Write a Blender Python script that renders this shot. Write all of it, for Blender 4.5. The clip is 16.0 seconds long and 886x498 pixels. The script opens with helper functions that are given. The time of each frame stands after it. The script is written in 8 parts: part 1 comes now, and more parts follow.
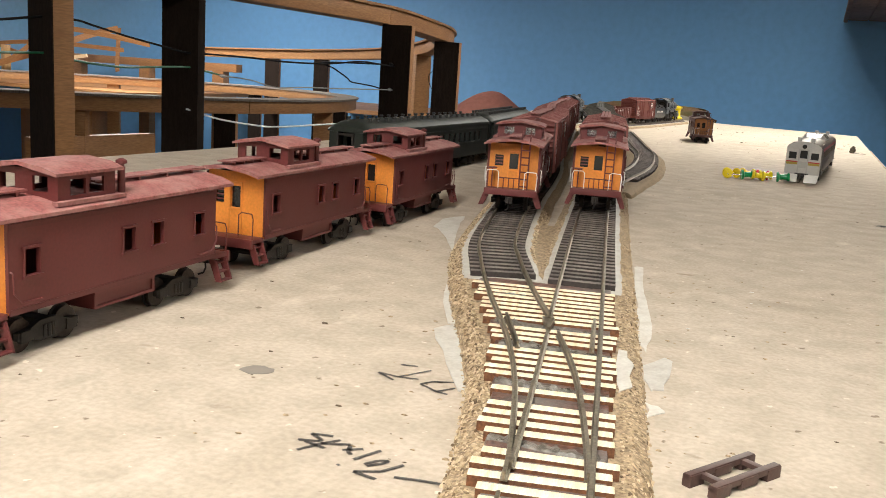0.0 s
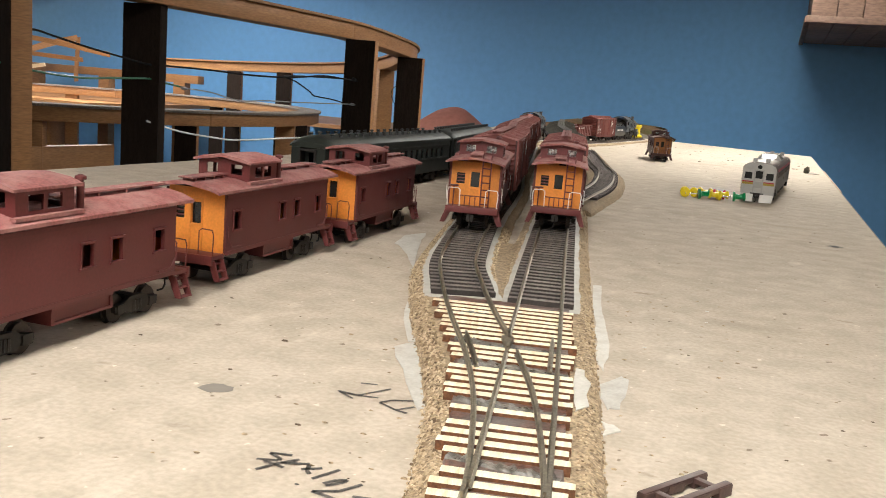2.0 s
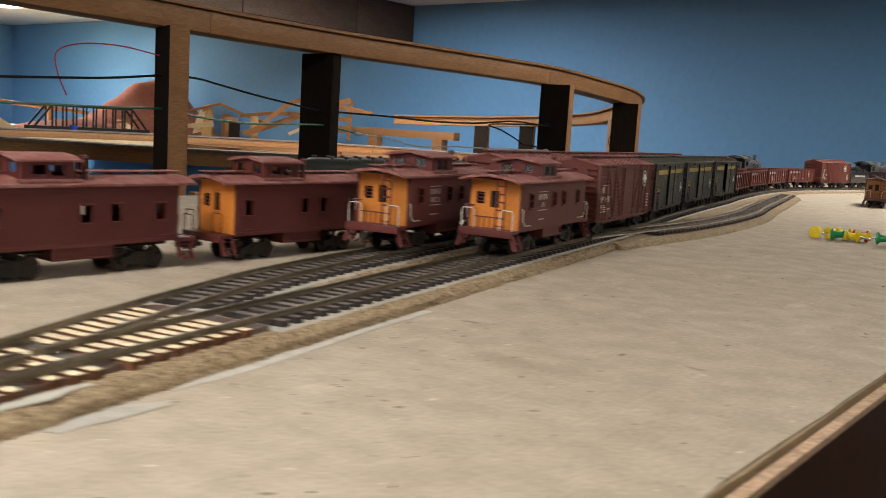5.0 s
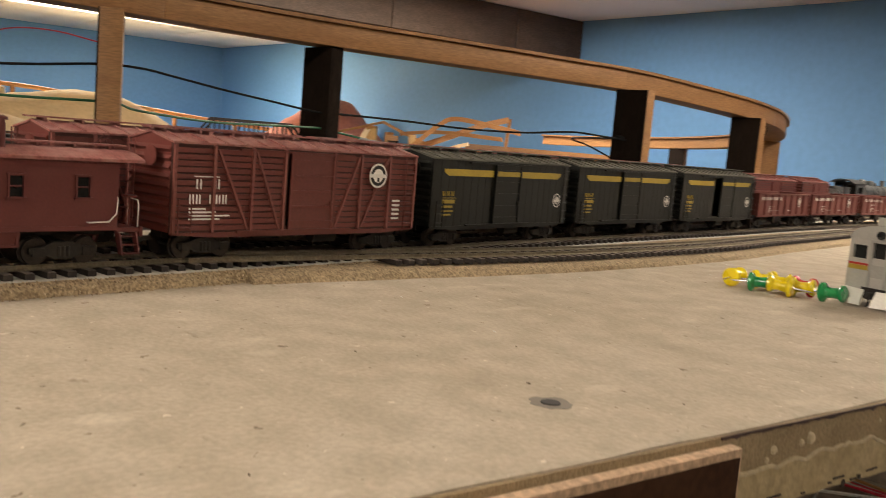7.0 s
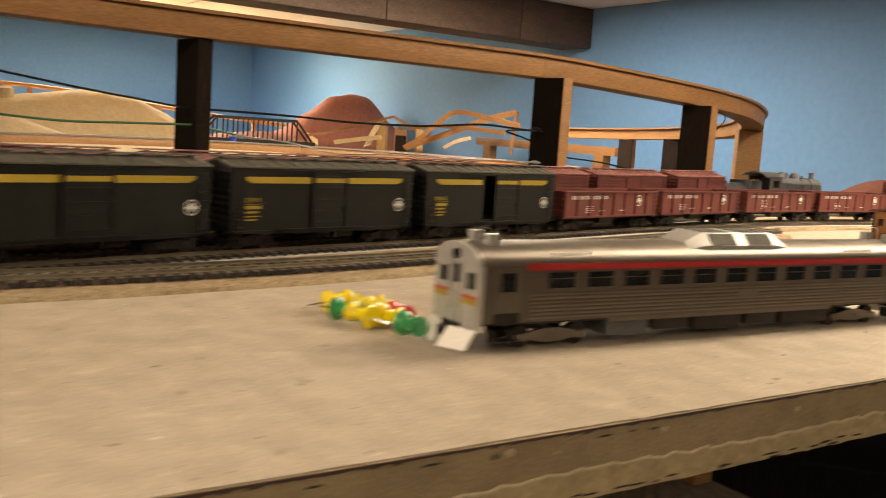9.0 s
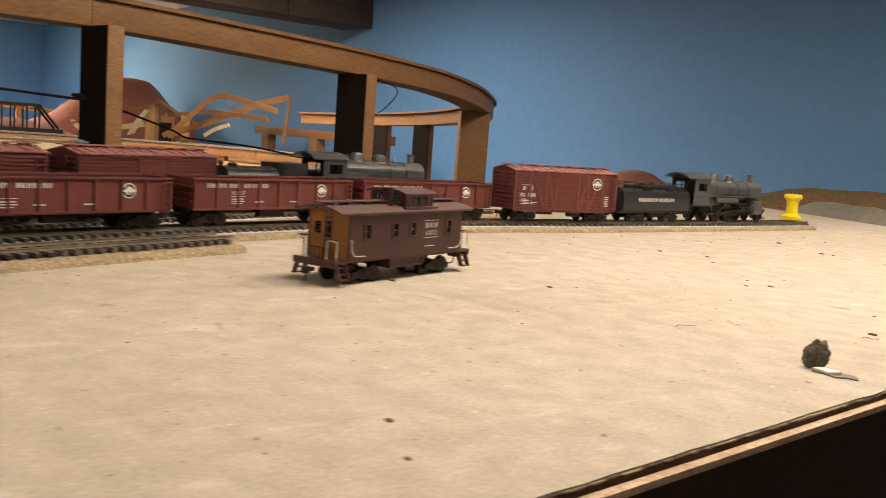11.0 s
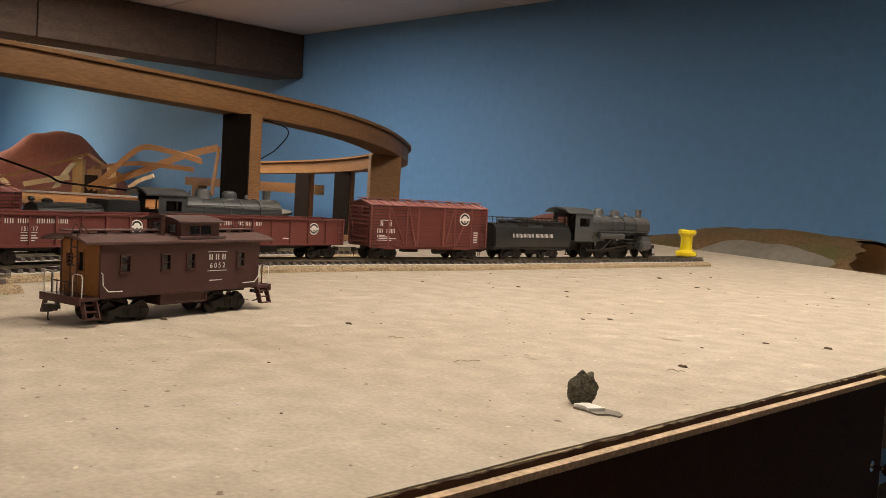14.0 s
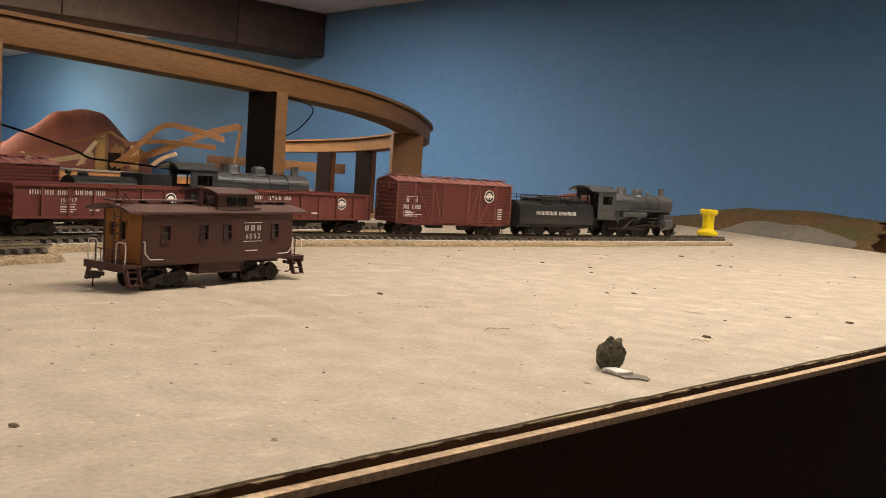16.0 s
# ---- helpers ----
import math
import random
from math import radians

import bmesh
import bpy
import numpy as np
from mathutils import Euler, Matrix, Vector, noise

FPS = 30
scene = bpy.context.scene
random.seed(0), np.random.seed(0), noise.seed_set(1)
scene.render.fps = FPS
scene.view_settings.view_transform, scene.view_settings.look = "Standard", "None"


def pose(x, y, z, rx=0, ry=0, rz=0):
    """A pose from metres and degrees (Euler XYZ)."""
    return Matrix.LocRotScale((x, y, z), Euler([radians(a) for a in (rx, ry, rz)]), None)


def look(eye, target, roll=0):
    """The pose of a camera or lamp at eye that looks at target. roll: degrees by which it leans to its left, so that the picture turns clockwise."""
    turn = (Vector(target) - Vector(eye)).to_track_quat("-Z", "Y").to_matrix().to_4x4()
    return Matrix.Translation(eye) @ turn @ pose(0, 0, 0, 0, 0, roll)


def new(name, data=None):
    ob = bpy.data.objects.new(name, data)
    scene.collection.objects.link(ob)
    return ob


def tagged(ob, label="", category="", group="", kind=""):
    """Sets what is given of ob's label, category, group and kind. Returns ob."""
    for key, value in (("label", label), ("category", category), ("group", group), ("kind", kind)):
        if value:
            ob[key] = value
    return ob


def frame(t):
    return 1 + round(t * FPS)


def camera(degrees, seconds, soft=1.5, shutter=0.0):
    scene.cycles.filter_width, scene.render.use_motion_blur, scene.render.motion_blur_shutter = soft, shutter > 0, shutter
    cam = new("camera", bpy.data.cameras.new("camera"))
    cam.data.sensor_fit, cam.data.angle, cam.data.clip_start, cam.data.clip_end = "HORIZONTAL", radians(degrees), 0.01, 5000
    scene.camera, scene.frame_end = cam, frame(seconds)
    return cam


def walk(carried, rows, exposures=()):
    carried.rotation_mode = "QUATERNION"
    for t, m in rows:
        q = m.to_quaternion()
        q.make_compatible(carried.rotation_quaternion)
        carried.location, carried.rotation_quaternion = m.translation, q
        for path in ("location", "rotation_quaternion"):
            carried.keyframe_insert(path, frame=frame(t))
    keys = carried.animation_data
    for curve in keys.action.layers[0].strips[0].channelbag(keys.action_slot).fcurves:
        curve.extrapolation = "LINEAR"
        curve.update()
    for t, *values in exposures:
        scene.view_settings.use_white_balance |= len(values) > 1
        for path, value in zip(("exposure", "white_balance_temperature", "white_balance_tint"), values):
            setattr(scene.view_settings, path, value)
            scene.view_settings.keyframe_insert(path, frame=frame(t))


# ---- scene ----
cam = camera(51.9, 16.0, soft=0.6, shutter=0.32)
PATH = [
    (0, (0.03, 0.004, 0.088), (-0.698, 1.828, -0.291), 3.8),
    (0.5, (0.029, 0.004, 0.088), (-0.717, 1.818, -0.303), 4.1),
    (1, (0.029, 0.005, 0.088), (-0.69, 1.832, -0.296), 4.5),
    (1.5, (0.03, 0.006, 0.087), (-0.658, 1.847, -0.281), 4.6),
    (2, (0.031, 0.002, 0.09), (-0.623, 1.861, -0.252), 4.7),
    (2.5, (0.032, 0.004, 0.09), (-0.565, 1.889, -0.209), 4.8),
    (3, (0.033, 0.004, 0.09), (-0.554, 1.894, -0.198), 4.5),
    (3.2, (0.043, -0.001, 0.094), (-0.577, 1.879, -0.194), 4.0),
    (5.3, (0.224, 0.258, 0.063), (-1.079, 1.755, -0.185), 4.5),
    (5.5, (0.244, 0.317, 0.053), (-1.09, 1.788, -0.188), 5.0),
    (6, (0.252, 0.338, 0.059), (-1.124, 1.77, -0.179), 3.9),
    (6.5, (0.262, 0.432, 0.05), (-1.142, 1.836, -0.193), 4.0),
    (7, (0.251, 0.556, 0.067), (-1.325, 1.764, -0.167), 4.8),
    (7.5, (0.299, 0.566, 0.078), (-1.36, 1.65, -0.194), 3.9),
    (8, (0.324, 0.609, 0.064), (-1.318, 1.71, -0.231), 5.2),
    (8.5, (0.318, 0.664, 0.081), (-1.334, 1.755, -0.204), 4.9),
    (9, (0.316, 0.809, 0.086), (-1.335, 1.907, -0.171), 3.9),
    (9.5, (0.282, 0.965, 0.09), (-1.319, 2.141, -0.139), 3.3),
    (10, (0.24, 1.096, 0.085), (-1.319, 2.326, -0.152), 3.3),
    (10.2, (0.249, 1.15, 0.089), (-1.289, 2.406, -0.149), 3.6),
    (12.3, (0.263, 1.436, 0.077), (-1.142, 2.84, -0.158), 4.4),
    (12.5, (0.265, 1.435, 0.077), (-1.127, 2.855, -0.143), 4.4),
    (13, (0.27, 1.431, 0.078), (-1.115, 2.862, -0.101), 3.7),
    (13.5, (0.277, 1.429, 0.074), (-1.134, 2.839, -0.074), 3.2),
    (14, (0.281, 1.427, 0.074), (-1.144, 2.824, -0.055), 3.4),
    (14.5, (0.286, 1.421, 0.072), (-1.149, 2.808, -0.063), 3.3),
    (15, (0.287, 1.418, 0.072), (-1.144, 2.806, -0.083), 3.4),
    (15.5, (0.287, 1.42, 0.072), (-1.142, 2.81, -0.096), 3.5),
    (16, (0.286, 1.414, 0.07), (-1.162, 2.782, -0.103), 3.8),
]
# the clip's camera opens up and warms as it leaves the bright end of the board
EXPOSURES = [(0.0, 0.44, 5900, 9), (2.0, 0.40, 5800, 9), (3.0, 0.24, 5800, 9), (5.5, 0.05, 6200, 10), (6.0, 0.38, 6600, 11), (6.5, 0.45, 6700, 11), (7.5, 0.78, 7000, 13), (8.0, 0.94, 7500, 13), (9.0, 0.76, 7800, 14), (10.0, 0.20, 7300, 14), (12.5, -0.08, 6500, 13), (14.0, -0.42, 6600, 14), (16.0, -0.30, 6600, 14)]
walk(cam, [(t, look(eye, target, roll)) for t, eye, target, roll in PATH], EXPOSURES)

# ---- world and lamps ----
world = bpy.data.worlds.new("world")
scene.world = world
world.use_nodes = True
world.node_tree.nodes["Background"].inputs[0].default_value = (0.5, 0.6, 0.75, 1)
world.node_tree.nodes["Background"].inputs[1].default_value = 0.02
CEIL = 0.665


def area_lamp(name, x, y, z, sx, sy, watts, colour):
    la = bpy.data.lights.new(name, "AREA")
    la.shape, la.size, la.size_y, la.energy, la.color = "RECTANGLE", sx, sy, watts, colour
    ob = new(name, la)
    ob.matrix_world = pose(x, y, z)
    return ob


TUBE = (1.0, 0.92, 0.83)
# The last two are unseen fill, added to brighten the wall and under-board space.
LAMPS = [(-5.30, 2.30, 24.0), (-0.02, -0.55, 8.8), (0.0, 2.12, 3.7), (-2.15, 2.25, 22.0), (1.25, 0.30, 1.3)]
for lx, ly, watts in LAMPS:
    area_lamp("tube_or_fill_lamp", lx, ly, CEIL - 0.022, 0.26, 1.2, watts, TUBE)

# ---- materials ----
def nodes_of(name):
    m = bpy.data.materials.new(name)
    m.use_nodes = True
    nt = m.node_tree
    return m, nt, nt.nodes["Principled BSDF"]


def mat(name, colour, rough=0.6, metal=0.0, grain=900.0, vary=0.25, stain=60.0, stains=0.25, dust=None, bump=0.15, depth=0.0003, stretch=(1, 1, 1), coat=0.0, random=0.12):
    """Paint, wood, metal: a base colour broken by grain and stains, with fine relief."""
    m, nt, p = nodes_of(name)
    nd, ln = nt.nodes, nt.links
    tc = nd.new("ShaderNodeTexCoord")
    mp = nd.new("ShaderNodeMapping")
    mp.inputs["Scale"].default_value = stretch
    ln.new(tc.outputs["Object"], mp.inputs["Vector"])
    n1 = nd.new("ShaderNodeTexNoise")
    n1.inputs["Scale"].default_value, n1.inputs["Detail"].default_value = grain, 4
    n2 = nd.new("ShaderNodeTexNoise")
    n2.inputs["Scale"].default_value, n2.inputs["Detail"].default_value = stain, 6
    ln.new(mp.outputs[0], n1.inputs["Vector"])
    ln.new(mp.outputs[0], n2.inputs["Vector"])
    dark = tuple(c * (1 - vary) for c in colour)
    light = tuple(min(1, c * (1 + vary)) for c in colour)
    r1 = nd.new("ShaderNodeValToRGB")
    r1.color_ramp.elements[0].position, r1.color_ramp.elements[1].position = 0.32, 0.68
    r1.color_ramp.elements[0].color, r1.color_ramp.elements[1].color = (*dark, 1), (*light, 1)
    ln.new(n1.outputs["Fac"], r1.inputs["Fac"])
    mix = nd.new("ShaderNodeMix")
    mix.data_type = "RGBA"
    r2 = nd.new("ShaderNodeValToRGB")
    r2.color_ramp.elements[0].position, r2.color_ramp.elements[1].position = 0.42, 0.72
    r2.color_ramp.elements[0].color, r2.color_ramp.elements[1].color = (0, 0, 0, 1), (stains, stains, stains, 1)
    ln.new(n2.outputs["Fac"], r2.inputs["Fac"])
    ln.new(r2.outputs["Color"], mix.inputs["Factor"])
    ln.new(r1.outputs["Color"], mix.inputs["A"])
    mix.inputs["B"].default_value = (*(dust or tuple(c * 0.55 for c in colour)), 1)
    info = nd.new("ShaderNodeObjectInfo")
    mr = nd.new("ShaderNodeMapRange")
    mr.inputs["To Min"].default_value, mr.inputs["To Max"].default_value = 1 - random, 1 + random
    ln.new(info.outputs["Random"], mr.inputs["Value"])
    hsv = nd.new("ShaderNodeHueSaturation")
    ln.new(mr.outputs[0], hsv.inputs["Value"])
    ln.new(mix.outputs["Result"], hsv.inputs["Color"])
    ln.new(hsv.outputs["Color"], p.inputs["Base Color"])
    rr = nd.new("ShaderNodeMapRange")
    rr.inputs["To Min"].default_value, rr.inputs["To Max"].default_value = max(0.03, rough - 0.12), min(1, rough + 0.12)
    ln.new(n2.outputs["Fac"], rr.inputs["Value"])
    ln.new(rr.outputs[0], p.inputs["Roughness"])
    p.inputs["Metallic"].default_value = metal
    p.inputs["Coat Weight"].default_value = coat
    if bump:
        b = nd.new("ShaderNodeBump")
        b.inputs["Strength"].default_value, b.inputs["Distance"].default_value = bump, depth
        ln.new(n1.outputs["Fac"], b.inputs["Height"])
        ln.new(b.outputs[0], p.inputs["Normal"])
    return m


def glass(name, colour=(0.8, 0.85, 0.85), rough=0.05):
    m, nt, p = nodes_of(name)
    p.inputs["Base Color"].default_value = (*colour, 1)
    p.inputs["Roughness"].default_value = rough
    p.inputs["Transmission Weight"].default_value = 0.9
    p.inputs["IOR"].default_value = 1.45
    return m


def glow(name, colour, strength):
    m, nt, p = nodes_of(name)
    p.inputs["Emission Color"].default_value = (*colour, 1)
    p.inputs["Emission Strength"].default_value = strength
    return m


FREIGHT = mat("freight_red_paint", (0.135, 0.030, 0.024), 0.55, vary=0.1, dust=(0.20, 0.075, 0.06), stains=0.25, stain=90)
CABRED = mat("caboose_red_paint", (0.115, 0.024, 0.022), 0.5, vary=0.08, dust=(0.17, 0.055, 0.048), stains=0.2, stain=90)
CABROOF = mat("dusty_roof_paint", (0.25, 0.085, 0.076), 0.8, dust=(0.43, 0.26, 0.23), stains=0.55, stain=130)
ORANGE = mat("orange_paint", (0.72, 0.26, 0.035), 0.5, dust=(0.45, 0.15, 0.03), stains=0.35, vary=0.1)
DULLORANGE = mat("dull_orange_paint", (0.30, 0.12, 0.03), 0.6, vary=0.15)
BLACKCAR = mat("black_car_paint", (0.009, 0.010, 0.009), 0.45, dust=(0.024, 0.023, 0.019), stains=0.3, stain=80)
BLACKROOF = mat("weathered_dark_roof", (0.075, 0.072, 0.058), 0.75, dust=(0.15, 0.138, 0.105), stains=0.6, stain=120)
YELLOW = mat("yellow_lettering", (0.42, 0.30, 0.035), 0.5, stains=0.3, vary=0.1)
WHITEPAINT = mat("white_lettering", (0.78, 0.76, 0.72), 0.5, stains=0.2, vary=0.05, bump=0)
BLACKPAINT = mat("black_paint", (0.02, 0.02, 0.02), 0.5, bump=0)
RUNNING = mat("dark_running_gear", (0.018, 0.016, 0.015), 0.55, dust=(0.05, 0.036, 0.026), stains=0.5, stain=200)
WHEEL = mat("worn_wheel_steel", (0.045, 0.034, 0.028), 0.45, metal=0.5)
DUSTYRED = mat("dusty_freight_red_framing", (0.20, 0.062, 0.05), 0.6, vary=0.12, dust=(0.28, 0.12, 0.10), stains=0.35, stain=90)
TENDERBLACK = mat("black_tender_paint", (0.020, 0.021, 0.022), 0.34, dust=(0.06, 0.058, 0.054), stains=0.3, stain=90)
# Also the wall behind boxcar planks, where it puts gap shade into colour.
CABBROWN = mat("dark_brown_caboose_and_gap_shade", (0.062, 0.020, 0.017), 0.5, vary=0.08, dust=(0.095, 0.036, 0.03), stains=0.25, stain=90)
BROWNROOF = mat("dark_brown_roof_paint", (0.085, 0.042, 0.036), 0.75, dust=(0.15, 0.09, 0.08), stains=0.45, stain=140)
BOILER = mat("loco_graphite_paint", (0.062, 0.065, 0.069), 0.36, dust=(0.12, 0.117, 0.11), stains=0.3, stain=90)
SMOKEBOX = mat("smokebox_grey", (0.07, 0.07, 0.068), 0.45, dust=(0.13, 0.12, 0.11), stains=0.4)
PASSGREEN = mat("dark_olive_coach_paint", (0.013, 0.017, 0.014), 0.50, dust=(0.045, 0.045, 0.038), stains=0.25)
STAINLESS = mat("fluted_silver_paint", (0.175, 0.15, 0.125), 0.42, metal=0.8, stains=0.3, dust=(0.22, 0.20, 0.17), vary=0.06, bump=0.05)
SILVER = mat("silver_end_paint", (0.46, 0.45, 0.43), 0.4, metal=0.35, stains=0.2, vary=0.05)
REDSTRIPE = mat("red_stripe_paint", (0.42, 0.025, 0.03), 0.4, vary=0.05)
PINYELLOW = mat("yellow_pin_plastic", (0.85, 0.66, 0.01), 0.28, vary=0.03, stains=0.05, bump=0, coat=0.4)
PINGREEN = mat("green_pin_plastic", (0.01, 0.24, 0.07), 0.28, vary=0.03, stains=0.05, bump=0, coat=0.4)
PINRED = mat("red_pin_plastic", (0.55, 0.02, 0.02), 0.28, vary=0.03, stains=0.05, bump=0, coat=0.4)
PINBLUE = mat("blue_pin_plastic", (0.01, 0.06, 0.5), 0.28, vary=0.03, stains=0.05, bump=0, coat=0.4)
STEEL = mat("bright_steel", (0.62, 0.60, 0.57), 0.25, metal=1.0, vary=0.05, bump=0)
CHROME = mat("chrome", (0.8, 0.8, 0.8), 0.08, metal=1.0, vary=0.02, stains=0.05, bump=0)
RAILBRASS = mat("nickel_rail", (0.27, 0.235, 0.175), 0.46, metal=0.8, dust=(0.12, 0.085, 0.055), stains=0.5, stain=120)
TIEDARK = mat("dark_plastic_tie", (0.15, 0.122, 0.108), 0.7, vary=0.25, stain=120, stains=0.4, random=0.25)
# Tie sides carry the gaps' shade in their colour; pale ties also have stain.
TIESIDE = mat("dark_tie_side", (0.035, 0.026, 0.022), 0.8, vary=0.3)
TIEPALESIDE = mat("stained_and_shaded_tie_side", (0.15, 0.060, 0.022), 0.85, vary=0.4, stain=200, stains=0.6, dust=(0.05, 0.03, 0.02))
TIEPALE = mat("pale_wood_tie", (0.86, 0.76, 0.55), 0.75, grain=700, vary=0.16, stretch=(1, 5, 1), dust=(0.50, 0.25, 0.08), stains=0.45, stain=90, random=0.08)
CORK = mat("cork_roadbed", (0.36, 0.27, 0.165), 0.9, grain=900, vary=0.5, stain=260, stains=0.5, dust=(0.13, 0.085, 0.05), bump=0.6, depth=0.0012)
GLUE = mat("dried_grey_paste", (0.56, 0.54, 0.49), 0.6, vary=0.08, stain=150, stains=0.4, dust=(0.35, 0.30, 0.24))
PENCIL = mat("pencil_marks", (0.10, 0.09, 0.08), 0.5, bump=0, grain=2500, vary=0.5)
WOODBEAM = mat("stained_pine", (0.33, 0.165, 0.062), 0.55, grain=90, vary=0.22, stretch=(1, 1, 6), stain=14, stains=0.45, dust=(0.24, 0.11, 0.045), bump=0.1, depth=0.0006)
WOODPALE = mat("pale_pine", (0.62, 0.40, 0.17), 0.6, grain=120, vary=0.18, stretch=(6, 1, 1), stain=20, stains=0.35, bump=0.1, depth=0.0005)
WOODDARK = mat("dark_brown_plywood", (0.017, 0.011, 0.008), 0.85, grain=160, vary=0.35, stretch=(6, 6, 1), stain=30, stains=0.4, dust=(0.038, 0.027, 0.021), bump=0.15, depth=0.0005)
WOODGREY = mat("weathered_grey_timber", (0.20, 0.165, 0.135), 0.8, grain=140, vary=0.35, stretch=(1, 6, 1), stain=25, stains=0.5, bump=0.25, depth=0.0006)
FASCIA = mat("dark_hardboard_fascia", (0.050, 0.023, 0.012), 0.62, grain=400, vary=0.25, stain=25, stains=0.4, dust=(0.075, 0.038, 0.021), bump=0.08)
FASCIAEDGE = mat("raw_hardboard_edge", (0.56, 0.39, 0.26), 0.85, grain=500, vary=0.3, stains=0.5, stain=60)
BEAMBROWN = mat("rough_brown_soffit", (0.085, 0.055, 0.038), 0.75, grain=60, vary=0.3, stretch=(1, 1, 4), stain=10, stains=0.5, bump=0.3, depth=0.002)
SOFFIT = mat("brown_boarded_soffit", (0.17, 0.105, 0.075), 0.75, grain=60, vary=0.3, stretch=(1, 1, 4), stain=10, stains=0.5, bump=0.3, depth=0.002)
# For the unseen walls: dark so that they bounce little light.
WALLBEIGE = mat("dark_unseen_wall", (0.13, 0.085, 0.055), 0.6, grain=40, vary=0.05, stain=2, stains=0.2, bump=0.06, depth=0.0006)
WALLBLUE = mat("sky_blue_wall_paint", (0.145, 0.35, 0.66), 0.7, grain=40, vary=0.05, stain=1.6, stains=0.3, dust=(0.20, 0.41, 0.69), bump=0.06, depth=0.0006)
CEILWHITE = mat("ceiling_panel_white", (0.72, 0.70, 0.66), 0.9, grain=260, vary=0.06, stain=5, stains=0.15, bump=0.25, depth=0.001)
FLOORGREY = mat("concrete_floor", (0.15, 0.13, 0.11), 0.8, grain=120, vary=0.15, stain=5, stains=0.4)
PINKHILL = mat("pink_plaster", (0.42, 0.17, 0.13), 0.85, grain=60, vary=0.12, stain=9, stains=0.4, dust=(0.5, 0.24, 0.18), bump=0.3, depth=0.003)
HARDGLUE = mat("hardened_dark_glue", (0.10, 0.088, 0.07), 0.3, grain=900, vary=0.5, stain=260, stains=0.7, dust=(0.26, 0.24, 0.21), bump=0.6, depth=0.0008)
DEBRIS = mat("dark_crumb", (0.12, 0.085, 0.055), 0.9, vary=0.4, bump=0)
RIDGEGLUE = mat("cream_dried_glue", (0.60, 0.50, 0.33), 0.6, grain=500, vary=0.15, stain=120, stains=0.35, dust=(0.45, 0.36, 0.23))
SMEAR = mat("tan_dried_glue_film", (0.42, 0.33, 0.19), 0.7, grain=420, vary=0.2, stain=90, stains=0.5, dust=(0.33, 0.25, 0.14), bump=0.35, depth=0.0009)
PLYORANGE = mat("warm_plywood", (0.62, 0.34, 0.13), 0.6, grain=140, vary=0.18, stretch=(1, 1, 5), stain=30, stains=0.4, dust=(0.48, 0.24, 0.09), bump=0.1)
CREAM = mat("cream_plaster", (0.72, 0.58, 0.36), 0.85, grain=50, vary=0.08, stain=8, stains=0.3, dust=(0.6, 0.42, 0.26), bump=0.3, depth=0.003)
GREYPLASTER = mat("grey_plaster", (0.24, 0.215, 0.18), 0.85, grain=80, vary=0.12, stain=12, stains=0.4, bump=0.3, depth=0.003)
EARTH = mat("brown_green_scenery_turf", (0.15, 0.085, 0.035), 0.95, grain=160, vary=0.3, stain=16, stains=0.8, dust=(0.07, 0.085, 0.025), bump=0.5, depth=0.003)
WIREBLACK = mat("black_wire", (0.012, 0.012, 0.013), 0.75, bump=0)
WIREGREEN = mat("green_wire", (0.01, 0.12, 0.05), 0.4, bump=0)
WIREWHITE = mat("white_wire", (0.72, 0.74, 0.74), 0.4, bump=0)
WIREGREY = mat("grey_wire", (0.30, 0.30, 0.29), 0.4, bump=0)
WIRERED = mat("red_wire", (0.5, 0.02, 0.05), 0.4, bump=0)
ROCK = mat("dark_green_coal_lump", (0.085, 0.078, 0.052), 0.9, grain=1500, vary=0.7, stain=400, stains=0.7, dust=(0.20, 0.175, 0.12), bump=0.8, depth=0.001)
BROWNPLASTIC = mat("brown_plastic", (0.075, 0.042, 0.035), 0.5, vary=0.15)
FOAM = mat("tan_edge_with_glue", (0.46, 0.34, 0.185), 0.85, grain=260, vary=0.10, stain=22, stains=0.22, dust=(0.20, 0.14, 0.085), bump=0.5, depth=0.0012)
DARKGLASS = mat("dark_window", (0.015, 0.016, 0.017), 0.12, vary=0.1, bump=0)
TURNBED = mat("rusty_brown_bed", (0.12, 0.058, 0.04), 0.5, grain=700, vary=0.45, stain=60, stains=0.9, dust=(0.15, 0.142, 0.13), bump=0.5, depth=0.0008)
FIBREEDGE = mat("rough_fibre_edge", (0.36, 0.27, 0.16), 0.95, grain=900, vary=0.16, stain=60, stains=0.35, dust=(0.12, 0.085, 0.05), bump=0.4, depth=0.0010)
GRANULE = mat("cork_granules", (0.42, 0.32, 0.20), 0.9, grain=3000, vary=0.2, bump=0)
nt = GRANULE.node_tree
isl = nt.nodes.new("ShaderNodeNewGeometry")
ramp = nt.nodes.new("ShaderNodeValToRGB")
ramp.color_ramp.elements[0].color, ramp.color_ramp.elements[1].color = (0.12, 0.08, 0.045, 1), (0.62, 0.50, 0.34, 1)
ramp.color_ramp.elements.new(0.45).color = (0.38, 0.28, 0.165, 1)
nt.links.new(isl.outputs["Random Per Island"], ramp.inputs["Fac"])
nt.links.new(ramp.outputs["Color"], nt.nodes["Principled BSDF"].inputs["Base Color"])
CLEAR = glass("clear_window")
LIGHTTUBE = glow("lit_diffuser", (1.0, 0.9, 0.72), 9.0)


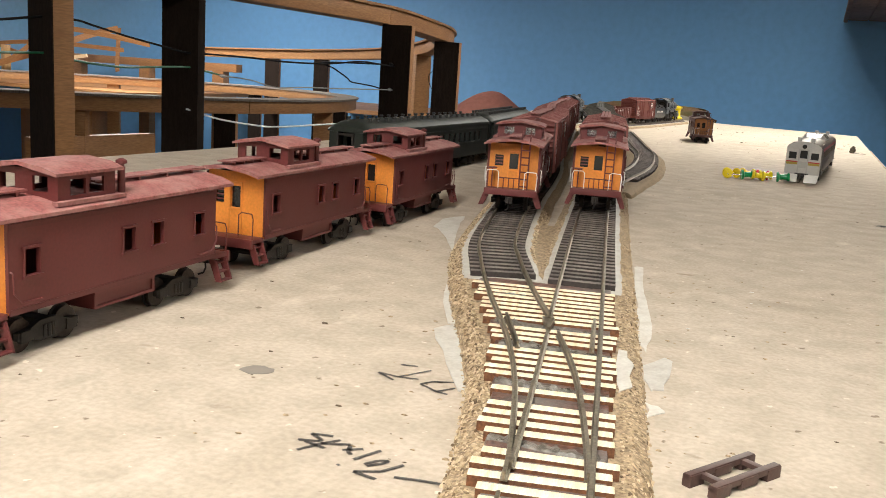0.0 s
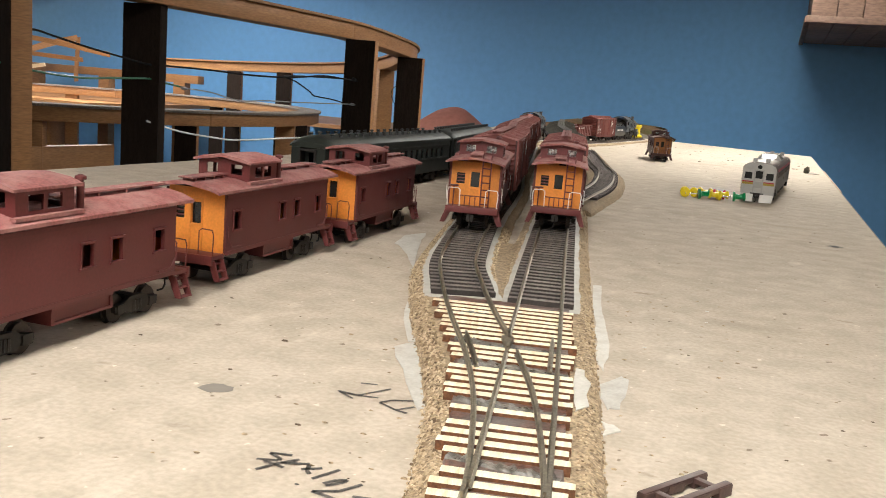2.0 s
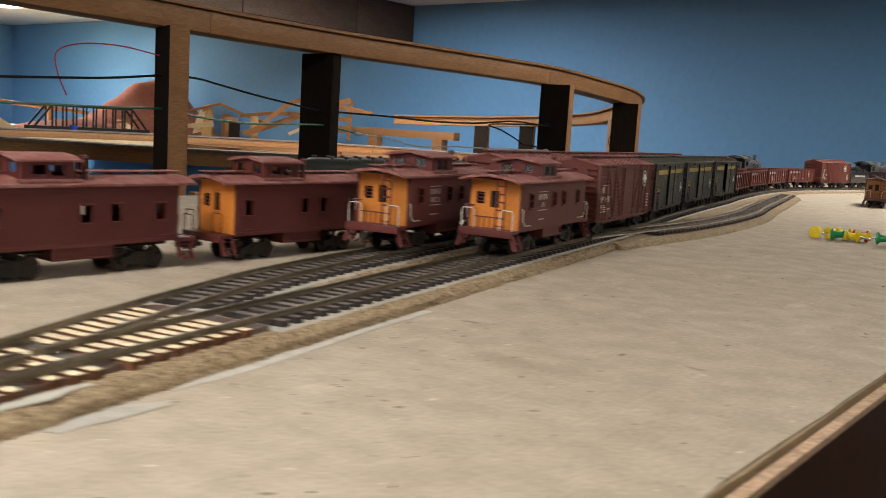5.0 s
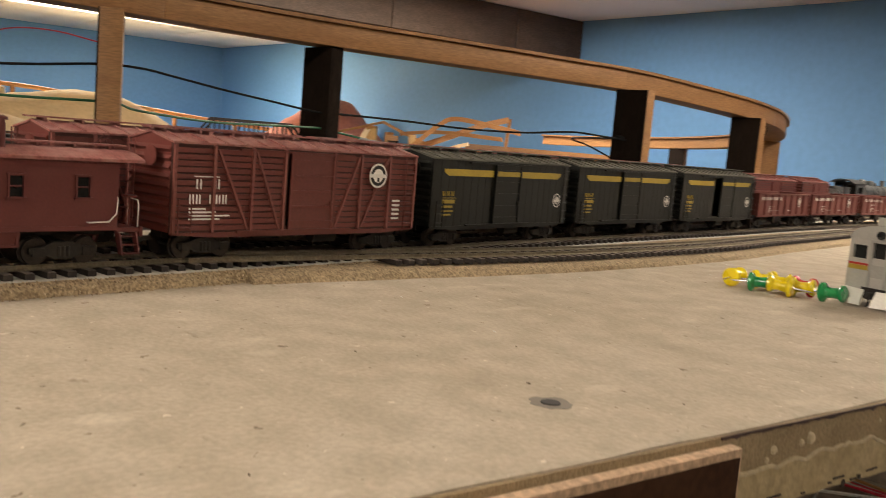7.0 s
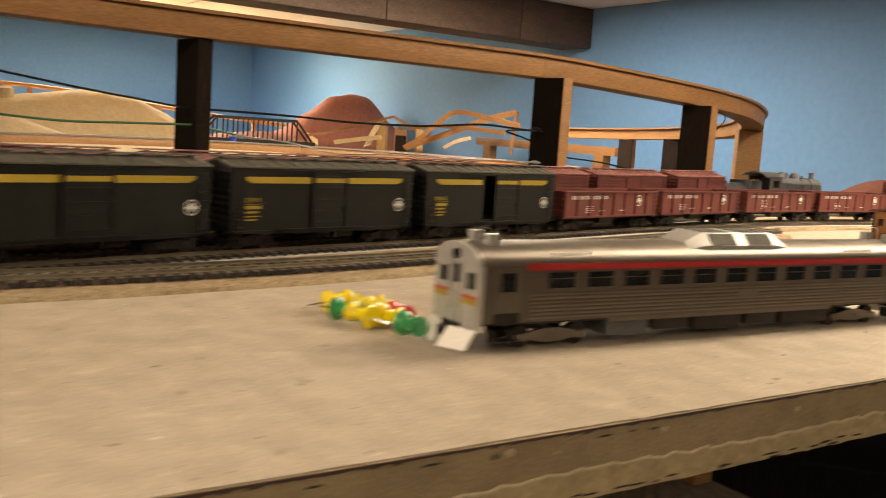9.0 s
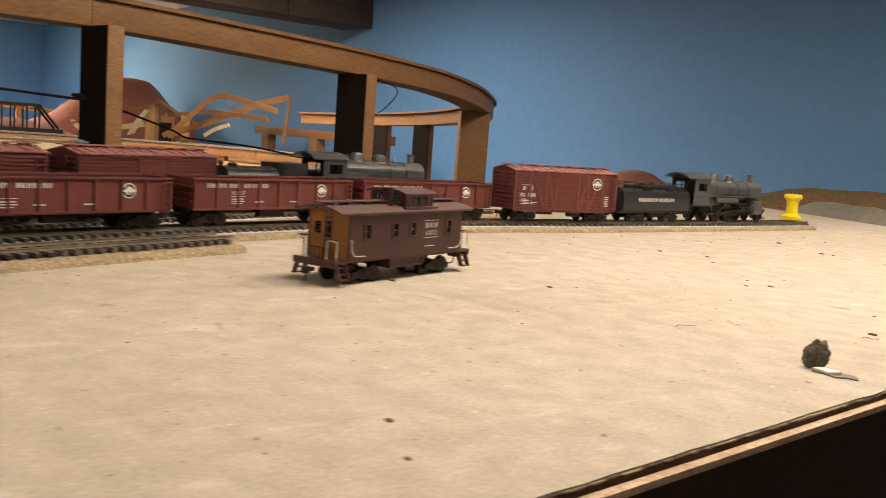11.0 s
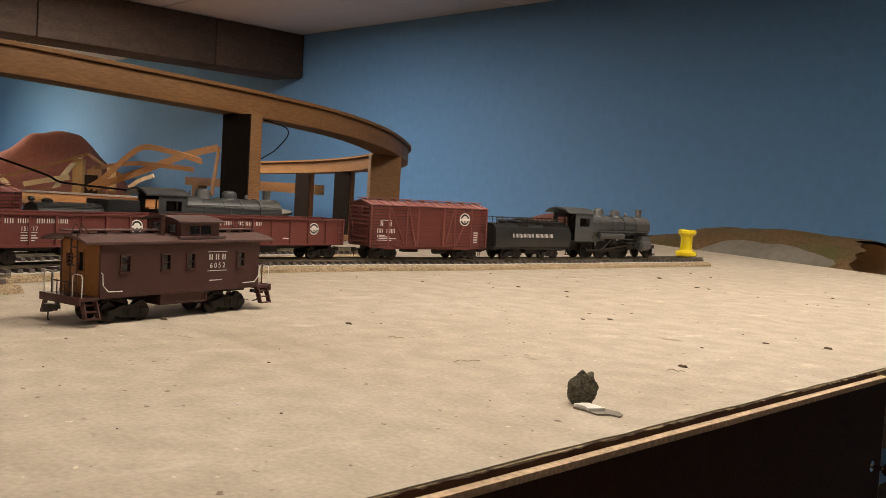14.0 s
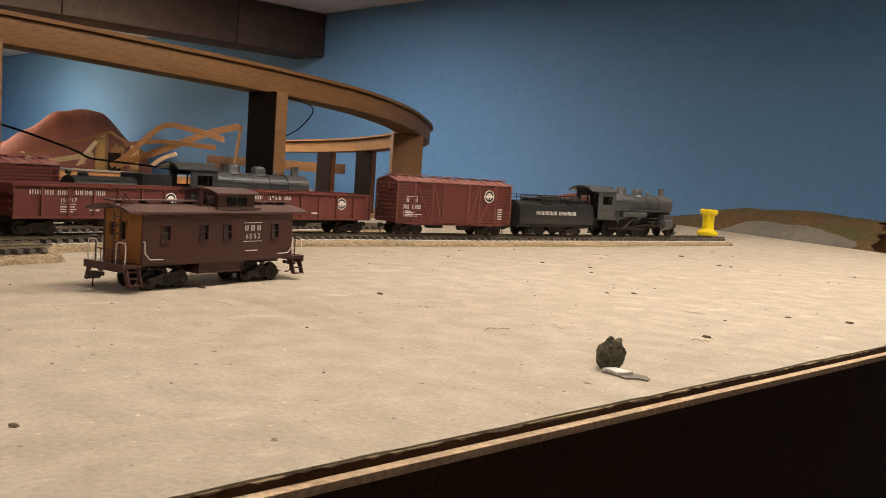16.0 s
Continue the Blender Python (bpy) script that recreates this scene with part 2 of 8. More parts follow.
def board_material():
    """Grey-tan fibreboard: paper fibre flecks, faint bands and scuffs."""
    m, nt, p = nodes_of("fibreboard")
    nd, ln = nt.nodes, nt.links
    tc = nd.new("ShaderNodeTexCoord")

    def noise_ramp(scale, lo, hi, c0, c1, detail=5, stretch=None):
        n = nd.new("ShaderNodeTexNoise")
        n.inputs["Scale"].default_value, n.inputs["Detail"].default_value = scale, detail
        if stretch:
            mp = nd.new("ShaderNodeMapping")
            mp.inputs["Scale"].default_value = stretch
            ln.new(tc.outputs["Object"], mp.inputs["Vector"])
            ln.new(mp.outputs[0], n.inputs["Vector"])
        else:
            ln.new(tc.outputs["Object"], n.inputs["Vector"])
        r = nd.new("ShaderNodeValToRGB")
        r.color_ramp.elements[0].position, r.color_ramp.elements[1].position = lo, hi
        r.color_ramp.elements[0].color, r.color_ramp.elements[1].color = (*c0, 1), (*c1, 1)
        ln.new(n.outputs["Fac"], r.inputs["Fac"])
        return n, r

    def mixed(kind, fac, a, b):
        x = nd.new("ShaderNodeMix")
        x.data_type, x.blend_type = "RGBA", kind
        if isinstance(fac, float):
            x.inputs["Factor"].default_value = fac
        else:
            ln.new(fac, x.inputs["Factor"])
        ln.new(a, x.inputs["A"])
        ln.new(b, x.inputs["B"])
        return x.outputs["Result"]

    _, base = noise_ramp(5, 0.3, 0.7, (0.48, 0.41, 0.325), (0.525, 0.455, 0.37))
    fine, grain = noise_ramp(520, 0.34, 0.66, (0.82, 0.81, 0.79), (1.08, 1.08, 1.08), 3)
    _, mid = noise_ramp(60, 0.38, 0.66, (0.88, 0.87, 0.85), (1.06, 1.06, 1.06), 7)
    col = mixed("MULTIPLY", 0.65, base.outputs[0], grain.outputs[0])
    col = mixed("MULTIPLY", 1.0, col, mid.outputs[0])
    _, scuffs = noise_ramp(19, 0.60, 0.72, (1, 1, 1), (0.72, 0.68, 0.62), 10, (0.45, 1, 1))
    col = mixed("MULTIPLY", 0.45, col, scuffs.outputs[0])
    _, marks = noise_ramp(70, 0.69, 0.73, (1, 1, 1), (0.55, 0.50, 0.44), 6, (0.5, 1, 1))
    col = mixed("MULTIPLY", 0.7, col, marks.outputs[0])
    _, rub = noise_ramp(46, 0.62, 0.72, (0, 0, 0), (0.16, 0.155, 0.14), 9, (1, 0.5, 1))
    col = mixed("ADD", 0.7, col, rub.outputs[0])
    _, specks = noise_ramp(190, 0.70, 0.74, (1, 1, 1), (0.40, 0.35, 0.29), 2)
    col = mixed("MULTIPLY", 0.85, col, specks.outputs[0])
    _, flecks = noise_ramp(240, 0.71, 0.75, (0, 0, 0), (0.24, 0.23, 0.21), 2)
    col = mixed("ADD", 0.8, col, flecks.outputs[0])
    ln.new(col, p.inputs["Base Color"])
    p.inputs["Roughness"].default_value = 0.85
    b = nd.new("ShaderNodeBump")
    b.inputs["Strength"].default_value, b.inputs["Distance"].default_value = 0.10, 0.0003
    ln.new(fine.outputs["Fac"], b.inputs["Height"])
    ln.new(b.outputs[0], p.inputs["Normal"])
    return m


BOARD = board_material()
for dull, amount in ((WOODDARK, 0.12), (FASCIA, 0.15), (BLACKCAR, 0.3), (PASSGREEN, 0.3), (BOILER, 0.6), (RUNNING, 0.3), (WIREBLACK, 0.15)):
    dull.node_tree.nodes["Principled BSDF"].inputs["Specular IOR Level"].default_value = amount


# ---- mesh tools (millimetres in, metres out) ----
class Geo:
    def __init__(self):
        self.v, self.f = [], []

    def add(self, verts, faces):
        n = len(self.v)
        self.v += [tuple(p) for p in verts]
        self.f += [tuple(n + i for i in face) for face in faces]
        return self

    def box(self, x0, x1, y0, y1, z0, z1):
        return self.add([(x, y, z) for x in (x0, x1) for y in (y0, y1) for z in (z0, z1)],
                        [(0, 1, 3, 2), (4, 6, 7, 5), (0, 4, 5, 1), (2, 3, 7, 6), (0, 2, 6, 4), (1, 5, 7, 3)])

    def loft(self, rings, closed=True, caps=True):
        n, k, verts = len(rings[0]), len(rings), [p for r in rings for p in r]
        faces = []
        for a in range(k - 1):
            for b in range(n if closed else n - 1):
                c = (b + 1) % n
                faces.append((a * n + b, a * n + c, (a + 1) * n + c, (a + 1) * n + b))
        if caps and closed:
            faces += [tuple(range(n))[::-1], tuple(range((k - 1) * n, k * n))]
        return self.add(verts, faces)

    def cyl(self, p0, p1, r0, r1=None, n=12, caps=True):
        p0, p1, r1 = Vector(p0), Vector(p1), r0 if r1 is None else r1
        d = (p1 - p0).normalized()
        u = d.orthogonal().normalized()
        w = d.cross(u)
        ring = lambda c, r: [c + r * (math.cos(2 * math.pi * i / n) * u + math.sin(2 * math.pi * i / n) * w) for i in range(n)]
        return self.loft([ring(p0, r0), ring(p1, r1)], caps=caps)

    def turned(self, base, axis, profile, n=16):
        """profile: (distance along the axis, radius)."""
        base, d = Vector(base), Vector(axis).normalized()
        u = d.orthogonal().normalized()
        w = d.cross(u)
        return self.loft([[base + a * d + r * (math.cos(2 * math.pi * i / n) * u + math.sin(2 * math.pi * i / n) * w) for i in range(n)] for a, r in profile])

    def prism(self, outline, x0, x1):
        """outline in y, z; extruded along x."""
        return self.loft([[(x, y, z) for y, z in outline] for x in (x0, x1)])

    def prism_y(self, outline, y0, y1):
        return self.loft([[(x, y, z) for x, z in outline] for y in (y0, y1)])

    def prism_z(self, outline, z0, z1):
        return self.loft([[(x, y, z) for x, y in outline] for z in (z0, z1)])

    def tube(self, points, r, n=6):
        pts = [Vector(p) for p in points]
        rings, u = [], None
        for i, p in enumerate(pts):
            d = (pts[min(i + 1, len(pts) - 1)] - pts[max(i - 1, 0)]).normalized()
            u = d.orthogonal().normalized() if u is None else (u - u.dot(d) * d).normalized()
            w = d.cross(u)
            rings.append([p + r * (math.cos(2 * math.pi * k / n) * u + math.sin(2 * math.pi * k / n) * w) for k in range(n)])
        return self.loft(rings)

    def walled(self, x0, x1, z0, z1, y0, y1, holes):
        """An upright wall in x and z of thickness y0..y1, with openings (x0, x1, z0, z1)."""
        xs = sorted({x0, x1, *[h[0] for h in holes], *[h[1] for h in holes]})
        zs = sorted({z0, z1, *[h[2] for h in holes], *[h[3] for h in holes]})
        gap = lambda i, j: i < 0 or j < 0 or i >= len(xs) - 1 or j >= len(zs) - 1 or any(h[0] <= xs[i] and xs[i + 1] <= h[1] and h[2] <= zs[j] and zs[j + 1] <= h[3] for h in holes)
        for i in range(len(xs) - 1):
            for j in range(len(zs) - 1):
                if gap(i, j):
                    continue
                a, b, c, d = xs[i], xs[i + 1], zs[j], zs[j + 1]
                self.add([(a, y0, c), (b, y0, c), (b, y0, d), (a, y0, d)], [(0, 1, 2, 3)])
                self.add([(a, y1, c), (b, y1, c), (b, y1, d), (a, y1, d)], [(3, 2, 1, 0)])
                for blank, p, q in ((gap(i - 1, j), (a, c), (a, d)), (gap(i + 1, j), (b, d), (b, c)), (gap(i, j - 1), (b, c), (a, c)), (gap(i, j + 1), (a, d), (b, d))):
                    if blank:
                        self.add([(p[0], y0, p[1]), (q[0], y0, q[1]), (q[0], y1, q[1]), (p[0], y1, p[1])], [(0, 1, 2, 3)])
        return self

    def swap(self):
        """x and y exchanged, for walls across the length."""
        self.v = [(y, x, z) for x, y, z in self.v]
        self.f = [f[::-1] for f in self.f]
        return self

    def shifted(self, dx=0, dy=0, dz=0):
        self.v = [(x + dx, y + dy, z + dz) for x, y, z in self.v]
        return self

    def turned_about(self, rx=0, ry=0, rz=0, at=(0, 0, 0)):
        m = Matrix.Translation(at) @ pose(0, 0, 0, rx, ry, rz) @ Matrix.Translation(-Vector(at))
        self.v = [tuple(m @ Vector(p)) for p in self.v]
        return self

    def mesh(self, name, material, bevel=0.0, unit=0.001, smooth=35):
        me = bpy.data.meshes.new(name)
        me.from_pydata([(x * unit, y * unit, z * unit) for x, y, z in self.v], [], self.f)
        bm = bmesh.new()
        bm.from_mesh(me)
        if bevel:
            bmesh.ops.remove_doubles(bm, verts=bm.verts, dist=1e-7)
            sharp = [e for e in bm.edges if len(e.link_faces) == 2 and e.calc_face_angle(0) > 0.6]
            bmesh.ops.bevel(bm, geom=sharp, offset=bevel * unit, segments=2, profile=0.6, affect="EDGES", clamp_overlap=True)
        bmesh.ops.recalc_face_normals(bm, faces=bm.faces)
        bm.to_mesh(me)
        bm.free()
        if smooth:
            me.shade_smooth()
            me.set_sharp_from_angle(angle=radians(smooth))
        me.materials.append(material)
        return me


def part(name, geo, material, parent, label="", bevel=0.0, at=None, unit=0.001):
    """One mesh under a thing or a part; geo is a Geo or a finished mesh."""
    me = geo.mesh(name, material, bevel, unit) if isinstance(geo, Geo) else geo
    ob = new(name, me)
    ob.parent = parent
    if at is not None:
        ob.matrix_basis = at
    return tagged(ob, label) if label else ob


def thing(name, label, category, m=None, group="", kind=""):
    ob = new(name)
    ob.empty_display_size = 0.01
    if m is not None:
        ob.matrix_basis = m
    return tagged(ob, label, category, group, kind)


def solid(name, geo, material, label, category="", group="", kind="", bevel=0.0, at=None, unit=0.001):
    """A thing that is one mesh."""
    ob = new(name, geo.mesh(name, material, bevel, unit))
    if at is not None:
        ob.matrix_basis = at
    return tagged(ob, label, category, group, kind)


def lettering(text, size, material, parent, at, name="lettering", stretch=1.0):
    """Characters in the built-in font; size in mm, laid in the pose at (x along the text, z out of it)."""
    cu = bpy.data.curves.new(name, "FONT")
    cu.body, cu.size, cu.align_x, cu.extrude = text, size * 0.001, "CENTER", 0.00004
    tmp = bpy.data.objects.new(name, cu)
    me = bpy.data.meshes.new_from_object(tmp)
    bpy.data.objects.remove(tmp)
    me.materials.clear()
    me.materials.append(material)
    ob = new(name, me)
    ob.parent = parent
    ob.matrix_basis = at @ Matrix.Diagonal((stretch, 1, 1, 1))
    return ob


def bars(spec, out=0.15):
    """Upright strokes for lettering that is not spelled out: rows of (x, z, width, height) on the side y = 0."""
    g = Geo()
    for x, z, w, h in spec:
        g.box(x, x + w, -out, out, z, z + h)
    return g


def bar_word(x, z, letters, w, h, gap):
    """A row of plain upright bars in place of writing: two bars for each stroke, none for a gap."""
    g = Geo()
    for i, c in enumerate(letters):
        if c != " ":
            a = x + i * (w + gap)
            g.box(a, a + w * 0.26, -0.1, 0.1, z, z + h)
            g.box(a + w * 0.6, a + w * 0.84, -0.1, 0.1, z, z + h)
    return g


def smooth_line(pts, step=0.01):
    """A Catmull-Rom line through points in the plane, at even steps: rows of (x, y, heading)."""
    p = [Vector(a) for a in pts]
    p = [2 * p[0] - p[1]] + p + [2 * p[-1] - p[-2]]
    dense = []
    for i in range(1, len(p) - 2):
        for k in range(40):
            t = k / 40
            dense.append(0.5 * ((2 * p[i]) + (p[i + 1] - p[i - 1]) * t + (2 * p[i - 1] - 5 * p[i] + 4 * p[i + 1] - p[i + 2]) * t * t + (3 * p[i] - p[i - 1] - 3 * p[i + 1] + p[i + 2]) * t ** 3))
    dense.append(p[-2])
    out, need = [dense[0]], step
    for a, b in zip(dense, dense[1:]):
        d = (b - a).length
        while d >= need:
            a = a + (b - a) * (need / d)
            d = (b - a).length
            out.append(a.copy())
            need = step
        need -= d
    rows = []
    for i, q in enumerate(out):
        d = out[min(i + 1, len(out) - 1)] - out[max(i - 1, 0)]
        rows.append((q.x, q.y, math.atan2(d.y, d.x)))
    return rows


def aside(line, off):
    """The line moved to its left by off."""
    return [(x - off * math.sin(h), y + off * math.cos(h), h) for x, y, h in line]


def on_line(line, s, step):
    """Place and heading s metres along a line."""
    i = min(max(s / step, 0), len(line) - 1.001)
    k, f = int(i), i - int(i)
    a, b = line[k], line[k + 1]
    return a[0] + f * (b[0] - a[0]), a[1] + f * (b[1] - a[1]), a[2] + f * (b[2] - a[2])

# ---- the room ----
def wall(name, x0, x1, y0, y1, z0, z1, material, label):
    return solid(name, Geo().box(x0, x1, y0, y1, z0, z1), material, label, "wall", kind="structure", unit=1.0)


WX0, WX1, WY0, WY1, FLOORZ = -6.85, 2.2, -2.6, 3.6, -1.2
wall("wall_north", WX0 - 0.1, WX1 + 0.1, WY1, WY1 + 0.1, FLOORZ, CEIL + 0.1, WALLBLUE, "sky blue painted basement wall")
wall("wall_west", WX0 - 0.1, WX0, WY0, WY1, FLOORZ, CEIL + 0.1, WALLBLUE, "sky blue painted basement wall")
# Unseen walls added to close the room, dark to keep side light low.
wall("wall_east", WX1, WX1 + 0.1, WY0, WY1, FLOORZ, CEIL + 0.1, WALLBEIGE, "plain dark brown wall added out of view to close the room")
wall("wall_south", WX0 - 0.1, WX1 + 0.1, WY0 - 0.1, WY0, FLOORZ, CEIL + 0.1, WALLBEIGE, "plain dark brown wall added out of view to close the room")
solid("floor", Geo().box(WX0, WX1, WY0, WY1, FLOORZ - 0.1, FLOORZ), FLOORGREY, "grey concrete basement floor", "floor", kind="structure", unit=1.0)
g = Geo().box(WX0, WX1, WY0, WY1, CEIL + 0.012, CEIL + 0.08)
nx, ny = 7, 10
for i in range(nx):
    for j in range(ny):
        a, b = WX0 + (WX1 - WX0) * i / nx, WY1 - (WY1 - WY0) * (j + 1) / ny
        g.box(a + 0.004, a + (WX1 - WX0) / nx - 0.004, b + 0.004, b + (WY1 - WY0) / ny - 0.004, CEIL, CEIL + 0.0125)
solid("ceiling", g, CEILWHITE, "white textured suspended ceiling panels", "ceiling", kind="structure", unit=1.0, bevel=0.003)

# the boxed-in beam that meets the far wall, with its board joints
beam = thing("ceiling_beam", "dark brown rough-sawn boxed ceiling beam", "beam", kind="structure")
ys = [-2.55, -1.5, -0.6, 0.2, 0.9, 1.7, 2.55, 3.2, 3.597]
for a, b in zip(ys, ys[1:]):
    part("plank", Geo().box(-3.0, -2.8, a + 0.002, b - 0.002, 0.492, CEIL - 0.002), BEAMBROWN, beam, unit=1.0, bevel=0.004)
soffit = thing("corner_soffit", "dark brown boarded soffit with a pine trim strip", "soffit", kind="structure")
for k in range(4):
    part("board", Geo().box(0.073 + 0.066 * k, 0.073 + 0.066 * k + 0.0645, 2.75, 3.597, 0.362, CEIL - 0.002), SOFFIT, soffit, unit=1.0, bevel=0.003)
for k in range(5):
    part("board", Geo().box(0.3385 + 0.18 * k, 0.3385 + 0.18 * k + 0.178, 2.40, 3.597, 0.362, CEIL - 0.002), SOFFIT, soffit, unit=1.0, bevel=0.003)
part("trim", Geo().box(0.060, 0.325, 2.735, 2.749, 0.354, 0.372), SOFFIT, soffit, unit=1.0, bevel=0.003)
part("trim", Geo().box(0.058, 0.072, 2.752, 3.59, 0.354, 0.372), SOFFIT, soffit, unit=1.0, bevel=0.003)
part("trim", Geo().box(0.3255, 0.3375, 2.385, 2.749, 0.354, 0.372), SOFFIT, soffit, unit=1.0, bevel=0.003)
part("trim", Geo().box(0.338, 1.24, 2.385, 2.399, 0.354, 0.372), SOFFIT, soffit, unit=1.0, bevel=0.003)

# ceiling lights at every lamp; the last two are added and unseen
for lx, ly, _ in LAMPS:
    lamp = thing("ceiling_light", "white ceiling light, lit, at a seen or an added lamp", "ceiling light", pose(lx, ly, CEIL), group="ceiling lights")
    part("frame", Geo().box(-0.15, 0.15, -0.62, -0.602, -0.020, -0.001).box(-0.15, 0.15, 0.602, 0.62, -0.020, -0.001)
         .box(-0.15, -0.132, -0.602, 0.602, -0.020, -0.001).box(0.132, 0.15, -0.602, 0.602, -0.020, -0.001), WHITEPAINT, lamp, unit=1.0)
    part("diffuser", Geo().box(-0.131, 0.131, -0.601, 0.601, -0.010, -0.003), LIGHTTUBE, lamp, unit=1.0)

# ---- the layout board ----
EDGE = 0.119
outline = [(EDGE, -0.7), (EDGE, 2.515), (-0.47, 2.768), (-0.80, 2.92), (-0.72, 2.45), (-0.60, 1.9), (-0.50, 1.4), (-0.512, 0.95), (-0.524, 0.65), (-0.530, 0.4), (-0.54, -0.1), (-0.56, -0.7)]


def ragged(poly, amount, n=14):
    out = []
    for (ax, ay), (bx, by) in zip(poly, poly[1:] + poly[:1]):
        k = max(2, int(math.hypot(bx - ax, by - ay) / 0.012))
        for i in range(k):
            t = i / k
            out.append((ax + (bx - ax) * t + random.uniform(-amount, amount), ay + (by - ay) * t + random.uniform(-amount, amount)))
    return out


random.seed(5)
solid("board_edge", Geo().prism_z(ragged([(EDGE - 0.002, -0.7), (EDGE + 0.0007, -0.7), (EDGE + 0.0007, 2.512), (EDGE - 0.002, 2.512)], 0.0004), -0.0231, -0.0006), FIBREEDGE, "rough torn tan edge of the fibreboard", "board edge", kind="structure", unit=1.0)
board = solid("layout_board", Geo().prism_z(ragged(outline, 0.0004), -0.011, 0.0), BOARD, "grey-tan fibreboard layout surface with scuffs and flecks", "table top", kind="structure", unit=1.0)
inner = [(x - 0.0012 if x == EDGE else x, y) for x, y in outline]
solid("sub_board", Geo().prism_z(ragged(inner, 0.0003), -0.0235, -0.0112), FOAM, "tan board under the fibreboard with smeared glue", "table top", kind="structure", unit=1.0)
# a film of dried glue on the lower half of the edge, ending in a wavering ridge
GLUELINE = [(0.750, 0.50), (0.790, 0.49), (0.797, 0.45), (0.812, 0.47), (0.822, 0.44), (0.838, 0.60), (0.842, 0.52), (0.858, 0.64), (0.861, 0.57), (0.884, 0.68), (0.905, 0.58), (0.94, 0.62), (1.0, 0.56), (1.08, 0.63), (1.18, 0.57), (1.28, 0.62), (1.36, 0.60)]
bead = []
for i in range(300):
    y = 0.751 + i * 0.00202
    for (y0, f0), (y1, f1) in zip(GLUELINE, GLUELINE[1:]):
        if y0 <= y <= y1:
            share = f0 + (f1 - f0) * (y - y0) / (y1 - y0)
    bead.append((EDGE + 0.0012 + random.uniform(-0.0002, 0.0002), y, -0.0235 * share + 0.0004 * math.sin(i * 0.9) + random.uniform(-0.00035, 0.00035)))
solid("glue_ridge", Geo().tube(bead, 0.00062, 6), RIDGEGLUE, "wavering ridge of dried cream glue along the edge", "glue", kind="structure", unit=1.0)
film = [(q[1], q[2]) for q in bead] + [(y, -0.0228 + random.uniform(-0.0004, 0.0004)) for y in [1.355 - 0.006 * k for k in range(101)]]
solid("glue_film", Geo().prism(film, EDGE - 0.001, EDGE + 0.0013), SMEAR, "tan film of dried glue on the board edge", "glue", kind="structure", unit=1.0)
g = Geo()
for y, z, r in ((0.773, -0.0072, 0.0014), (0.7905, -0.0062, 0.0019), (0.7865, -0.0070, 0.0011), (0.7705, -0.0098, 0.0010), (0.8285, -0.0058, 0.0009), (0.8465, -0.0070, 0.0012), (0.872, -0.0050, 0.0008), (0.967, -0.0040, 0.0013), (0.985, -0.0062, 0.0008), (1.03, -0.0050, 0.0012), (1.10, -0.0060, 0.0010), (1.21, -0.0050, 0.0013)):
    g.turned((EDGE + 0.0006, y, z), (1, 0.2, 0), [(0, r), (r * 0.5, r * 0.85), (r * 0.85, r * 0.25)], 8)
solid("glue_blobs", g, RIDGEGLUE, "small blobs of dried glue on the board edge", "glue", kind="stuff", unit=1.0)
low = [(0.749 + 0.002 * k, -0.0010 - abs(random.gauss(0, 0.0005))) for k in range(306)]
solid("torn_lip", Geo().prism([(0.749, -0.0005), (1.359, -0.0005)] + low[::-1], EDGE + 0.0008, EDGE + 0.00125), BROWNPLASTIC, "dark ragged fibre lip under the board's rim", "board edge", kind="structure", unit=1.0)
g = Geo()
for k in range(75):
    y, w = random.uniform(0.752, 1.35), random.uniform(0.0008, 0.0035)
    z = random.choice((-0.0205, -0.0212, -0.0219, -0.0034)) + random.uniform(-0.0004, 0.0004)
    g.box(EDGE + 0.0011, EDGE + 0.0016, y - w, y + w, z - 0.00028, z + 0.00028)
for y, z, r in ((0.811, -0.0226, 0.0016), (0.962, -0.0042, 0.0011), (1.06, -0.0218, 0.0012)):
    g.turned((EDGE + 0.0009, y, z), (1, 0, 0), [(0, r), (0.0006, r * 0.7)], 7)
solid("edge_nicks", g, TIESIDE, "dark nicks and torn fibre along the board edge", "board edge", kind="stuff", unit=1.0)

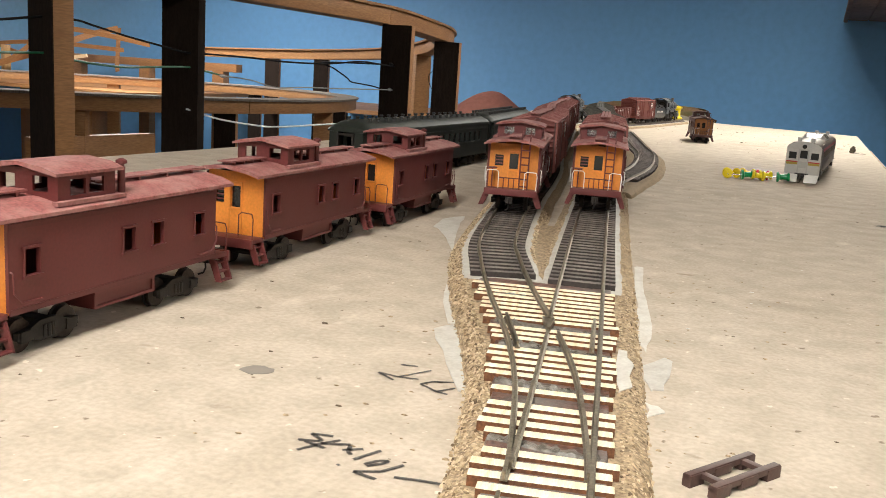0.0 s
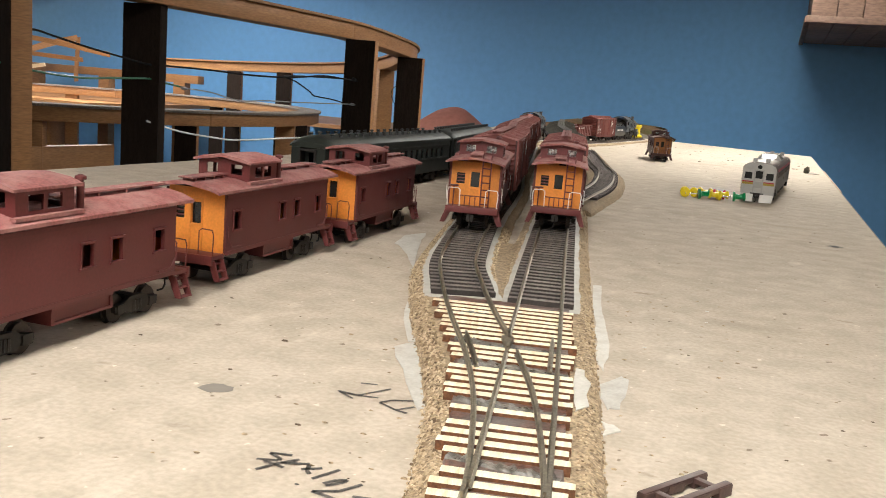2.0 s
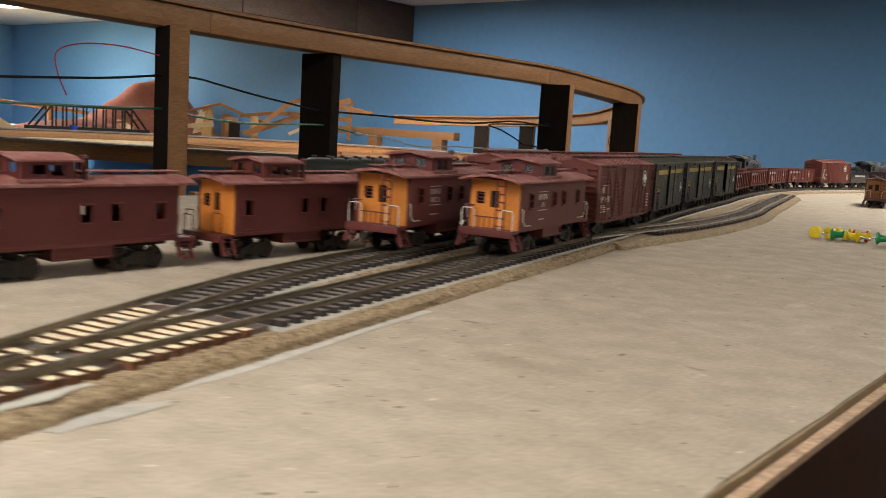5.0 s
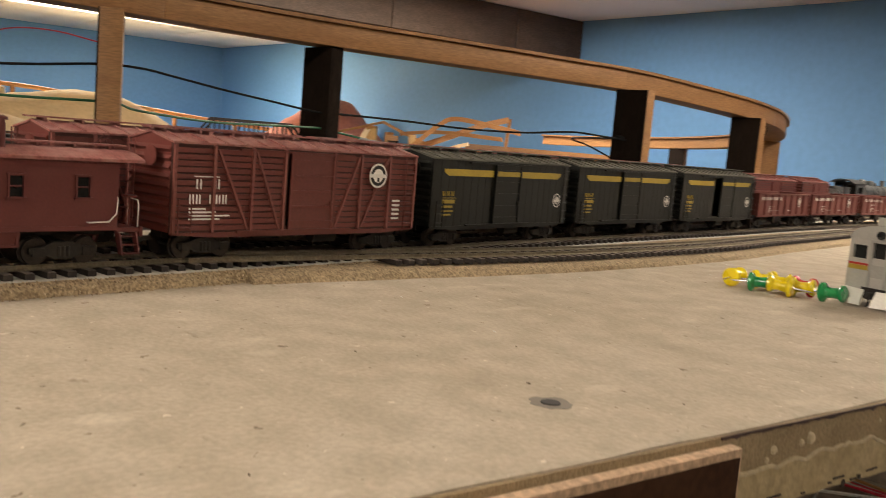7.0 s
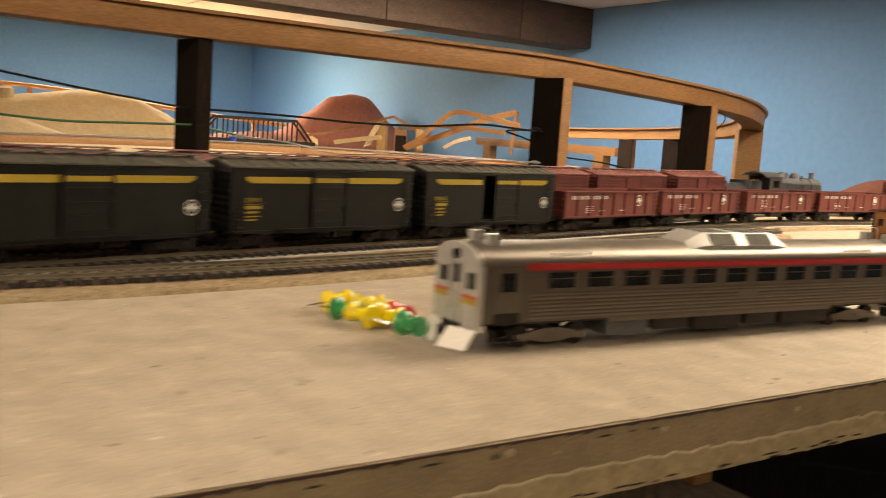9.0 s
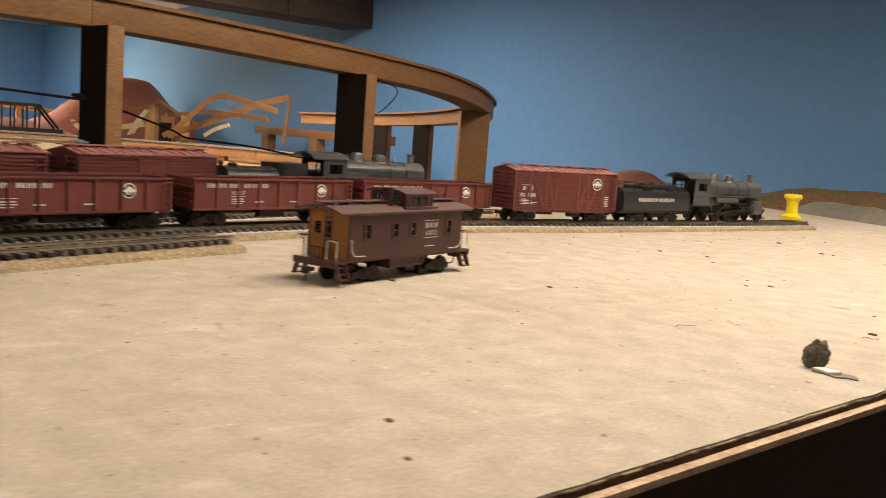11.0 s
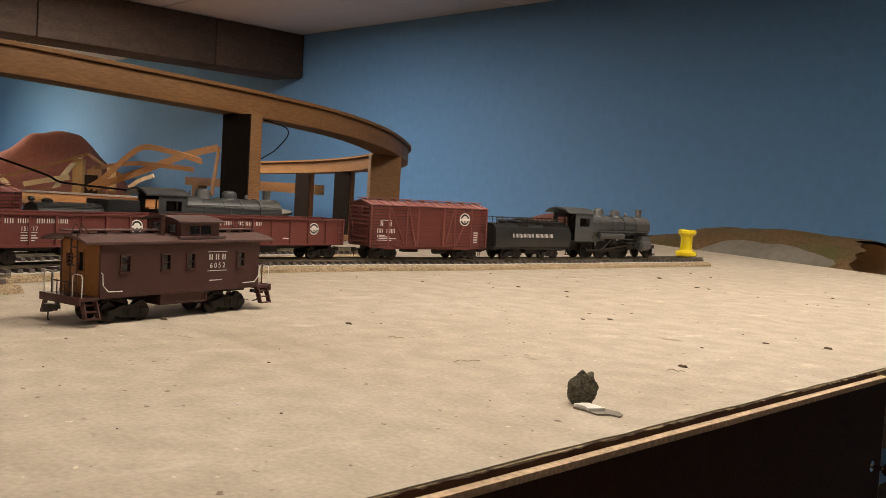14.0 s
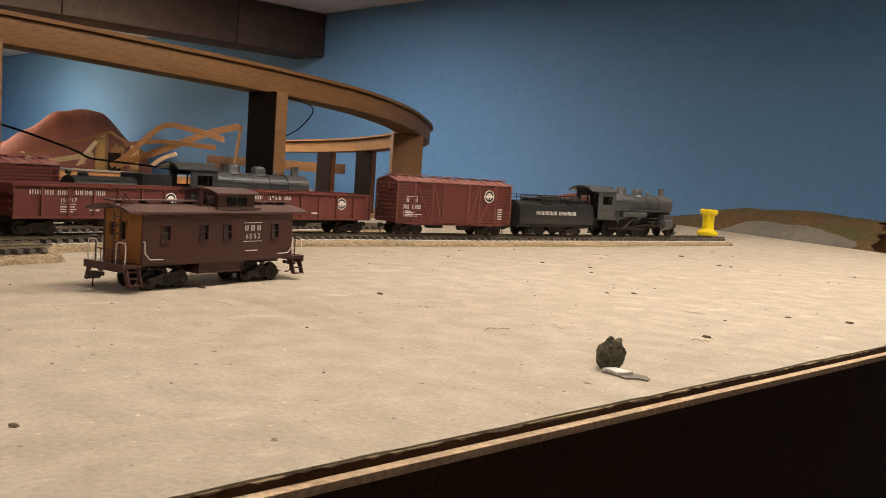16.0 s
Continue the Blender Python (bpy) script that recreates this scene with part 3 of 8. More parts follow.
for y0, y1, knobs in ((-0.7, 0.7522, ((0.692, -0.048), (0.7305, -0.043))), (1.36, 1.885, ((1.872, -0.044),))):
    panel = thing("fascia_panel", "dark brown hardboard fascia panel with a raw tan top edge", "fascia panel", group="fascia panels", kind="structure")
    part("sheet", Geo().box(EDGE + 0.0014, EDGE + 0.0048, y0, y1, -0.55, -0.0049), FASCIA, panel, unit=1.0)
    part("raw_edge", Geo().box(EDGE + 0.0013, EDGE + 0.0049, y0 - 0.0004, y1 + 0.0004, -0.0048, -0.0026), FASCIAEDGE, panel, "pale raw fibre edge", unit=1.0)
    part("raw_end", Geo().box(EDGE + 0.0015, EDGE + 0.0047, y1 + 0.0001, y1 + 0.0007, -0.55, -0.0050), FASCIAEDGE, panel, "pale raw fibre end", unit=1.0)
    if y0 > 0:
        top = [(y0 + i * 0.0025, -0.0006 + random.uniform(-0.0005, 0.0004)) for i in range(int((y1 - y0) / 0.0025))]
        # Dark strip with a ragged top along the board edge.
        part("torn_fibre_strip", Geo().prism([(y0, -0.0100), (top[-1][0], -0.0100)] + top[::-1], EDGE + 0.0003, EDGE + 0.00126), FASCIA, panel, "ragged dark strip behind the panel", unit=1.0)
    for ky, kz in knobs:
        kn = thing("screw_eye", "bright steel knob on the dark fascia", "knob", pose(EDGE + 0.0048, ky, kz), group="fascia knobs")
        part("stem", Geo().cyl((0, 0, 0), (7, 0, 0), 1.1, n=10), CHROME, kn)
        part("head", Geo().turned((5.5, 0, 0), (1, 0, 0), [(0, 1.2), (1.2, 2.6), (3, 3.2), (4.8, 2.6), (5.6, 1.0)], 16), CHROME, kn)
        part("washer", Geo().cyl((0, 0, 0), (0.9, 0, 0), 2.6, n=14), CHROME, kn)

# benchwork under the board
for x0, y, z0, z1, mt, note in ((-0.484, 0.30, -0.09, -0.03, WOODGREY, "weathered timber joist under the layout board"), (-0.011, 0.876, -0.26, -0.083, PLYORANGE, "warm plywood joist with a grey dripping cap"),
                                (-0.484, 0.998, -0.122, -0.094, WOODGREY, "weathered timber joist under the layout board"), (-0.484, 1.118, -0.150, -0.103, WOODGREY, "weathered timber joist under the layout board"),
                                (-0.475, 1.25, -0.2, -0.129, WOODGREY, "weathered timber joist under the layout board"), (-0.475, 1.62, -0.09, -0.04, WOODGREY, "weathered timber joist under the layout board"), (-0.475, 2.1, -0.09, -0.04, WOODGREY, "weathered timber joist under the layout board")):
    jo = thing("joist", note, "joist", group="joists")
    part("timber", Geo().box(x0, EDGE - 0.008, y, y + 0.019, z0, z1), mt, jo, unit=1.0, bevel=0.001)
    part("cap_strip", Geo().box(x0, EDGE - 0.006, y - 0.001, y + 0.021, z1 + 0.0001, z1 + 0.005), WOODGREY, jo, "grey splintered cap strip", unit=1.0)
    if mt is PLYORANGE:
        drip = [(x0 + 0.0018 * k, z1 - (0.0015 + 0.006 * random.random() ** 2)) for k in range(67)]
        part("glue_line", Geo().prism_y([(x0, z1 + 0.003), (drip[-1][0], z1 + 0.003)] + drip[::-1], y - 0.0022, y - 0.0002), TIESIDE, jo, "dark dripping glue line", unit=1.0)
solid("under_shelf", Geo().box(-0.183, -0.125, 1.128, 1.192, -0.2495, -0.20), PLYORANGE, "pale plywood offcut lying under the joists", "shelf", unit=1.0, bevel=0.001)
solid("spacer_block", Geo().box(-0.085, -0.048, 1.252, 1.268, -0.1238, -0.0237), PLYORANGE, "pine block between joist and board", "block", unit=1.0, bevel=0.001)
for x, y0, y1 in ((-0.58, -0.6, 2.4), (-0.22, -0.6, 0.72), (0.06, -0.6, 0.70), (-0.22, 1.42, 2.4), (0.06, 1.42, 2.4)):
    solid("stringer", Geo().box(x, x + 0.03, y0, y1, -0.145, -0.108), WOODGREY, "dark timber stringer below the joists", "stringer", group="stringers", unit=1.0, bevel=0.001)
for k, (x, y) in enumerate(((-0.55, 0.5), (-0.55, 2.1), (0.06, 0.2), (0.06, 1.95))):
    solid("bench_leg", Geo().box(x, x + 0.04, y, y + 0.06, FLOORZ, -0.146), WOODGREY, "timber leg of the layout bench", "bench leg", group="bench legs", unit=1.0)
# Added sheet that stands in for the darkness under the far board.
solid("back_panel", Geo().box(-0.482, -0.476, 1.22, 2.35, -0.75, -0.0237), WOODDARK, "dark sheet added to keep the space under the board dark", "panel", kind="structure", unit=1.0)
shelf = thing("lower_shelf", "pale plank shelf below the layout", "shelf")
for k, y in enumerate((0.62, 0.80, 0.98, 1.16, 1.34)):
    part("plank", Geo().box(-0.484, 0.055, y, y + 0.165, -0.345, -0.33), WOODPALE if k % 2 else WOODBEAM, shelf, unit=1.0, bevel=0.001)
    part("bracket", Geo().box(-0.484, 0.055, y + 0.06, y + 0.085, -0.40, -0.3452), WOODGREY, shelf, unit=1.0)
for k in range(2):
    part("leg", Geo().box(-0.47, -0.43, 0.7 + 0.6 * k, 0.74 + 0.6 * k, FLOORZ, -0.4), WOODGREY, shelf, unit=1.0)
# bundled feeders along the joists, and loose loops hanging from the board
for k in range(7):
    y0, z0 = (0.992, -0.087) if k < 5 else (1.112, -0.095)
    pts = [(0.105 - 0.024 * i, y0 + 0.003 * (k % 5) + 0.003 * math.sin(i * 0.7 + k), z0 + 0.0012 * (k % 3) + 0.0012 * math.sin(i * 1.1 + 2 * k)) for i in range(22)]
    solid("cable", Geo().tube(pts, 0.0008, 5), (WIRERED, WIREGREY, WOODBEAM, WIRERED, WIREGREY, WIREWHITE, WOODBEAM)[k], "thin feeder cable lying along a joist", "cable", group="under-board cables", unit=1.0)
for k, (x, y, dy, sag) in enumerate(((0.095, 0.80, 0.06, 0.06), (0.09, 0.815, 0.09, 0.075), (0.06, 0.93, 0.05, 0.085), (0.05, 0.945, 0.07, 0.095), (0.04, 1.0, 0.05, 0.07), (0.06, 1.04, 0.08, 0.06))):
    pts = [(x - 0.09 * i / 12, y + dy * i / 12, -0.024 - sag * math.sin(math.pi * i / 12) ** 0.8) for i in range(13)]
    solid("cable", Geo().tube(pts, 0.0006, 5), (WIREBLACK, BROWNPLASTIC, WIREGREY, WOODBEAM, WIREGREY, WIREWHITE)[k], "thin loop of cable hanging under the board", "cable", group="under-board cables", unit=1.0)
for k in range(4):
    pts, y = [], 0.83 + 0.13 * k
    for i in range(14):
        t = i / 13
        pts.append((0.09 - 0.5 * t, y + 0.10 * t + 0.012 * math.sin(5 * t + k), -0.062 - 0.035 * math.sin(math.pi * t) * (1 + 0.4 * math.sin(k * 2.1)) - 0.01 * (k % 3)))
    solid("cable", Geo().tube(pts, 0.0009, 5), (WIREBLACK, WIREWHITE, WIRERED, WIREBLACK, WOODBEAM)[k % 5], "thin slack cable under the board", "cable", group="under-board cables", unit=1.0)

# ---- the round spiral of timber behind the yard ----
HX, HY = -2.10, 1.80
TURN = [(-0.84, 0.25, 0.193), (-0.868, 0.6, 0.191), (-0.878, 0.88, 0.1885), (-0.886, 1.03, 0.187), (-0.878, 1.2, 0.185), (-0.845, 1.4, 0.182), (-0.815, 1.6, 0.179), (-0.805, 1.75, 0.177), (-0.815, 1.95, 0.169), (-0.848, 2.155, 0.1615),
        (-0.938, 2.385, 0.154), (-1.088, 2.620, 0.139), (-1.335, 2.860, 0.122), (-1.69, 2.99, 0.106), (-2.10, 3.04, 0.094), (-2.36, 3.045, 0.089)]


def spline3(pts, steps=10):
    p = [Vector(a) for a in pts]
    p = [2 * p[0] - p[1]] + p + [2 * p[-1] - p[-2]]
    out = []
    for i in range(1, len(p) - 2):
        for k in range(steps):
            t = k / steps
            out.append(0.5 * ((2 * p[i]) + (p[i + 1] - p[i - 1]) * t + (2 * p[i - 1] - 5 * p[i] + 4 * p[i + 1] - p[i + 2]) * t * t + (3 * p[i] - p[i - 1] - 3 * p[i + 1] + p[i + 2]) * t ** 3))
    return out + [p[-2]]


def ribbon(line, out, inn, low, high):
    """A strip along a line, from out to inn to its left, between two heights."""
    rings = []
    for i, q in enumerate(line):
        d = (line[min(i + 1, len(line) - 1)] - line[max(i - 1, 0)]).to_2d().normalized()
        n = Vector((-d.y, d.x))
        a, b = q.to_2d() + out * n, q.to_2d() + inn * n
        rings.append([(a.x, a.y, q.z + low), (a.x, a.y, q.z + high), (b.x, b.y, q.z + high), (b.x, b.y, q.z + low)])
    return Geo().loft(rings)


def arc(radius, d0, d1, width, z_of, low, high, step=2.0):
    rings, n = [], max(2, int(abs(d1 - d0) / step))
    for i in range(n + 1):
        d = d0 + (d1 - d0) * i / n
        c, s, z = math.cos(radians(d)), math.sin(radians(d)), z_of(d)
        a, b = radius - width, radius
        rings.append([(HX + b * c, HY + b * s, z + low), (HX + b * c, HY + b * s, z + high), (HX + a * c, HY + a * s, z + high), (HX + a * c, HY + a * s, z + low)])
    return Geo().loft(rings)


upper = spline3(TURN)
spiral = thing("spiral_roadbed", "curved stained pine roadbed of the upper spiral turn", "roadbed")
cuts = [0, 25, 68, 96, 112, 130, len(upper) - 1]
for a, b in zip(cuts, cuts[1:]):
    part("segment", ribbon(upper[a:b + 1], -0.004, 0.046, 0.0, 0.031), WOODBEAM, spiral, unit=1.0, bevel=0.0012)
part("deck", ribbon(upper, -0.010, 0.056, 0.0312, 0.0360), WOODBEAM, spiral, "thin plywood deck strip", unit=1.0)
low_z = lambda d: -0.018 - 0.00011 * (d + 45)
low = thing("lower_spiral_roadbed", "curved dark-stained roadbed of the lower spiral turn", "roadbed")
for a, b in zip((-110, -60, -10, 45, 100, 150), (-60, -10, 45, 100, 150, 215)):
    part("segment", arc(1.05, a + 0.05, b - 0.05, 0.05, low_z, 0.0, 0.026), WOODBEAM, low, unit=1.0, bevel=0.0012)
part("deck", arc(1.056, -110, 215, 0.06, low_z, 0.0262, 0.031), WOODGREY, low, unit=1.0)


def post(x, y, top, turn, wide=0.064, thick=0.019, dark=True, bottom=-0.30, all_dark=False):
    p = thing("spiral_post", "upright pine post with a dark face" if dark else "upright stained pine post", "post", pose(x, y, 0, 0, 0, turn), group="spiral posts")
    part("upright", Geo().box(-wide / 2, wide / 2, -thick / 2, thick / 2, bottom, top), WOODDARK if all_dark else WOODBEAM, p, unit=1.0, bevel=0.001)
    # One broad face is covered by a darker panel.
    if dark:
        part("stained_face", Geo().box(-wide / 2 + 0.0003, wide / 2 - 0.0003, -thick / 2 - 0.002, -thick / 2 - 0.0001, bottom, top - 0.0005), WOODDARK, p, "dark face", unit=1.0)
    return p


top_at = lambda x, y: min(upper, key=lambda q: (q.x - x) ** 2 + (q.y - y) ** 2).z - 0.0004
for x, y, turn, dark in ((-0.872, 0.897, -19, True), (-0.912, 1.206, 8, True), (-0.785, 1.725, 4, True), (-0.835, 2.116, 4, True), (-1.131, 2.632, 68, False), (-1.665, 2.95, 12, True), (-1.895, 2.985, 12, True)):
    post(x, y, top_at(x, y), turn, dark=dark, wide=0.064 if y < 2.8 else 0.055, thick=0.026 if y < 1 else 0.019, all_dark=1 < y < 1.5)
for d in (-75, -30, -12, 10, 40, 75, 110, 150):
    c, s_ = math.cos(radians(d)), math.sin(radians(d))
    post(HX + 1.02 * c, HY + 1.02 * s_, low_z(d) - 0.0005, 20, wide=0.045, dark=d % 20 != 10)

plank = solid("loose_plank", Geo().box(-0.14, 0.14, -0.010, 0.010, -0.30, -0.066), WOODBEAM, "pine board standing behind the layout edge", "plank", unit=1.0, bevel=0.001, at=pose(-1.2, 1.32, 0, 0, 0, 84))

# ---- tracks ----
STEP = 0.005
LINE_B = smooth_line([(0.0640, -0.2), (-0.0100, 0.1663), (-0.0772, 0.4847), (-0.143, 0.80), (-0.183, 0.956), (-0.218, 1.106), (-0.251, 1.257), (-0.286, 1.401), (-0.317, 1.553), (-0.342, 1.714),
                      (-0.349, 1.879), (-0.332, 2.036), (-0.321, 2.2), (-0.311, 2.36), (-0.306, 2.447)], STEP)
LEFT_A = aside(LINE_B, 0.0508)
ia = min(range(len(LEFT_A)), key=lambda i: abs(LEFT_A[i][1] - 0.60))
ie = min(range(len(LEFT_A)), key=lambda i: abs(LEFT_A[i][1] - 1.46))
LINE_A = smooth_line([(-0.0100, 0.1663), (-0.0150, 0.1880), (-0.0290, 0.2340), (-0.0450, 0.2740), (-0.0690, 0.3253), (-0.0923, 0.3803), (-0.1143, 0.4420)] + [(LEFT_A[i][0], LEFT_A[i][1]) for i in range(ia, ie, 24)]
                     + [(-0.3735, 1.553), (-0.405, 1.66), (-0.428, 1.76), (-0.442, 1.89), (-0.446, 2.02)], STEP)
LINE_E = smooth_line([(-0.1115, 0.66), (-0.1205, 0.71), (-0.1245, 0.80), (-0.128, 0.90), (-0.139, 1.0), (-0.160, 1.12), (-0.186, 1.22), (-0.213, 1.33), (-0.262, 1.53), (-0.284, 1.62)], STEP)
LINE_C = smooth_line([(-0.293, 0.50), (-0.297, 0.78), (-0.306, 0.92), (-0.325, 1.06), (-0.357, 1.25), (-0.395, 1.42), (-0.425, 1.6), (-0.43, 1.75)], STEP)
TOP = 0.0100          # rail top above the board


def s_at(line, y):
    return STEP * min(range(len(line)), key=lambda i: abs(line[i][1] - y))


def on_track(line, y, z=TOP):
    x, yy, h = on_line(line, s_at(line, y), STEP)
    return pose(x, yy, z, 0, 0, math.degrees(h))


def roadbed(name, line, y0, y1, label):
    rows = [r for r in line if y0 <= r[1] <= y1]
    rings = []
    for i, (x, y, h) in enumerate(rows):
        c, s = -math.sin(h), math.cos(h)
        j = [0.0011 * noise.noise(Vector((y * 70, k * 3.1, 0.5))) for k in range(6)]
        prof = [(-0.0222 + j[0], 0.0002), (-0.0212 + j[1], 0.0028), (-0.0176 + j[2], 0.0050), (0.0176 + j[3], 0.0050), (0.0212 + j[4], 0.0028), (0.0222 + j[5], 0.0002)]
        rings.append([(x + a * c, y + a * s, z) for a, z in prof])
    return solid(name, Geo().loft(rings), CORK, label, "roadbed", kind="structure", unit=1.0)


roadbed("roadbed_main", LINE_B, -0.3, 3, "tan cork roadbed with ragged edges under the yard track")
roadbed("roadbed_inner", LINE_A, 0.165, 3, "tan cork roadbed with ragged edges under the yard track").location.z = -0.0003
roadbed("roadbed_stub", LINE_E, 0.72, 3, "tan cork roadbed of the empty stub track").location.z = -0.0005
solid("roadbed_fillet", Geo().prism_z([(-0.0540, 0.3180), (-0.0943, 0.4220), (-0.1146, 0.5164), (-0.0957, 0.5193), (-0.0720, 0.4250)], 0.0001, 0.0042), CORK, "cork filling between the two diverging tracks", "roadbed", kind="structure", unit=1.0)

# a rail: head, web and foot
RAIL = ((-0.0008, 0.0), (-0.0008, 0.0003), (-0.00025, 0.0006), (-0.00022, 0.0013), (-0.00045, 0.0016), (-0.0004, 0.0021), (0.0004, 0.0021), (0.00045, 0.0016), (0.00022, 0.0013), (0.00025, 0.0006), (0.0008, 0.0003), (0.0008, 0.0))


def rail(track, line, off, y0, y1):
    rows = [r for r in aside(line, off) if y0 <= r[1] <= y1]
    if len(rows) < 2:
        return
    rings = [[(x - a * math.sin(h), y + a * math.cos(h), TOP - 0.0021 + z) for a, z in RAIL] for x, y, h in rows]
    part("rail", Geo().loft(rings), RAILBRASS, track, unit=1.0)


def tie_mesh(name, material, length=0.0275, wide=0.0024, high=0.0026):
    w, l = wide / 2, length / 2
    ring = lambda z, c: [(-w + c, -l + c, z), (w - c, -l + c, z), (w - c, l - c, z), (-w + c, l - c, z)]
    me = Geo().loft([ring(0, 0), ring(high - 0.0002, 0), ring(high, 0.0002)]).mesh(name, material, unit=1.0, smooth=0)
    # Second slot for the side faces, darker to put gap shade into colour.
    me.materials.append(TIEPALESIDE if material is TIEPALE else TIESIDE)
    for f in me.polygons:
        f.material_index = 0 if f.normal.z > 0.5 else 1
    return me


def dark_ties(track, line, y0, y1, singles):
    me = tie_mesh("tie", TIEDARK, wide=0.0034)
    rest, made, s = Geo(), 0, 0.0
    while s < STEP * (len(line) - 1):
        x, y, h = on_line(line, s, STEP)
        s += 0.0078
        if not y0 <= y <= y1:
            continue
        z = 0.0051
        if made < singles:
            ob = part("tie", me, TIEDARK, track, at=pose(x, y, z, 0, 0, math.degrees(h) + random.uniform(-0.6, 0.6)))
            made += 1
        else:
            c, q = math.cos(h), math.sin(h)
            pts = [(a * c - b * q + x, a * q + b * c + y, z + k) for a in (-0.0017, 0.0017) for b in (-0.01375, 0.01375) for k in (0, 0.0026)]
            rest.add(pts, [(0, 1, 3, 2), (4, 6, 7, 5), (0, 4, 5, 1), (2, 3, 7, 6), (0, 2, 6, 4), (1, 5, 7, 3)])
    if rest.v:
        tagged(part("far_ties", rest, TIEDARK, track, unit=1.0), kind="stuff")


random.seed(11)
GA = 0.00875
main_track = thing("yard_track", "model railway track with nickel rails on dark ties", "track", kind="structure")
rail(main_track, LINE_B, GA, -0.3, 0.1647)
rail(main_track, LINE_B, GA - 0.0007, 0.174, 0.2803)
rail(main_track, LINE_B, GA, 0.292, 3)
rail(main_track, LINE_B, -GA, -0.3, 3)
dark_ties(main_track, LINE_B, 0.3623, 3, 150)
inner_track = thing("inner_yard_track", "model railway track with nickel rails on dark ties", "track", kind="structure")
rail(inner_track, LINE_A, GA, 0.165, 3)
rail(inner_track, LINE_A, -GA + 0.0007, 0.1777, 0.2803)
rail(inner_track, LINE_A, -GA, 0.292, 3)
dark_ties(inner_track, LINE_A, 0.3583, 3, 100)
stub_track = thing("stub_track", "empty model railway stub track with bright rails", "track", kind="structure")
rail(stub_track, LINE_E, GA, 0.70, 3)
rail(stub_track, LINE_E, -GA, 0.70, 3)
dark_ties(stub_track, LINE_E, 0.80, 3, 90)
frog = part("frog", Geo().prism_z([(-0.0427, 0.2817), (-0.0420, 0.2817), (-0.0437, 0.2943), (-0.0480, 0.2940)], TOP - 0.0021, TOP - 0.0003), RAILBRASS, main_track, "cast metal frog", unit=1.0)
for line, off, a, b in ((LINE_B, -GA + 0.0024, 0.264, 0.302), (LINE_A, GA - 0.0024, 0.259, 0.2953)):
    rows = [r for r in aside(line, off) if a <= r[1] <= b]
    rings = [[(x - p * math.sin(h), y + p * math.cos(h), TOP - 0.0021 + z) for p, z in RAIL] for x, y, h in rows]
    part("guard_rail", Geo().loft(rings), RAILBRASS, main_track, unit=1.0)

# the hand-laid turnout: pale wood ties of growing length, a few missing
def tie_reach(y):
    """How far the ties reach to the left of the main line's middle."""
    keys = ((-1.0, 0.0136), (0.1563, 0.0138), (0.199, 0.0180), (0.265, 0.0242), (0.304, 0.0322), (0.3497, 0.0432))
    for (a, p), (b, q) in zip(keys, keys[1:]):
        if y <= b:
            return p + (q - p) * (y - a) / (b - a)
    return keys[-1][1]


sB = s_at(LINE_B, -0.1)
pale = {}
while True:
    x, y, h = on_line(LINE_B, sB, STEP)
    sB += 0.0062 if y > 0.302 else 0.0060
    if y > 0.3507:
        break
    if 0.263 < y < 0.2713 or 0.2867 < y < 0.2933 or 0.229 < y < 0.2347 or 0.1897 < y < 0.1947 or random.random() < 0.02:
        continue
    left = tie_reach(y) + random.uniform(-0.0018, 0.0012)
    right = 0.0138 + random.uniform(-0.0010, 0.0006)
    key = round((left + right) * 500) + (1000 if y > 0.302 else 0)
    if key not in pale:
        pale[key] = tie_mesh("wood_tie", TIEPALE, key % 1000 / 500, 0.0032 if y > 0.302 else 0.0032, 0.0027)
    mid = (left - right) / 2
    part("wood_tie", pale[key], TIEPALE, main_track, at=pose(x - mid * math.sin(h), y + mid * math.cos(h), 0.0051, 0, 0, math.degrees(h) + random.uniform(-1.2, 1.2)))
# rusty bed under the pale ties
rows = [r for r in LINE_B if -0.15 <= r[1] <= 0.3593]
rings = []
for x, y, h in rows:
    wl = tie_reach(y) - 0.0016
    rings.append([(x - a * math.sin(h), y + a * math.cos(h), z) for a, z in ((-0.0122, 0.0049), (-0.0118, 0.0067 + 0.0005 * noise.noise(Vector((0, y * 300, 1)))), (-0.004, 0.0067 + 0.0006 * noise.noise(Vector((1, y * 300, 2)))), (wl - 0.0065, 0.0067 + 0.0006 * noise.noise(Vector((2, y * 300, 3)))), (wl - 0.0006, 0.0067 + 0.0005 * noise.noise(Vector((3, y * 300, 4)))), (wl, 0.0049))])
solid("turnout_bed", Geo().loft(rings), TURNBED, "rusty brown glued bed of the turnout", "roadbed", kind="structure", unit=1.0)

# hardened dark glue where ties are missing
random.seed(17)
for yc, dy in ((0.2672, 0.0042), (0.2900, 0.0036), (0.2318, 0.0030), (0.1922, 0.0027), (0.3270, 0.0016)):
    x, y, h = min(LINE_B, key=lambda r: abs(r[1] - yc))
    wl = tie_reach(yc) - 0.002
    n = 26
    lump = [[(x + 0.0115 - (wl + 0.0115) * i / n, yc + dy * random.uniform(0.7, 1.05) * sg, 0.0062) for sg in (-1, 1)] for i in range(n + 1)]
    top = [[(a[0], yc + (a[1] - yc) * f, 0.0068 + random.uniform(0.0, 0.0011)) for a, f in zip(pair, (0.6, 0.6))] for pair in lump]
    solid("glue_patch", Geo().loft([[l[0], t[0], t[1], l[1]] for l, t in zip(lump, top)]), HARDGLUE, "hardened dark grey glue between the wooden ties", "glue", group="glue patches", kind="structure", unit=1.0)

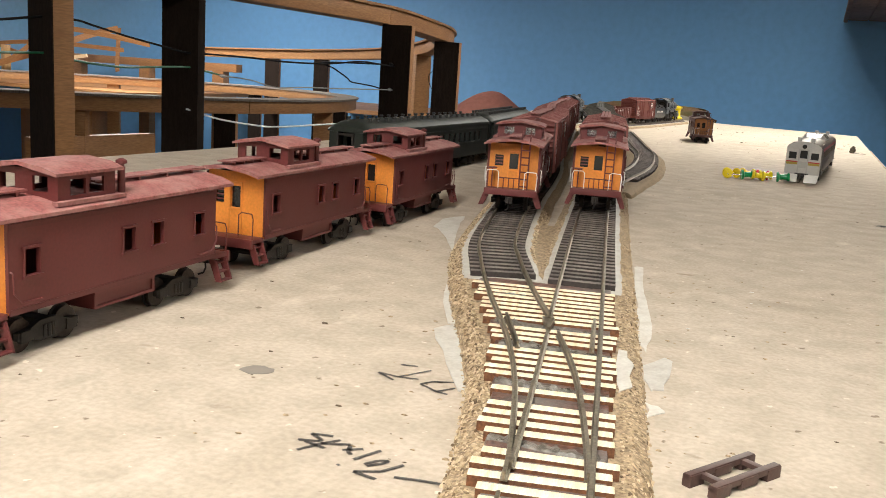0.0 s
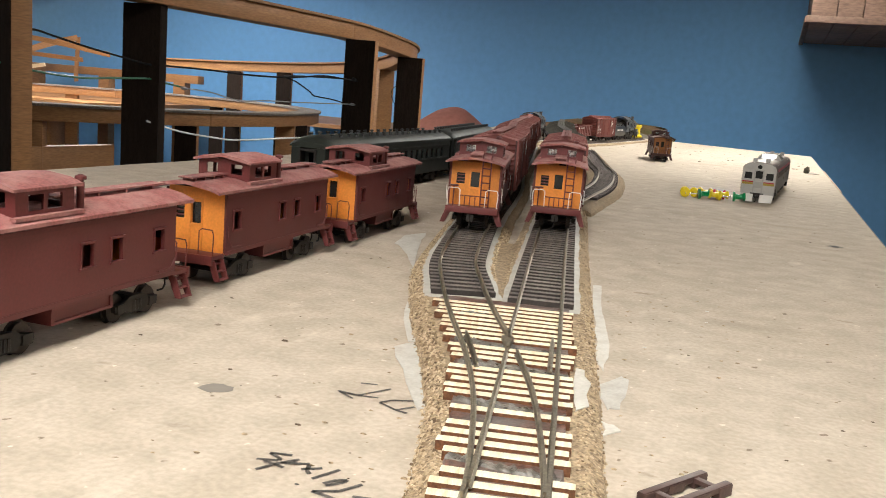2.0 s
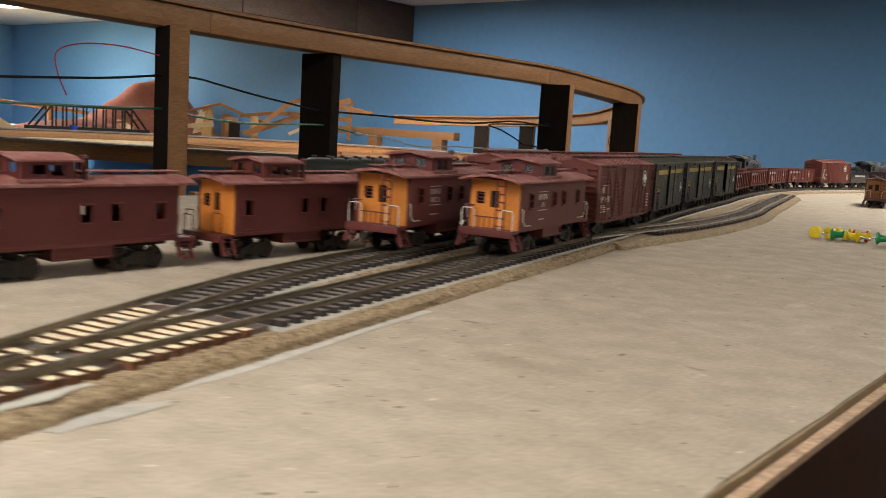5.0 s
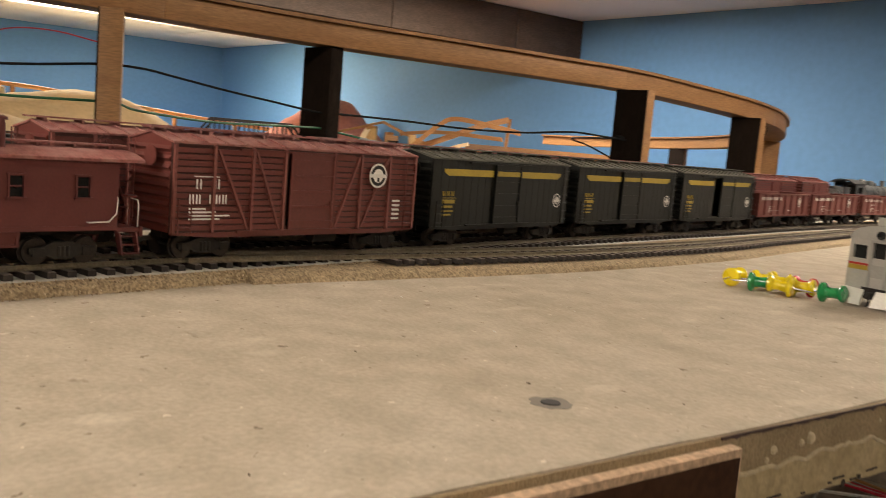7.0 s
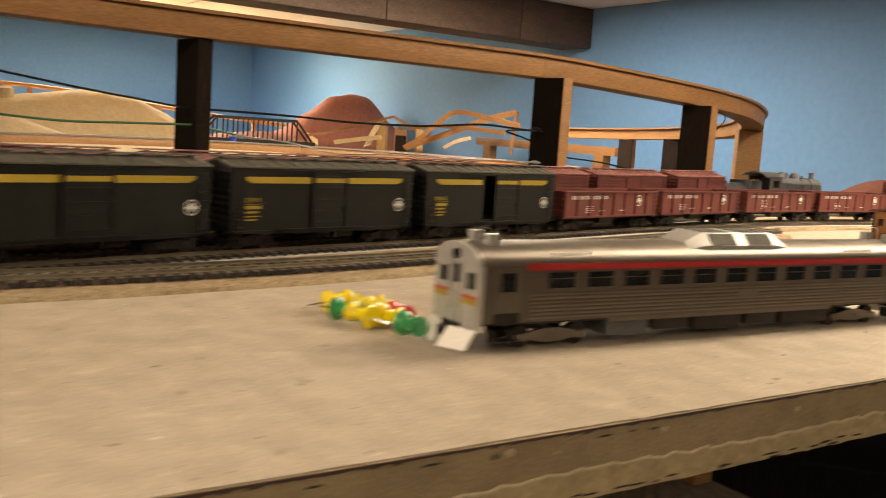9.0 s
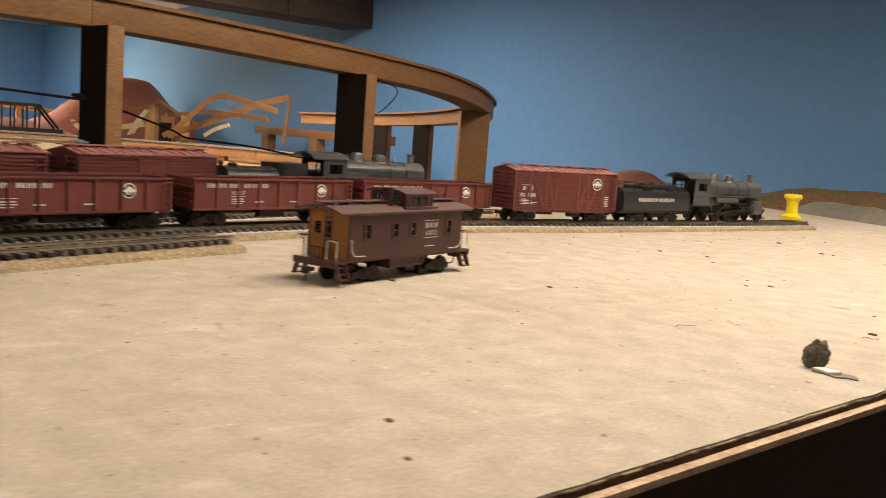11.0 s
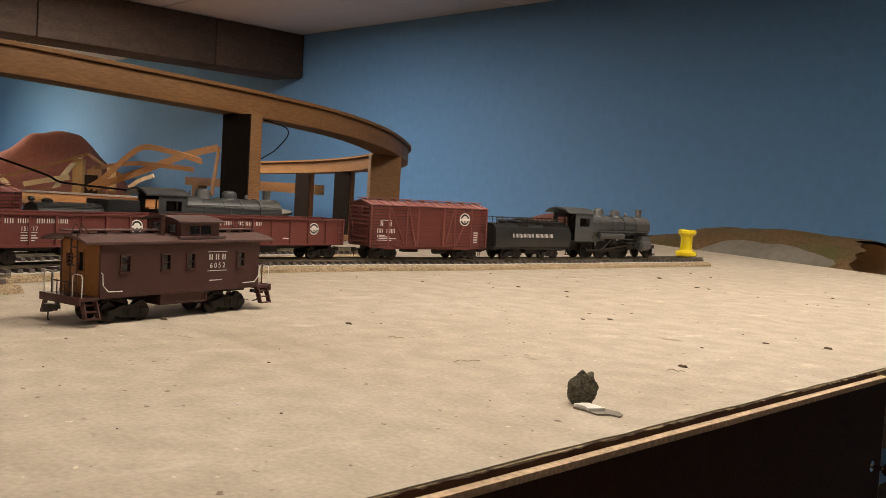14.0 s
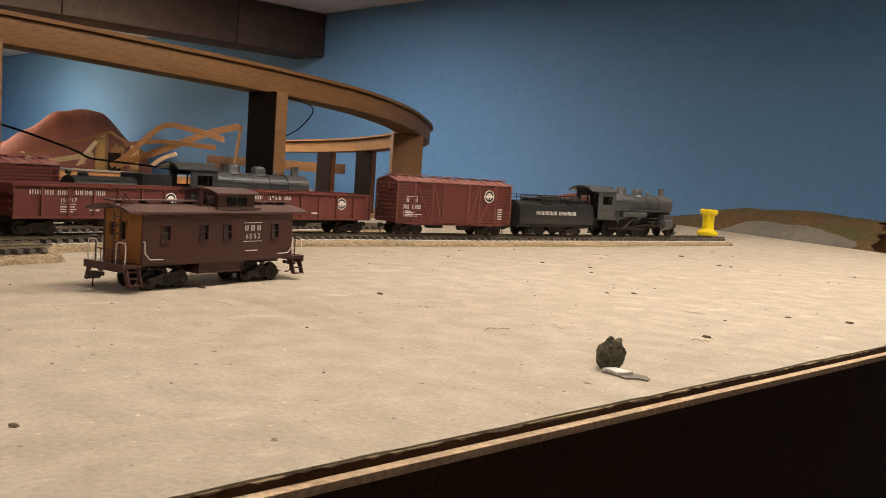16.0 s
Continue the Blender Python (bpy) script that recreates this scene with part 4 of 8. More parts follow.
# pale paste coat on top of the cork, under the ties
def paste_coat(line, y0, y1, seed):
    rings = []
    for i, (x, y, h) in enumerate(r for r in line if y0 <= r[1] <= y1):
        l = 0.0170 + 0.0014 * noise.noise(Vector((y * 60, seed, 0))) + 0.0006 * noise.noise(Vector((y * 260, seed, 4)))
        r = 0.0170 + 0.0014 * noise.noise(Vector((y * 60, seed, 9))) + 0.0006 * noise.noise(Vector((y * 260, seed, 2)))
        rings.append([(x - a * math.sin(h), y + a * math.cos(h), z) for a, z in ((-r, 0.0048), (-r + 0.0008, 0.0053), (l - 0.0008, 0.0053), (l, 0.0048))])
    solid("paste_coat", Geo().loft(rings), GLUE, "thin pale paste coat on the cork roadbed", "paste", kind="stuff", unit=1.0)


paste_coat(LINE_B, 0.3543, 2.44, 1.0)
paste_coat(LINE_A, 0.3543, 1.95, 5.0)

# paste smears beside the roadbed
for z, pts in (
(0.0002, [(-0.0857, 0.2893), (-0.0820, 0.2970), (-0.0770, 0.2970), (-0.0707, 0.2823), (-0.0600, 0.2540), (-0.0527, 0.2357), (-0.0547, 0.2330), (-0.0670, 0.2557)]),
(0.0002, [(-0.1691, 0.4864), (-0.1761, 0.5169), (-0.1701, 0.5380), (-0.1552, 0.4882), (-0.1333, 0.4270), (-0.1441, 0.4473), (-0.1638, 0.4809)]),
(0.0002, [(-0.0460, 0.4490), (-0.0293, 0.3713), (-0.0177, 0.3140), (-0.0140, 0.3050), (-0.0150, 0.3223), (-0.0220, 0.3553), (-0.0350, 0.4173), (-0.0420, 0.4517)]),
(0.0002, [(-0.0120, 0.2883), (-0.0080, 0.3013), (-0.0047, 0.3000), (-0.0030, 0.2820), (-0.0030, 0.2687), (-0.0060, 0.2660), (-0.0097, 0.2760)]),
(0.0002, [(-0.0050, 0.2540), (-0.0010, 0.2533), (0.0010, 0.2487), (-0.0027, 0.2427)]),
(0.0002, [(-0.1070, 0.3553), (-0.0900, 0.3170), (-0.0800, 0.2990), (-0.0830, 0.2980), (-0.0980, 0.3267)]),
(0.0053, [(-0.0200, 0.2857), (-0.0170, 0.2847), (-0.0130, 0.2710), (-0.0090, 0.2500), (-0.0110, 0.2433), (-0.0140, 0.2520)]),
):
    solid("paste_smear", Geo().prism_z(ragged(pts, 0.0008), z - 0.0002, z + 0.00012), GLUE, "pale dried paste smeared beside the roadbed", "paste", kind="stuff", unit=1.0)

# loose cork granules on the shoulders of the nearest roadbeds
def granules(line, off0, off1, y0, y1, count, seed):
    random.seed(seed)
    rows = [r for r in line if y0 <= r[1] <= y1]
    g = Geo()
    for _ in range(count):
        x, y, h = random.choice(rows)
        t = random.uniform(0, STEP)
        off = random.uniform(off0, off1)
        a = abs(off)
        z = 0.0047 if a < 0.0176 else (0.0047 - (a - 0.0176) / 0.0036 * 0.0022 if a < 0.0212 else 0.0025 - (a - 0.0212) / 0.0010 * 0.0024)
        px, py = x + t * math.cos(h) - off * math.sin(h), y + t * math.sin(h) + off * math.cos(h)
        r = random.uniform(0.00035, 0.0008)
        q = random.uniform(0, 6.28)
        z = max(z, 0.0)
        ring = [(px + r * random.uniform(0.7, 1.1) * math.cos(q + k * 1.571), py + r * random.uniform(0.7, 1.1) * math.sin(q + k * 1.571), z - 0.0002) for k in range(4)]
        top = [(px + 0.5 * r * math.cos(q + 0.4 + k * 1.571), py + 0.5 * r * math.sin(q + 0.4 + k * 1.571), z + r * 0.75) for k in range(4)]
        g.loft([ring, top])
    me = bpy.data.meshes.new("cork_granules")
    me.from_pydata(g.v, [], g.f)
    me.materials.append(GRANULE)
    tagged(new("cork_granules", me), "loose cork granules on the roadbed shoulder", "granules", kind="stuff")


granules(LINE_B, -0.0228, -0.0150, 0.08, 1.0, 6500, 31)
granules(LINE_A, 0.0150, 0.0228, 0.18, 0.60, 3200, 32)
granules(LINE_B, 0.0155, 0.0228, 0.08, 0.22, 900, 33)
granules(LINE_A, -0.0220, -0.0160, 0.39, 0.57, 1100, 34)
granules(LINE_B, 0.0160, 0.0220, 0.40, 0.57, 1100, 35)

# ---- rolling stock (built along x, rail top at z = 0, millimetres) ----
def wheel_mesh(r=4.9):
    return Geo().turned((0, 0, 0), (0, 1, 0), [(-1.3, r * 0.55), (-1.2, r * 0.95), (-1.2, r + 0.05), (0.7, r), (0.75, r + 0.75), (1.3, r + 0.7), (1.3, r * 0.5)], 20).mesh("wheel", WHEEL)


WHEELS = {4.9: wheel_mesh(4.9)}


def truck(parent, x, base=19.0, r=4.9, material=None):
    """A two-axle truck: side frames with springs, bolster, axles and wheels."""
    material = material or RUNNING
    g = Geo()
    for s in (-1, 1):
        y = s * 11.2
        h = base / 2
        g.prism_y([(x - h - 3.2, 4.2), (x - h - 3.2, 6.4), (x - h + 2, 7.0), (x - 3.6, 8.6), (x + 3.6, 8.6), (x + h - 2, 7.0), (x + h + 3.2, 6.4), (x + h + 3.2, 4.2), (x + h - 2.2, 4.0), (x + 3.4, 2.4), (x - 3.4, 2.4), (x - h + 2.2, 4.0)], y - 0.9, y + 0.9)
        for dx in (-1.8, 0, 1.8):
            g.cyl((x + dx, y + s * 0.7, 3.2), (x + dx, y + s * 0.7, 7.0), 0.85, n=8)
        for dx in (-h, h):
            g.box(x + dx - 2.2, x + dx + 2.2, y + s * 0.5 - 0.9, y + s * 0.5 + 0.9, 3.4, 6.6)
    g.box(x - 2.2, x + 2.2, -11, 11, 5.2, 8.4)
    t = part("truck", g, material, parent)
    if r not in WHEELS:
        WHEELS[r] = wheel_mesh(r)
    for dx in (-base / 2, base / 2):
        part("axle", Geo().cyl((x + dx, -8, r), (x + dx, 8, r), 1.1, n=8), WHEEL, t)
        for s in (-1, 1):
            part("wheel", WHEELS[r], WHEEL, t, at=pose((x + dx) * 0.001, s * 0.0083, r * 0.001, 0, 0, 0 if s < 0 else 180))
    return t


def coupler(parent, x, s, material=None):
    g = Geo().box(min(x, x + s * 5), max(x, x + s * 5), -1.1, 1.1, 6.6, 8.6)
    g.prism_z([(x + s * 4.5, -2.0), (x + s * 7.6, -2.2), (x + s * 8.6, -0.6), (x + s * 7.4, 0.2), (x + s * 7.4, 1.8), (x + s * 4.5, 2.0)], 5.8, 9.4)
    g.tube([(x + s * 5.5, 0, 6.0), (x + s * 5.8, 0, 3.6), (x + s * 5.2, 0.6, 1.8), (x + s * 3.4, 2.2, 1.2)], 0.4)
    return part("coupler", g, material or RUNNING, parent)


def ladder(parent, x0, x1, y, z0, z1, rungs, material, along=True, r=0.35):
    """Rungs between x0 and x1 at y (along) or between y0 and y1 at x (across)."""
    g = Geo()
    p = (lambda a, z: (a, y, z)) if along else (lambda a, z: (y, a, z))
    for a in (x0, x1):
        g.tube([p(a, z0), p(a, z1)], r)
    for k in range(rungs):
        z = z0 + (z1 - z0) * (k + 0.5) / rungs
        g.tube([p(x0, z), p(x1, z)], r)
    return part("ladder", g, material, parent)


def on_side(s, x, y, z, lean=0):
    """The pose for writing on the side s (-1: right of travel, +1: left)."""
    return pose(x * 0.001, s * y * 0.001, z * 0.001, 90, 0, 0 if s < 0 else 180)


def window(parent, x, y, s, z0, z1, w, frame_mat, pane_mat, glazed=True):
    """A framed sash on the side at y; s: outward."""
    a, b = x - w / 2, x + w / 2
    f = Geo()
    f.box(a - 0.7, a, y - 0.1, y + s * 0.5, z0, z1).box(b, b + 0.7, y - 0.1, y + s * 0.5, z0, z1)
    f.box(a - 1.1, b + 1.1, y - 0.1, y + s * 0.75, z1, z1 + 0.8)
    f.box(a - 1.2, b + 1.2, y - 0.1, y + s * 1.0, z0 - 0.8, z0)
    if glazed:
        f.box(a, b, y - s * 0.6, y - s * 0.1, (z0 + z1) / 2 - 0.25, (z0 + z1) / 2 + 0.25)
    o = part("window_frame", f, frame_mat, parent)
    if glazed:
        part("pane", Geo().box(a - 0.2, b + 0.2, y - s * 0.95, y - s * 0.75, z0 - 0.2, z1 + 0.2), pane_mat, o)
    return o


def caboose(m, label, number="", end_mat=None, white_rails=True, ladder_on=True, cupola_at=-10.0, body=None, word=True, roof=None, flip=1, lift=1.0):
    c = thing("caboose", label, "caboose", m, group="cabooses")
    body, end_mat, roof = body or CABRED, end_mat or ORANGE, roof or CABROOF
    L, W, Z0, Z1 = 52.0, 15.6, 13.0, 38.0
    wins = (-38.0, -2.5 * flip, 13.5 * flip, 38.0) if word else (-43.0, 0.5, 16.0, 41.0)
    cupola_at = cupola_at * flip if word else -17.0
    up = 0.0 if word else 0.4
    wz = 24.5 if word else 22.4
    gw = 2.4 if word else 2.9
    holes = [(x - gw, x + gw, wz, wz + 7.5) for x in wins]
    for s in (-1, 1):
        part("side_wall", Geo().walled(-L, L, Z0, Z1, s * W, s * (W - 1.2), holes), body, c)
        part("side_sill", Geo().box(-L, L, s * W - 0.25, s * W + 0.25, Z0 - 0.9, Z0 + 0.8), body, c)
        for x in wins:
            window(c, x, s * W, s, wz, wz + 7.5, 2 * gw, body, DARKGLASS, glazed=word)
        part("lower_rail", Geo().box(-L, L, s * W + (0.0 if s > 0 else -0.35), s * W + (0.35 if s > 0 else 0.0), Z1 - 2.2, Z1 - 0.6), body, c)
    for e in (-1, 1):
        w0, w1 = sorted((-11.2 * e, -6.2 * e))
        dh = sorted([(-2.6, 2.6, 24.0, 33.0), (w0, w1, 25.5, 32.0)])
        part("end_wall", Geo().walled(-W + 1.25, W - 1.25, Z0 - 1, Z1 + 0.9, e * (L - 0.2), e * (L - 1.4), dh).swap(), end_mat, c, "orange painted end wall" if end_mat is ORANGE else "dull orange end wall")
        part("door_pane", Geo().box(e * (L - 1.9), e * (L - 1.5), -2.6, 2.6, 24.0, 33.0), DARKGLASS, c)
        part("end_window", Geo().box(e * (L - 1.9), e * (L - 1.5), w0 - 0.2, w1 + 0.2, 25.3, 32.2), DARKGLASS, c)
        f = Geo()
        for k in range(3):
            f.box(e * (L - 0.15), e * (L + 0.25), w0, w1, 26.8 + 1.9 * k, 27.4 + 1.9 * k)
        part("window_bars", f, body, c)
        d = Geo().box(e * (L - 0.2), e * (L + 0.35), -3.4, -2.7, 13, 34).box(e * (L - 0.2), e * (L + 0.35), 2.7, 3.4, 13, 34).box(e * (L - 0.2), e * (L + 0.35), -3.4, 3.4, 34, 34.7).box(e * (L - 0.2), e * (L + 0.3), -2.7, 2.7, 22.8, 23.8)
        part("door_frame", d, end_mat, c)
        part("platform", Geo().box(e * (L + 9.5) if e < 0 else L, e * (L + 9.5) if e > 0 else -L, -15, 15, 11.2, 12.9), body, c, bevel=0.2)
        part("end_sill", Geo().box(min(e * (L + 9.5), e * (L + 11)), max(e * (L + 9.5), e * (L + 11)), -15.4, 15.4, 9.4, 13.2), body, c, bevel=0.2)
        for s in (-1, 1):
            st = Geo()
            for k in range(3):
                x0, x1 = e * (L + 1.2), e * (L + 8.2)
                y0, z = 12.2 + 1.7 * k, 9.6 - 3.1 * k
                st.box(min(x0, x1), max(x0, x1), min(s * y0, s * (y0 + 2.6)), max(s * y0, s * (y0 + 2.6)), z - 0.5, z)
            for x in (e * (L + 1.2), e * (L + 8.2)):
                st.loft([[(x + dx, s * 12.0, 11.0), (x + dx, s * 15.5, 11.0), (x + dx, s * 18.4, 2.8), (x + dx, s * 15.6, 2.8)] for dx in (-0.35, 0.35)])
            part("steps", st, body, c)
            rail_mat = WHITEPAINT if white_rails else body
            x = e * (L + 9.0)
            part("grab_rail", Geo().tube([(x, s * 14.6, 13), (x, s * 14.9, 21.5), (x, s * 14.2, 23.6), (x, s * 9.0, 23.8), (x, s * 7.6, 22.8), (x, s * 7.4, 13)], 0.27), rail_mat, c, "white grab rail" if white_rails else "")
            part("corner_grab", Geo().tube([(e * (L - 0.4), s * (W + 0.2), 24.5), (e * (L - 0.6), s * (W + 1.0), 24.0), (e * (L - 1.0), s * (W + 1.0), 18.5), (e * (L - 4), s * (W + 1.0), 15.4), (e * (L - 12), s * (W + 1.0), 15.2), (e * (L - 12), s * W, 15.2)], 0.26), rail_mat, c)
        if not word and not white_rails:
            coupler(c, e * (L + 10.5), e)
            truck(c, e * 33.0)
            continue
        er = Geo().tube([(e * (L + 9.0), -7.2, 19.5), (e * (L + 9.0), 7.2, 19.5)], 0.35)
        for y in (-4.5, -1.5, 1.5, 4.5):
            er.tube([(e * (L + 9.0), y, 13), (e * (L + 9.0), y, 19.5)], 0.3)
        part("end_railing", er, body, c)
        if ladder_on:
            ladder(c, 4.6 * e, 9.4 * e, e * (L + 8.4), 12.9, 42.5, 7, body, along=False, r=0.42)
            part("ladder_hoop", Geo().tube([(e * (L + 8.4), 4.6 * e, 42.5), (e * (L + 6.6), 4.6 * e, 47.4), (e * (L + 2), 4.6 * e, 43.2)], 0.36).tube([(e * (L + 8.4), 9.4 * e, 42.5), (e * (L + 6.6), 9.4 * e, 47.4), (e * (L + 2), 9.4 * e, 42.6)], 0.36), body, c)
        part("brake_wheel", Geo().turned((e * (L + 7.0), -11.5 * e, 24.5), (0, 0, 1), [(0, 2.6), (0.4, 2.9), (0.8, 2.6)], 14).cyl((e * (L + 7.0), -11.5 * e, 12.5), (e * (L + 7.0), -11.5 * e, 24.6), 0.4, n=6), body, c)
        coupler(c, e * (L + 10.5), e)
        truck(c, e * 33.0)
    R = L + 9.6
    crown = [(-17.4, 38.0), (-17.4, 39.1), (-12, 40.9), (-6, 41.9), (0, 42.3), (6, 41.9), (12, 40.9), (17.4, 39.1), (17.4, 38.0), (12, 39.5), (0, 41.0), (-12, 39.5)]
    part("roof", Geo().prism(crown, -R, R), roof, c)
    for a, b in ((-R, cupola_at - 15), (cupola_at + 15, R)):
        part("roofwalk", Geo().box(a, b, -3.6, -1.3, 43.4, 44.0).box(a, b, -1.1, 1.1, 43.4, 44.0).box(a, b, 1.3, 3.6, 43.4, 44.0), roof, c)
        for k in range(4):
            x = a + (b - a) * (k + 0.5) / 4
            part("roofwalk_saddle", Geo().box(x - 0.5, x + 0.5, -3.2, 3.2, 41.8, 43.39), roof, c)
    # cupola
    cu = part("cupola", Geo().box(cupola_at - 12.8, cupola_at + 12.8, -12.4, 12.4, 38.6, 39.6), body, c)
    for s in (-1, 1):
        part("cupola_side", Geo().walled(cupola_at - 13, cupola_at + 13, 39.4, 48.2 + up, s * 13.6, s * 12.6, [(cupola_at - 7.2 - up, cupola_at - 0.4 - up, 42.0 + up, 46.6 + up), (cupola_at + 0.4 + up, cupola_at + 7.2 + up, 42.0 + up, 46.6 + up)]), body, cu)
    for e in (-1, 1):
        x = cupola_at + e * 12.9
        part("cupola_end", Geo().walled(-12.6, 12.6, 40.0, 49.4 + up, x, x - e * 1.0, [(-9.5, -3.5, 43 + up, 47.4 + up), (3.5, 9.5, 43 + up, 47.4 + up)]).swap(), body, cu)
        for y in (-6.5, 6.5) if word else ():
            part("pane", Geo().box(x - e * 0.7 - 0.1, x - e * 0.7 + 0.1, y - 3.1, y + 3.1, 42.9 + up, 47.5 + up), CLEAR, cu)
    for s in (-1, 1):
        for x in (cupola_at - 3.8 - up, cupola_at + 3.8 + up) if word else ():
            part("pane", Geo().box(x - 3.7, x + 3.7, s * 13.0 - 0.1, s * 13.0 + 0.1, 41.9 + up, 46.7 + up), DARKGLASS, cu)
        part("cupola_skirt", Geo().box(cupola_at - 15.5, cupola_at + 15.5, s * 14.9 - 1.2, s * 14.9 + 1.2, 40.0, 41.2), roof, cu)
    part("cupola_roof", Geo().prism([(y, z + up) for y, z in ((-15.2, 48.0), (-15.2, 48.9), (-10, 50.4), (0, 51.4), (10, 50.4), (15.2, 48.9), (15.2, 48.0), (0, 50.3))], cupola_at - 15.5, cupola_at + 15.5), roof, cu)
    part("smoke_jack", Geo().turned((cupola_at + 21 * flip, -8.5, 40.2) if word else (cupola_at + 18.0, -12.0, 39.4), (0, 0, 1), [(0, 2.2), (1.2, 1.3), (9.6, 1.3), (9.6, 1.0), (10.6, 1.0), (10.6, 2.0), (11.6, 1.9), (12.2, 0.6)], 12), body, c)
    part("underframe", Geo().box(-L, L, -5, 5, 9.2, 12.9), RUNNING, c)
    part("floor", Geo().box(-L + 1.5, L - 1.5, -W + 1.3, W - 1.3, 12.0, 13.0), RUNNING, c)
    part("tool_box", Geo().box(-15, 15, -14.0, 14.0, 7.0, 12.0).box(-15.5, 15.5, -14.9, 14.9, 10.9, 11.9).box(-15.5, 15.5, -14.7, 14.7, 6.4, 7.3).box(-15.5, -14.2, -14.7, 14.7, 7.2, 11.0).box(14.2, 15.5, -14.7, 14.7, 7.2, 11.0), body, c)
    if word:
        w = 2.7
        for s in (-1, 1):
            x0 = -21.0 * flip - 6.0 if s < 0 else -21.0 * flip - 6.0
            part("lettering", bar_word(x0, 28.6, "|||", w, 3.0, 1.9).shifted(0, s * (W + 0.05), 0), WHITEPAINT, c, "white road initials")
            part("lettering_lines", bars([(x0 - 1, 32.8, 13.6, 0.28), (x0 - 1, 22.6, 13.6, 0.28), (x0 + 0.5, 17.4, 9, 0.45)]).shifted(0, s * (W + 0.05), 0), WHITEPAINT, c)
            if number:
                lettering(" ".join(number), 4.0, WHITEPAINT, c, on_side(s, x0 + 6.0, W + 0.12, 24.2), "number", 0.95)
    for o in c.children:
        if not o.name.startswith("truck"):
            o.location.z += lift * 0.001
    return c


def herald(parent, x, y, s, z, r):
    h = part("herald", Geo().turned((x, y, z), (0, s, 0), [(0, r), (0.12, r)], 24), WHITEPAINT, parent, "round white herald")
    part("herald_ring", Geo().turned((x, y, z), (0, s, 0), [(0.12, r * 0.84), (0.2, r * 0.84)], 24), BLACKPAINT, h)
    part("herald_centre", Geo().turned((x, y, z), (0, s, 0), [(0.2, r * 0.56), (0.27, r * 0.56)], 24), WHITEPAINT, h)
    part("herald_bar", Geo().box(x - r * 0.9, x + r * 0.9, min(y, y + s * 0.32), max(y, y + s * 0.32), z - r * 0.16, z + r * 0.14), WHITEPAINT, h)
    part("herald_track", Geo().box(x - r * 0.12, x + r * 0.12, min(y, y + s * 0.32), max(y, y + s * 0.32), z - r * 0.5, z - r * 0.16), BLACKPAINT, h)
    return h


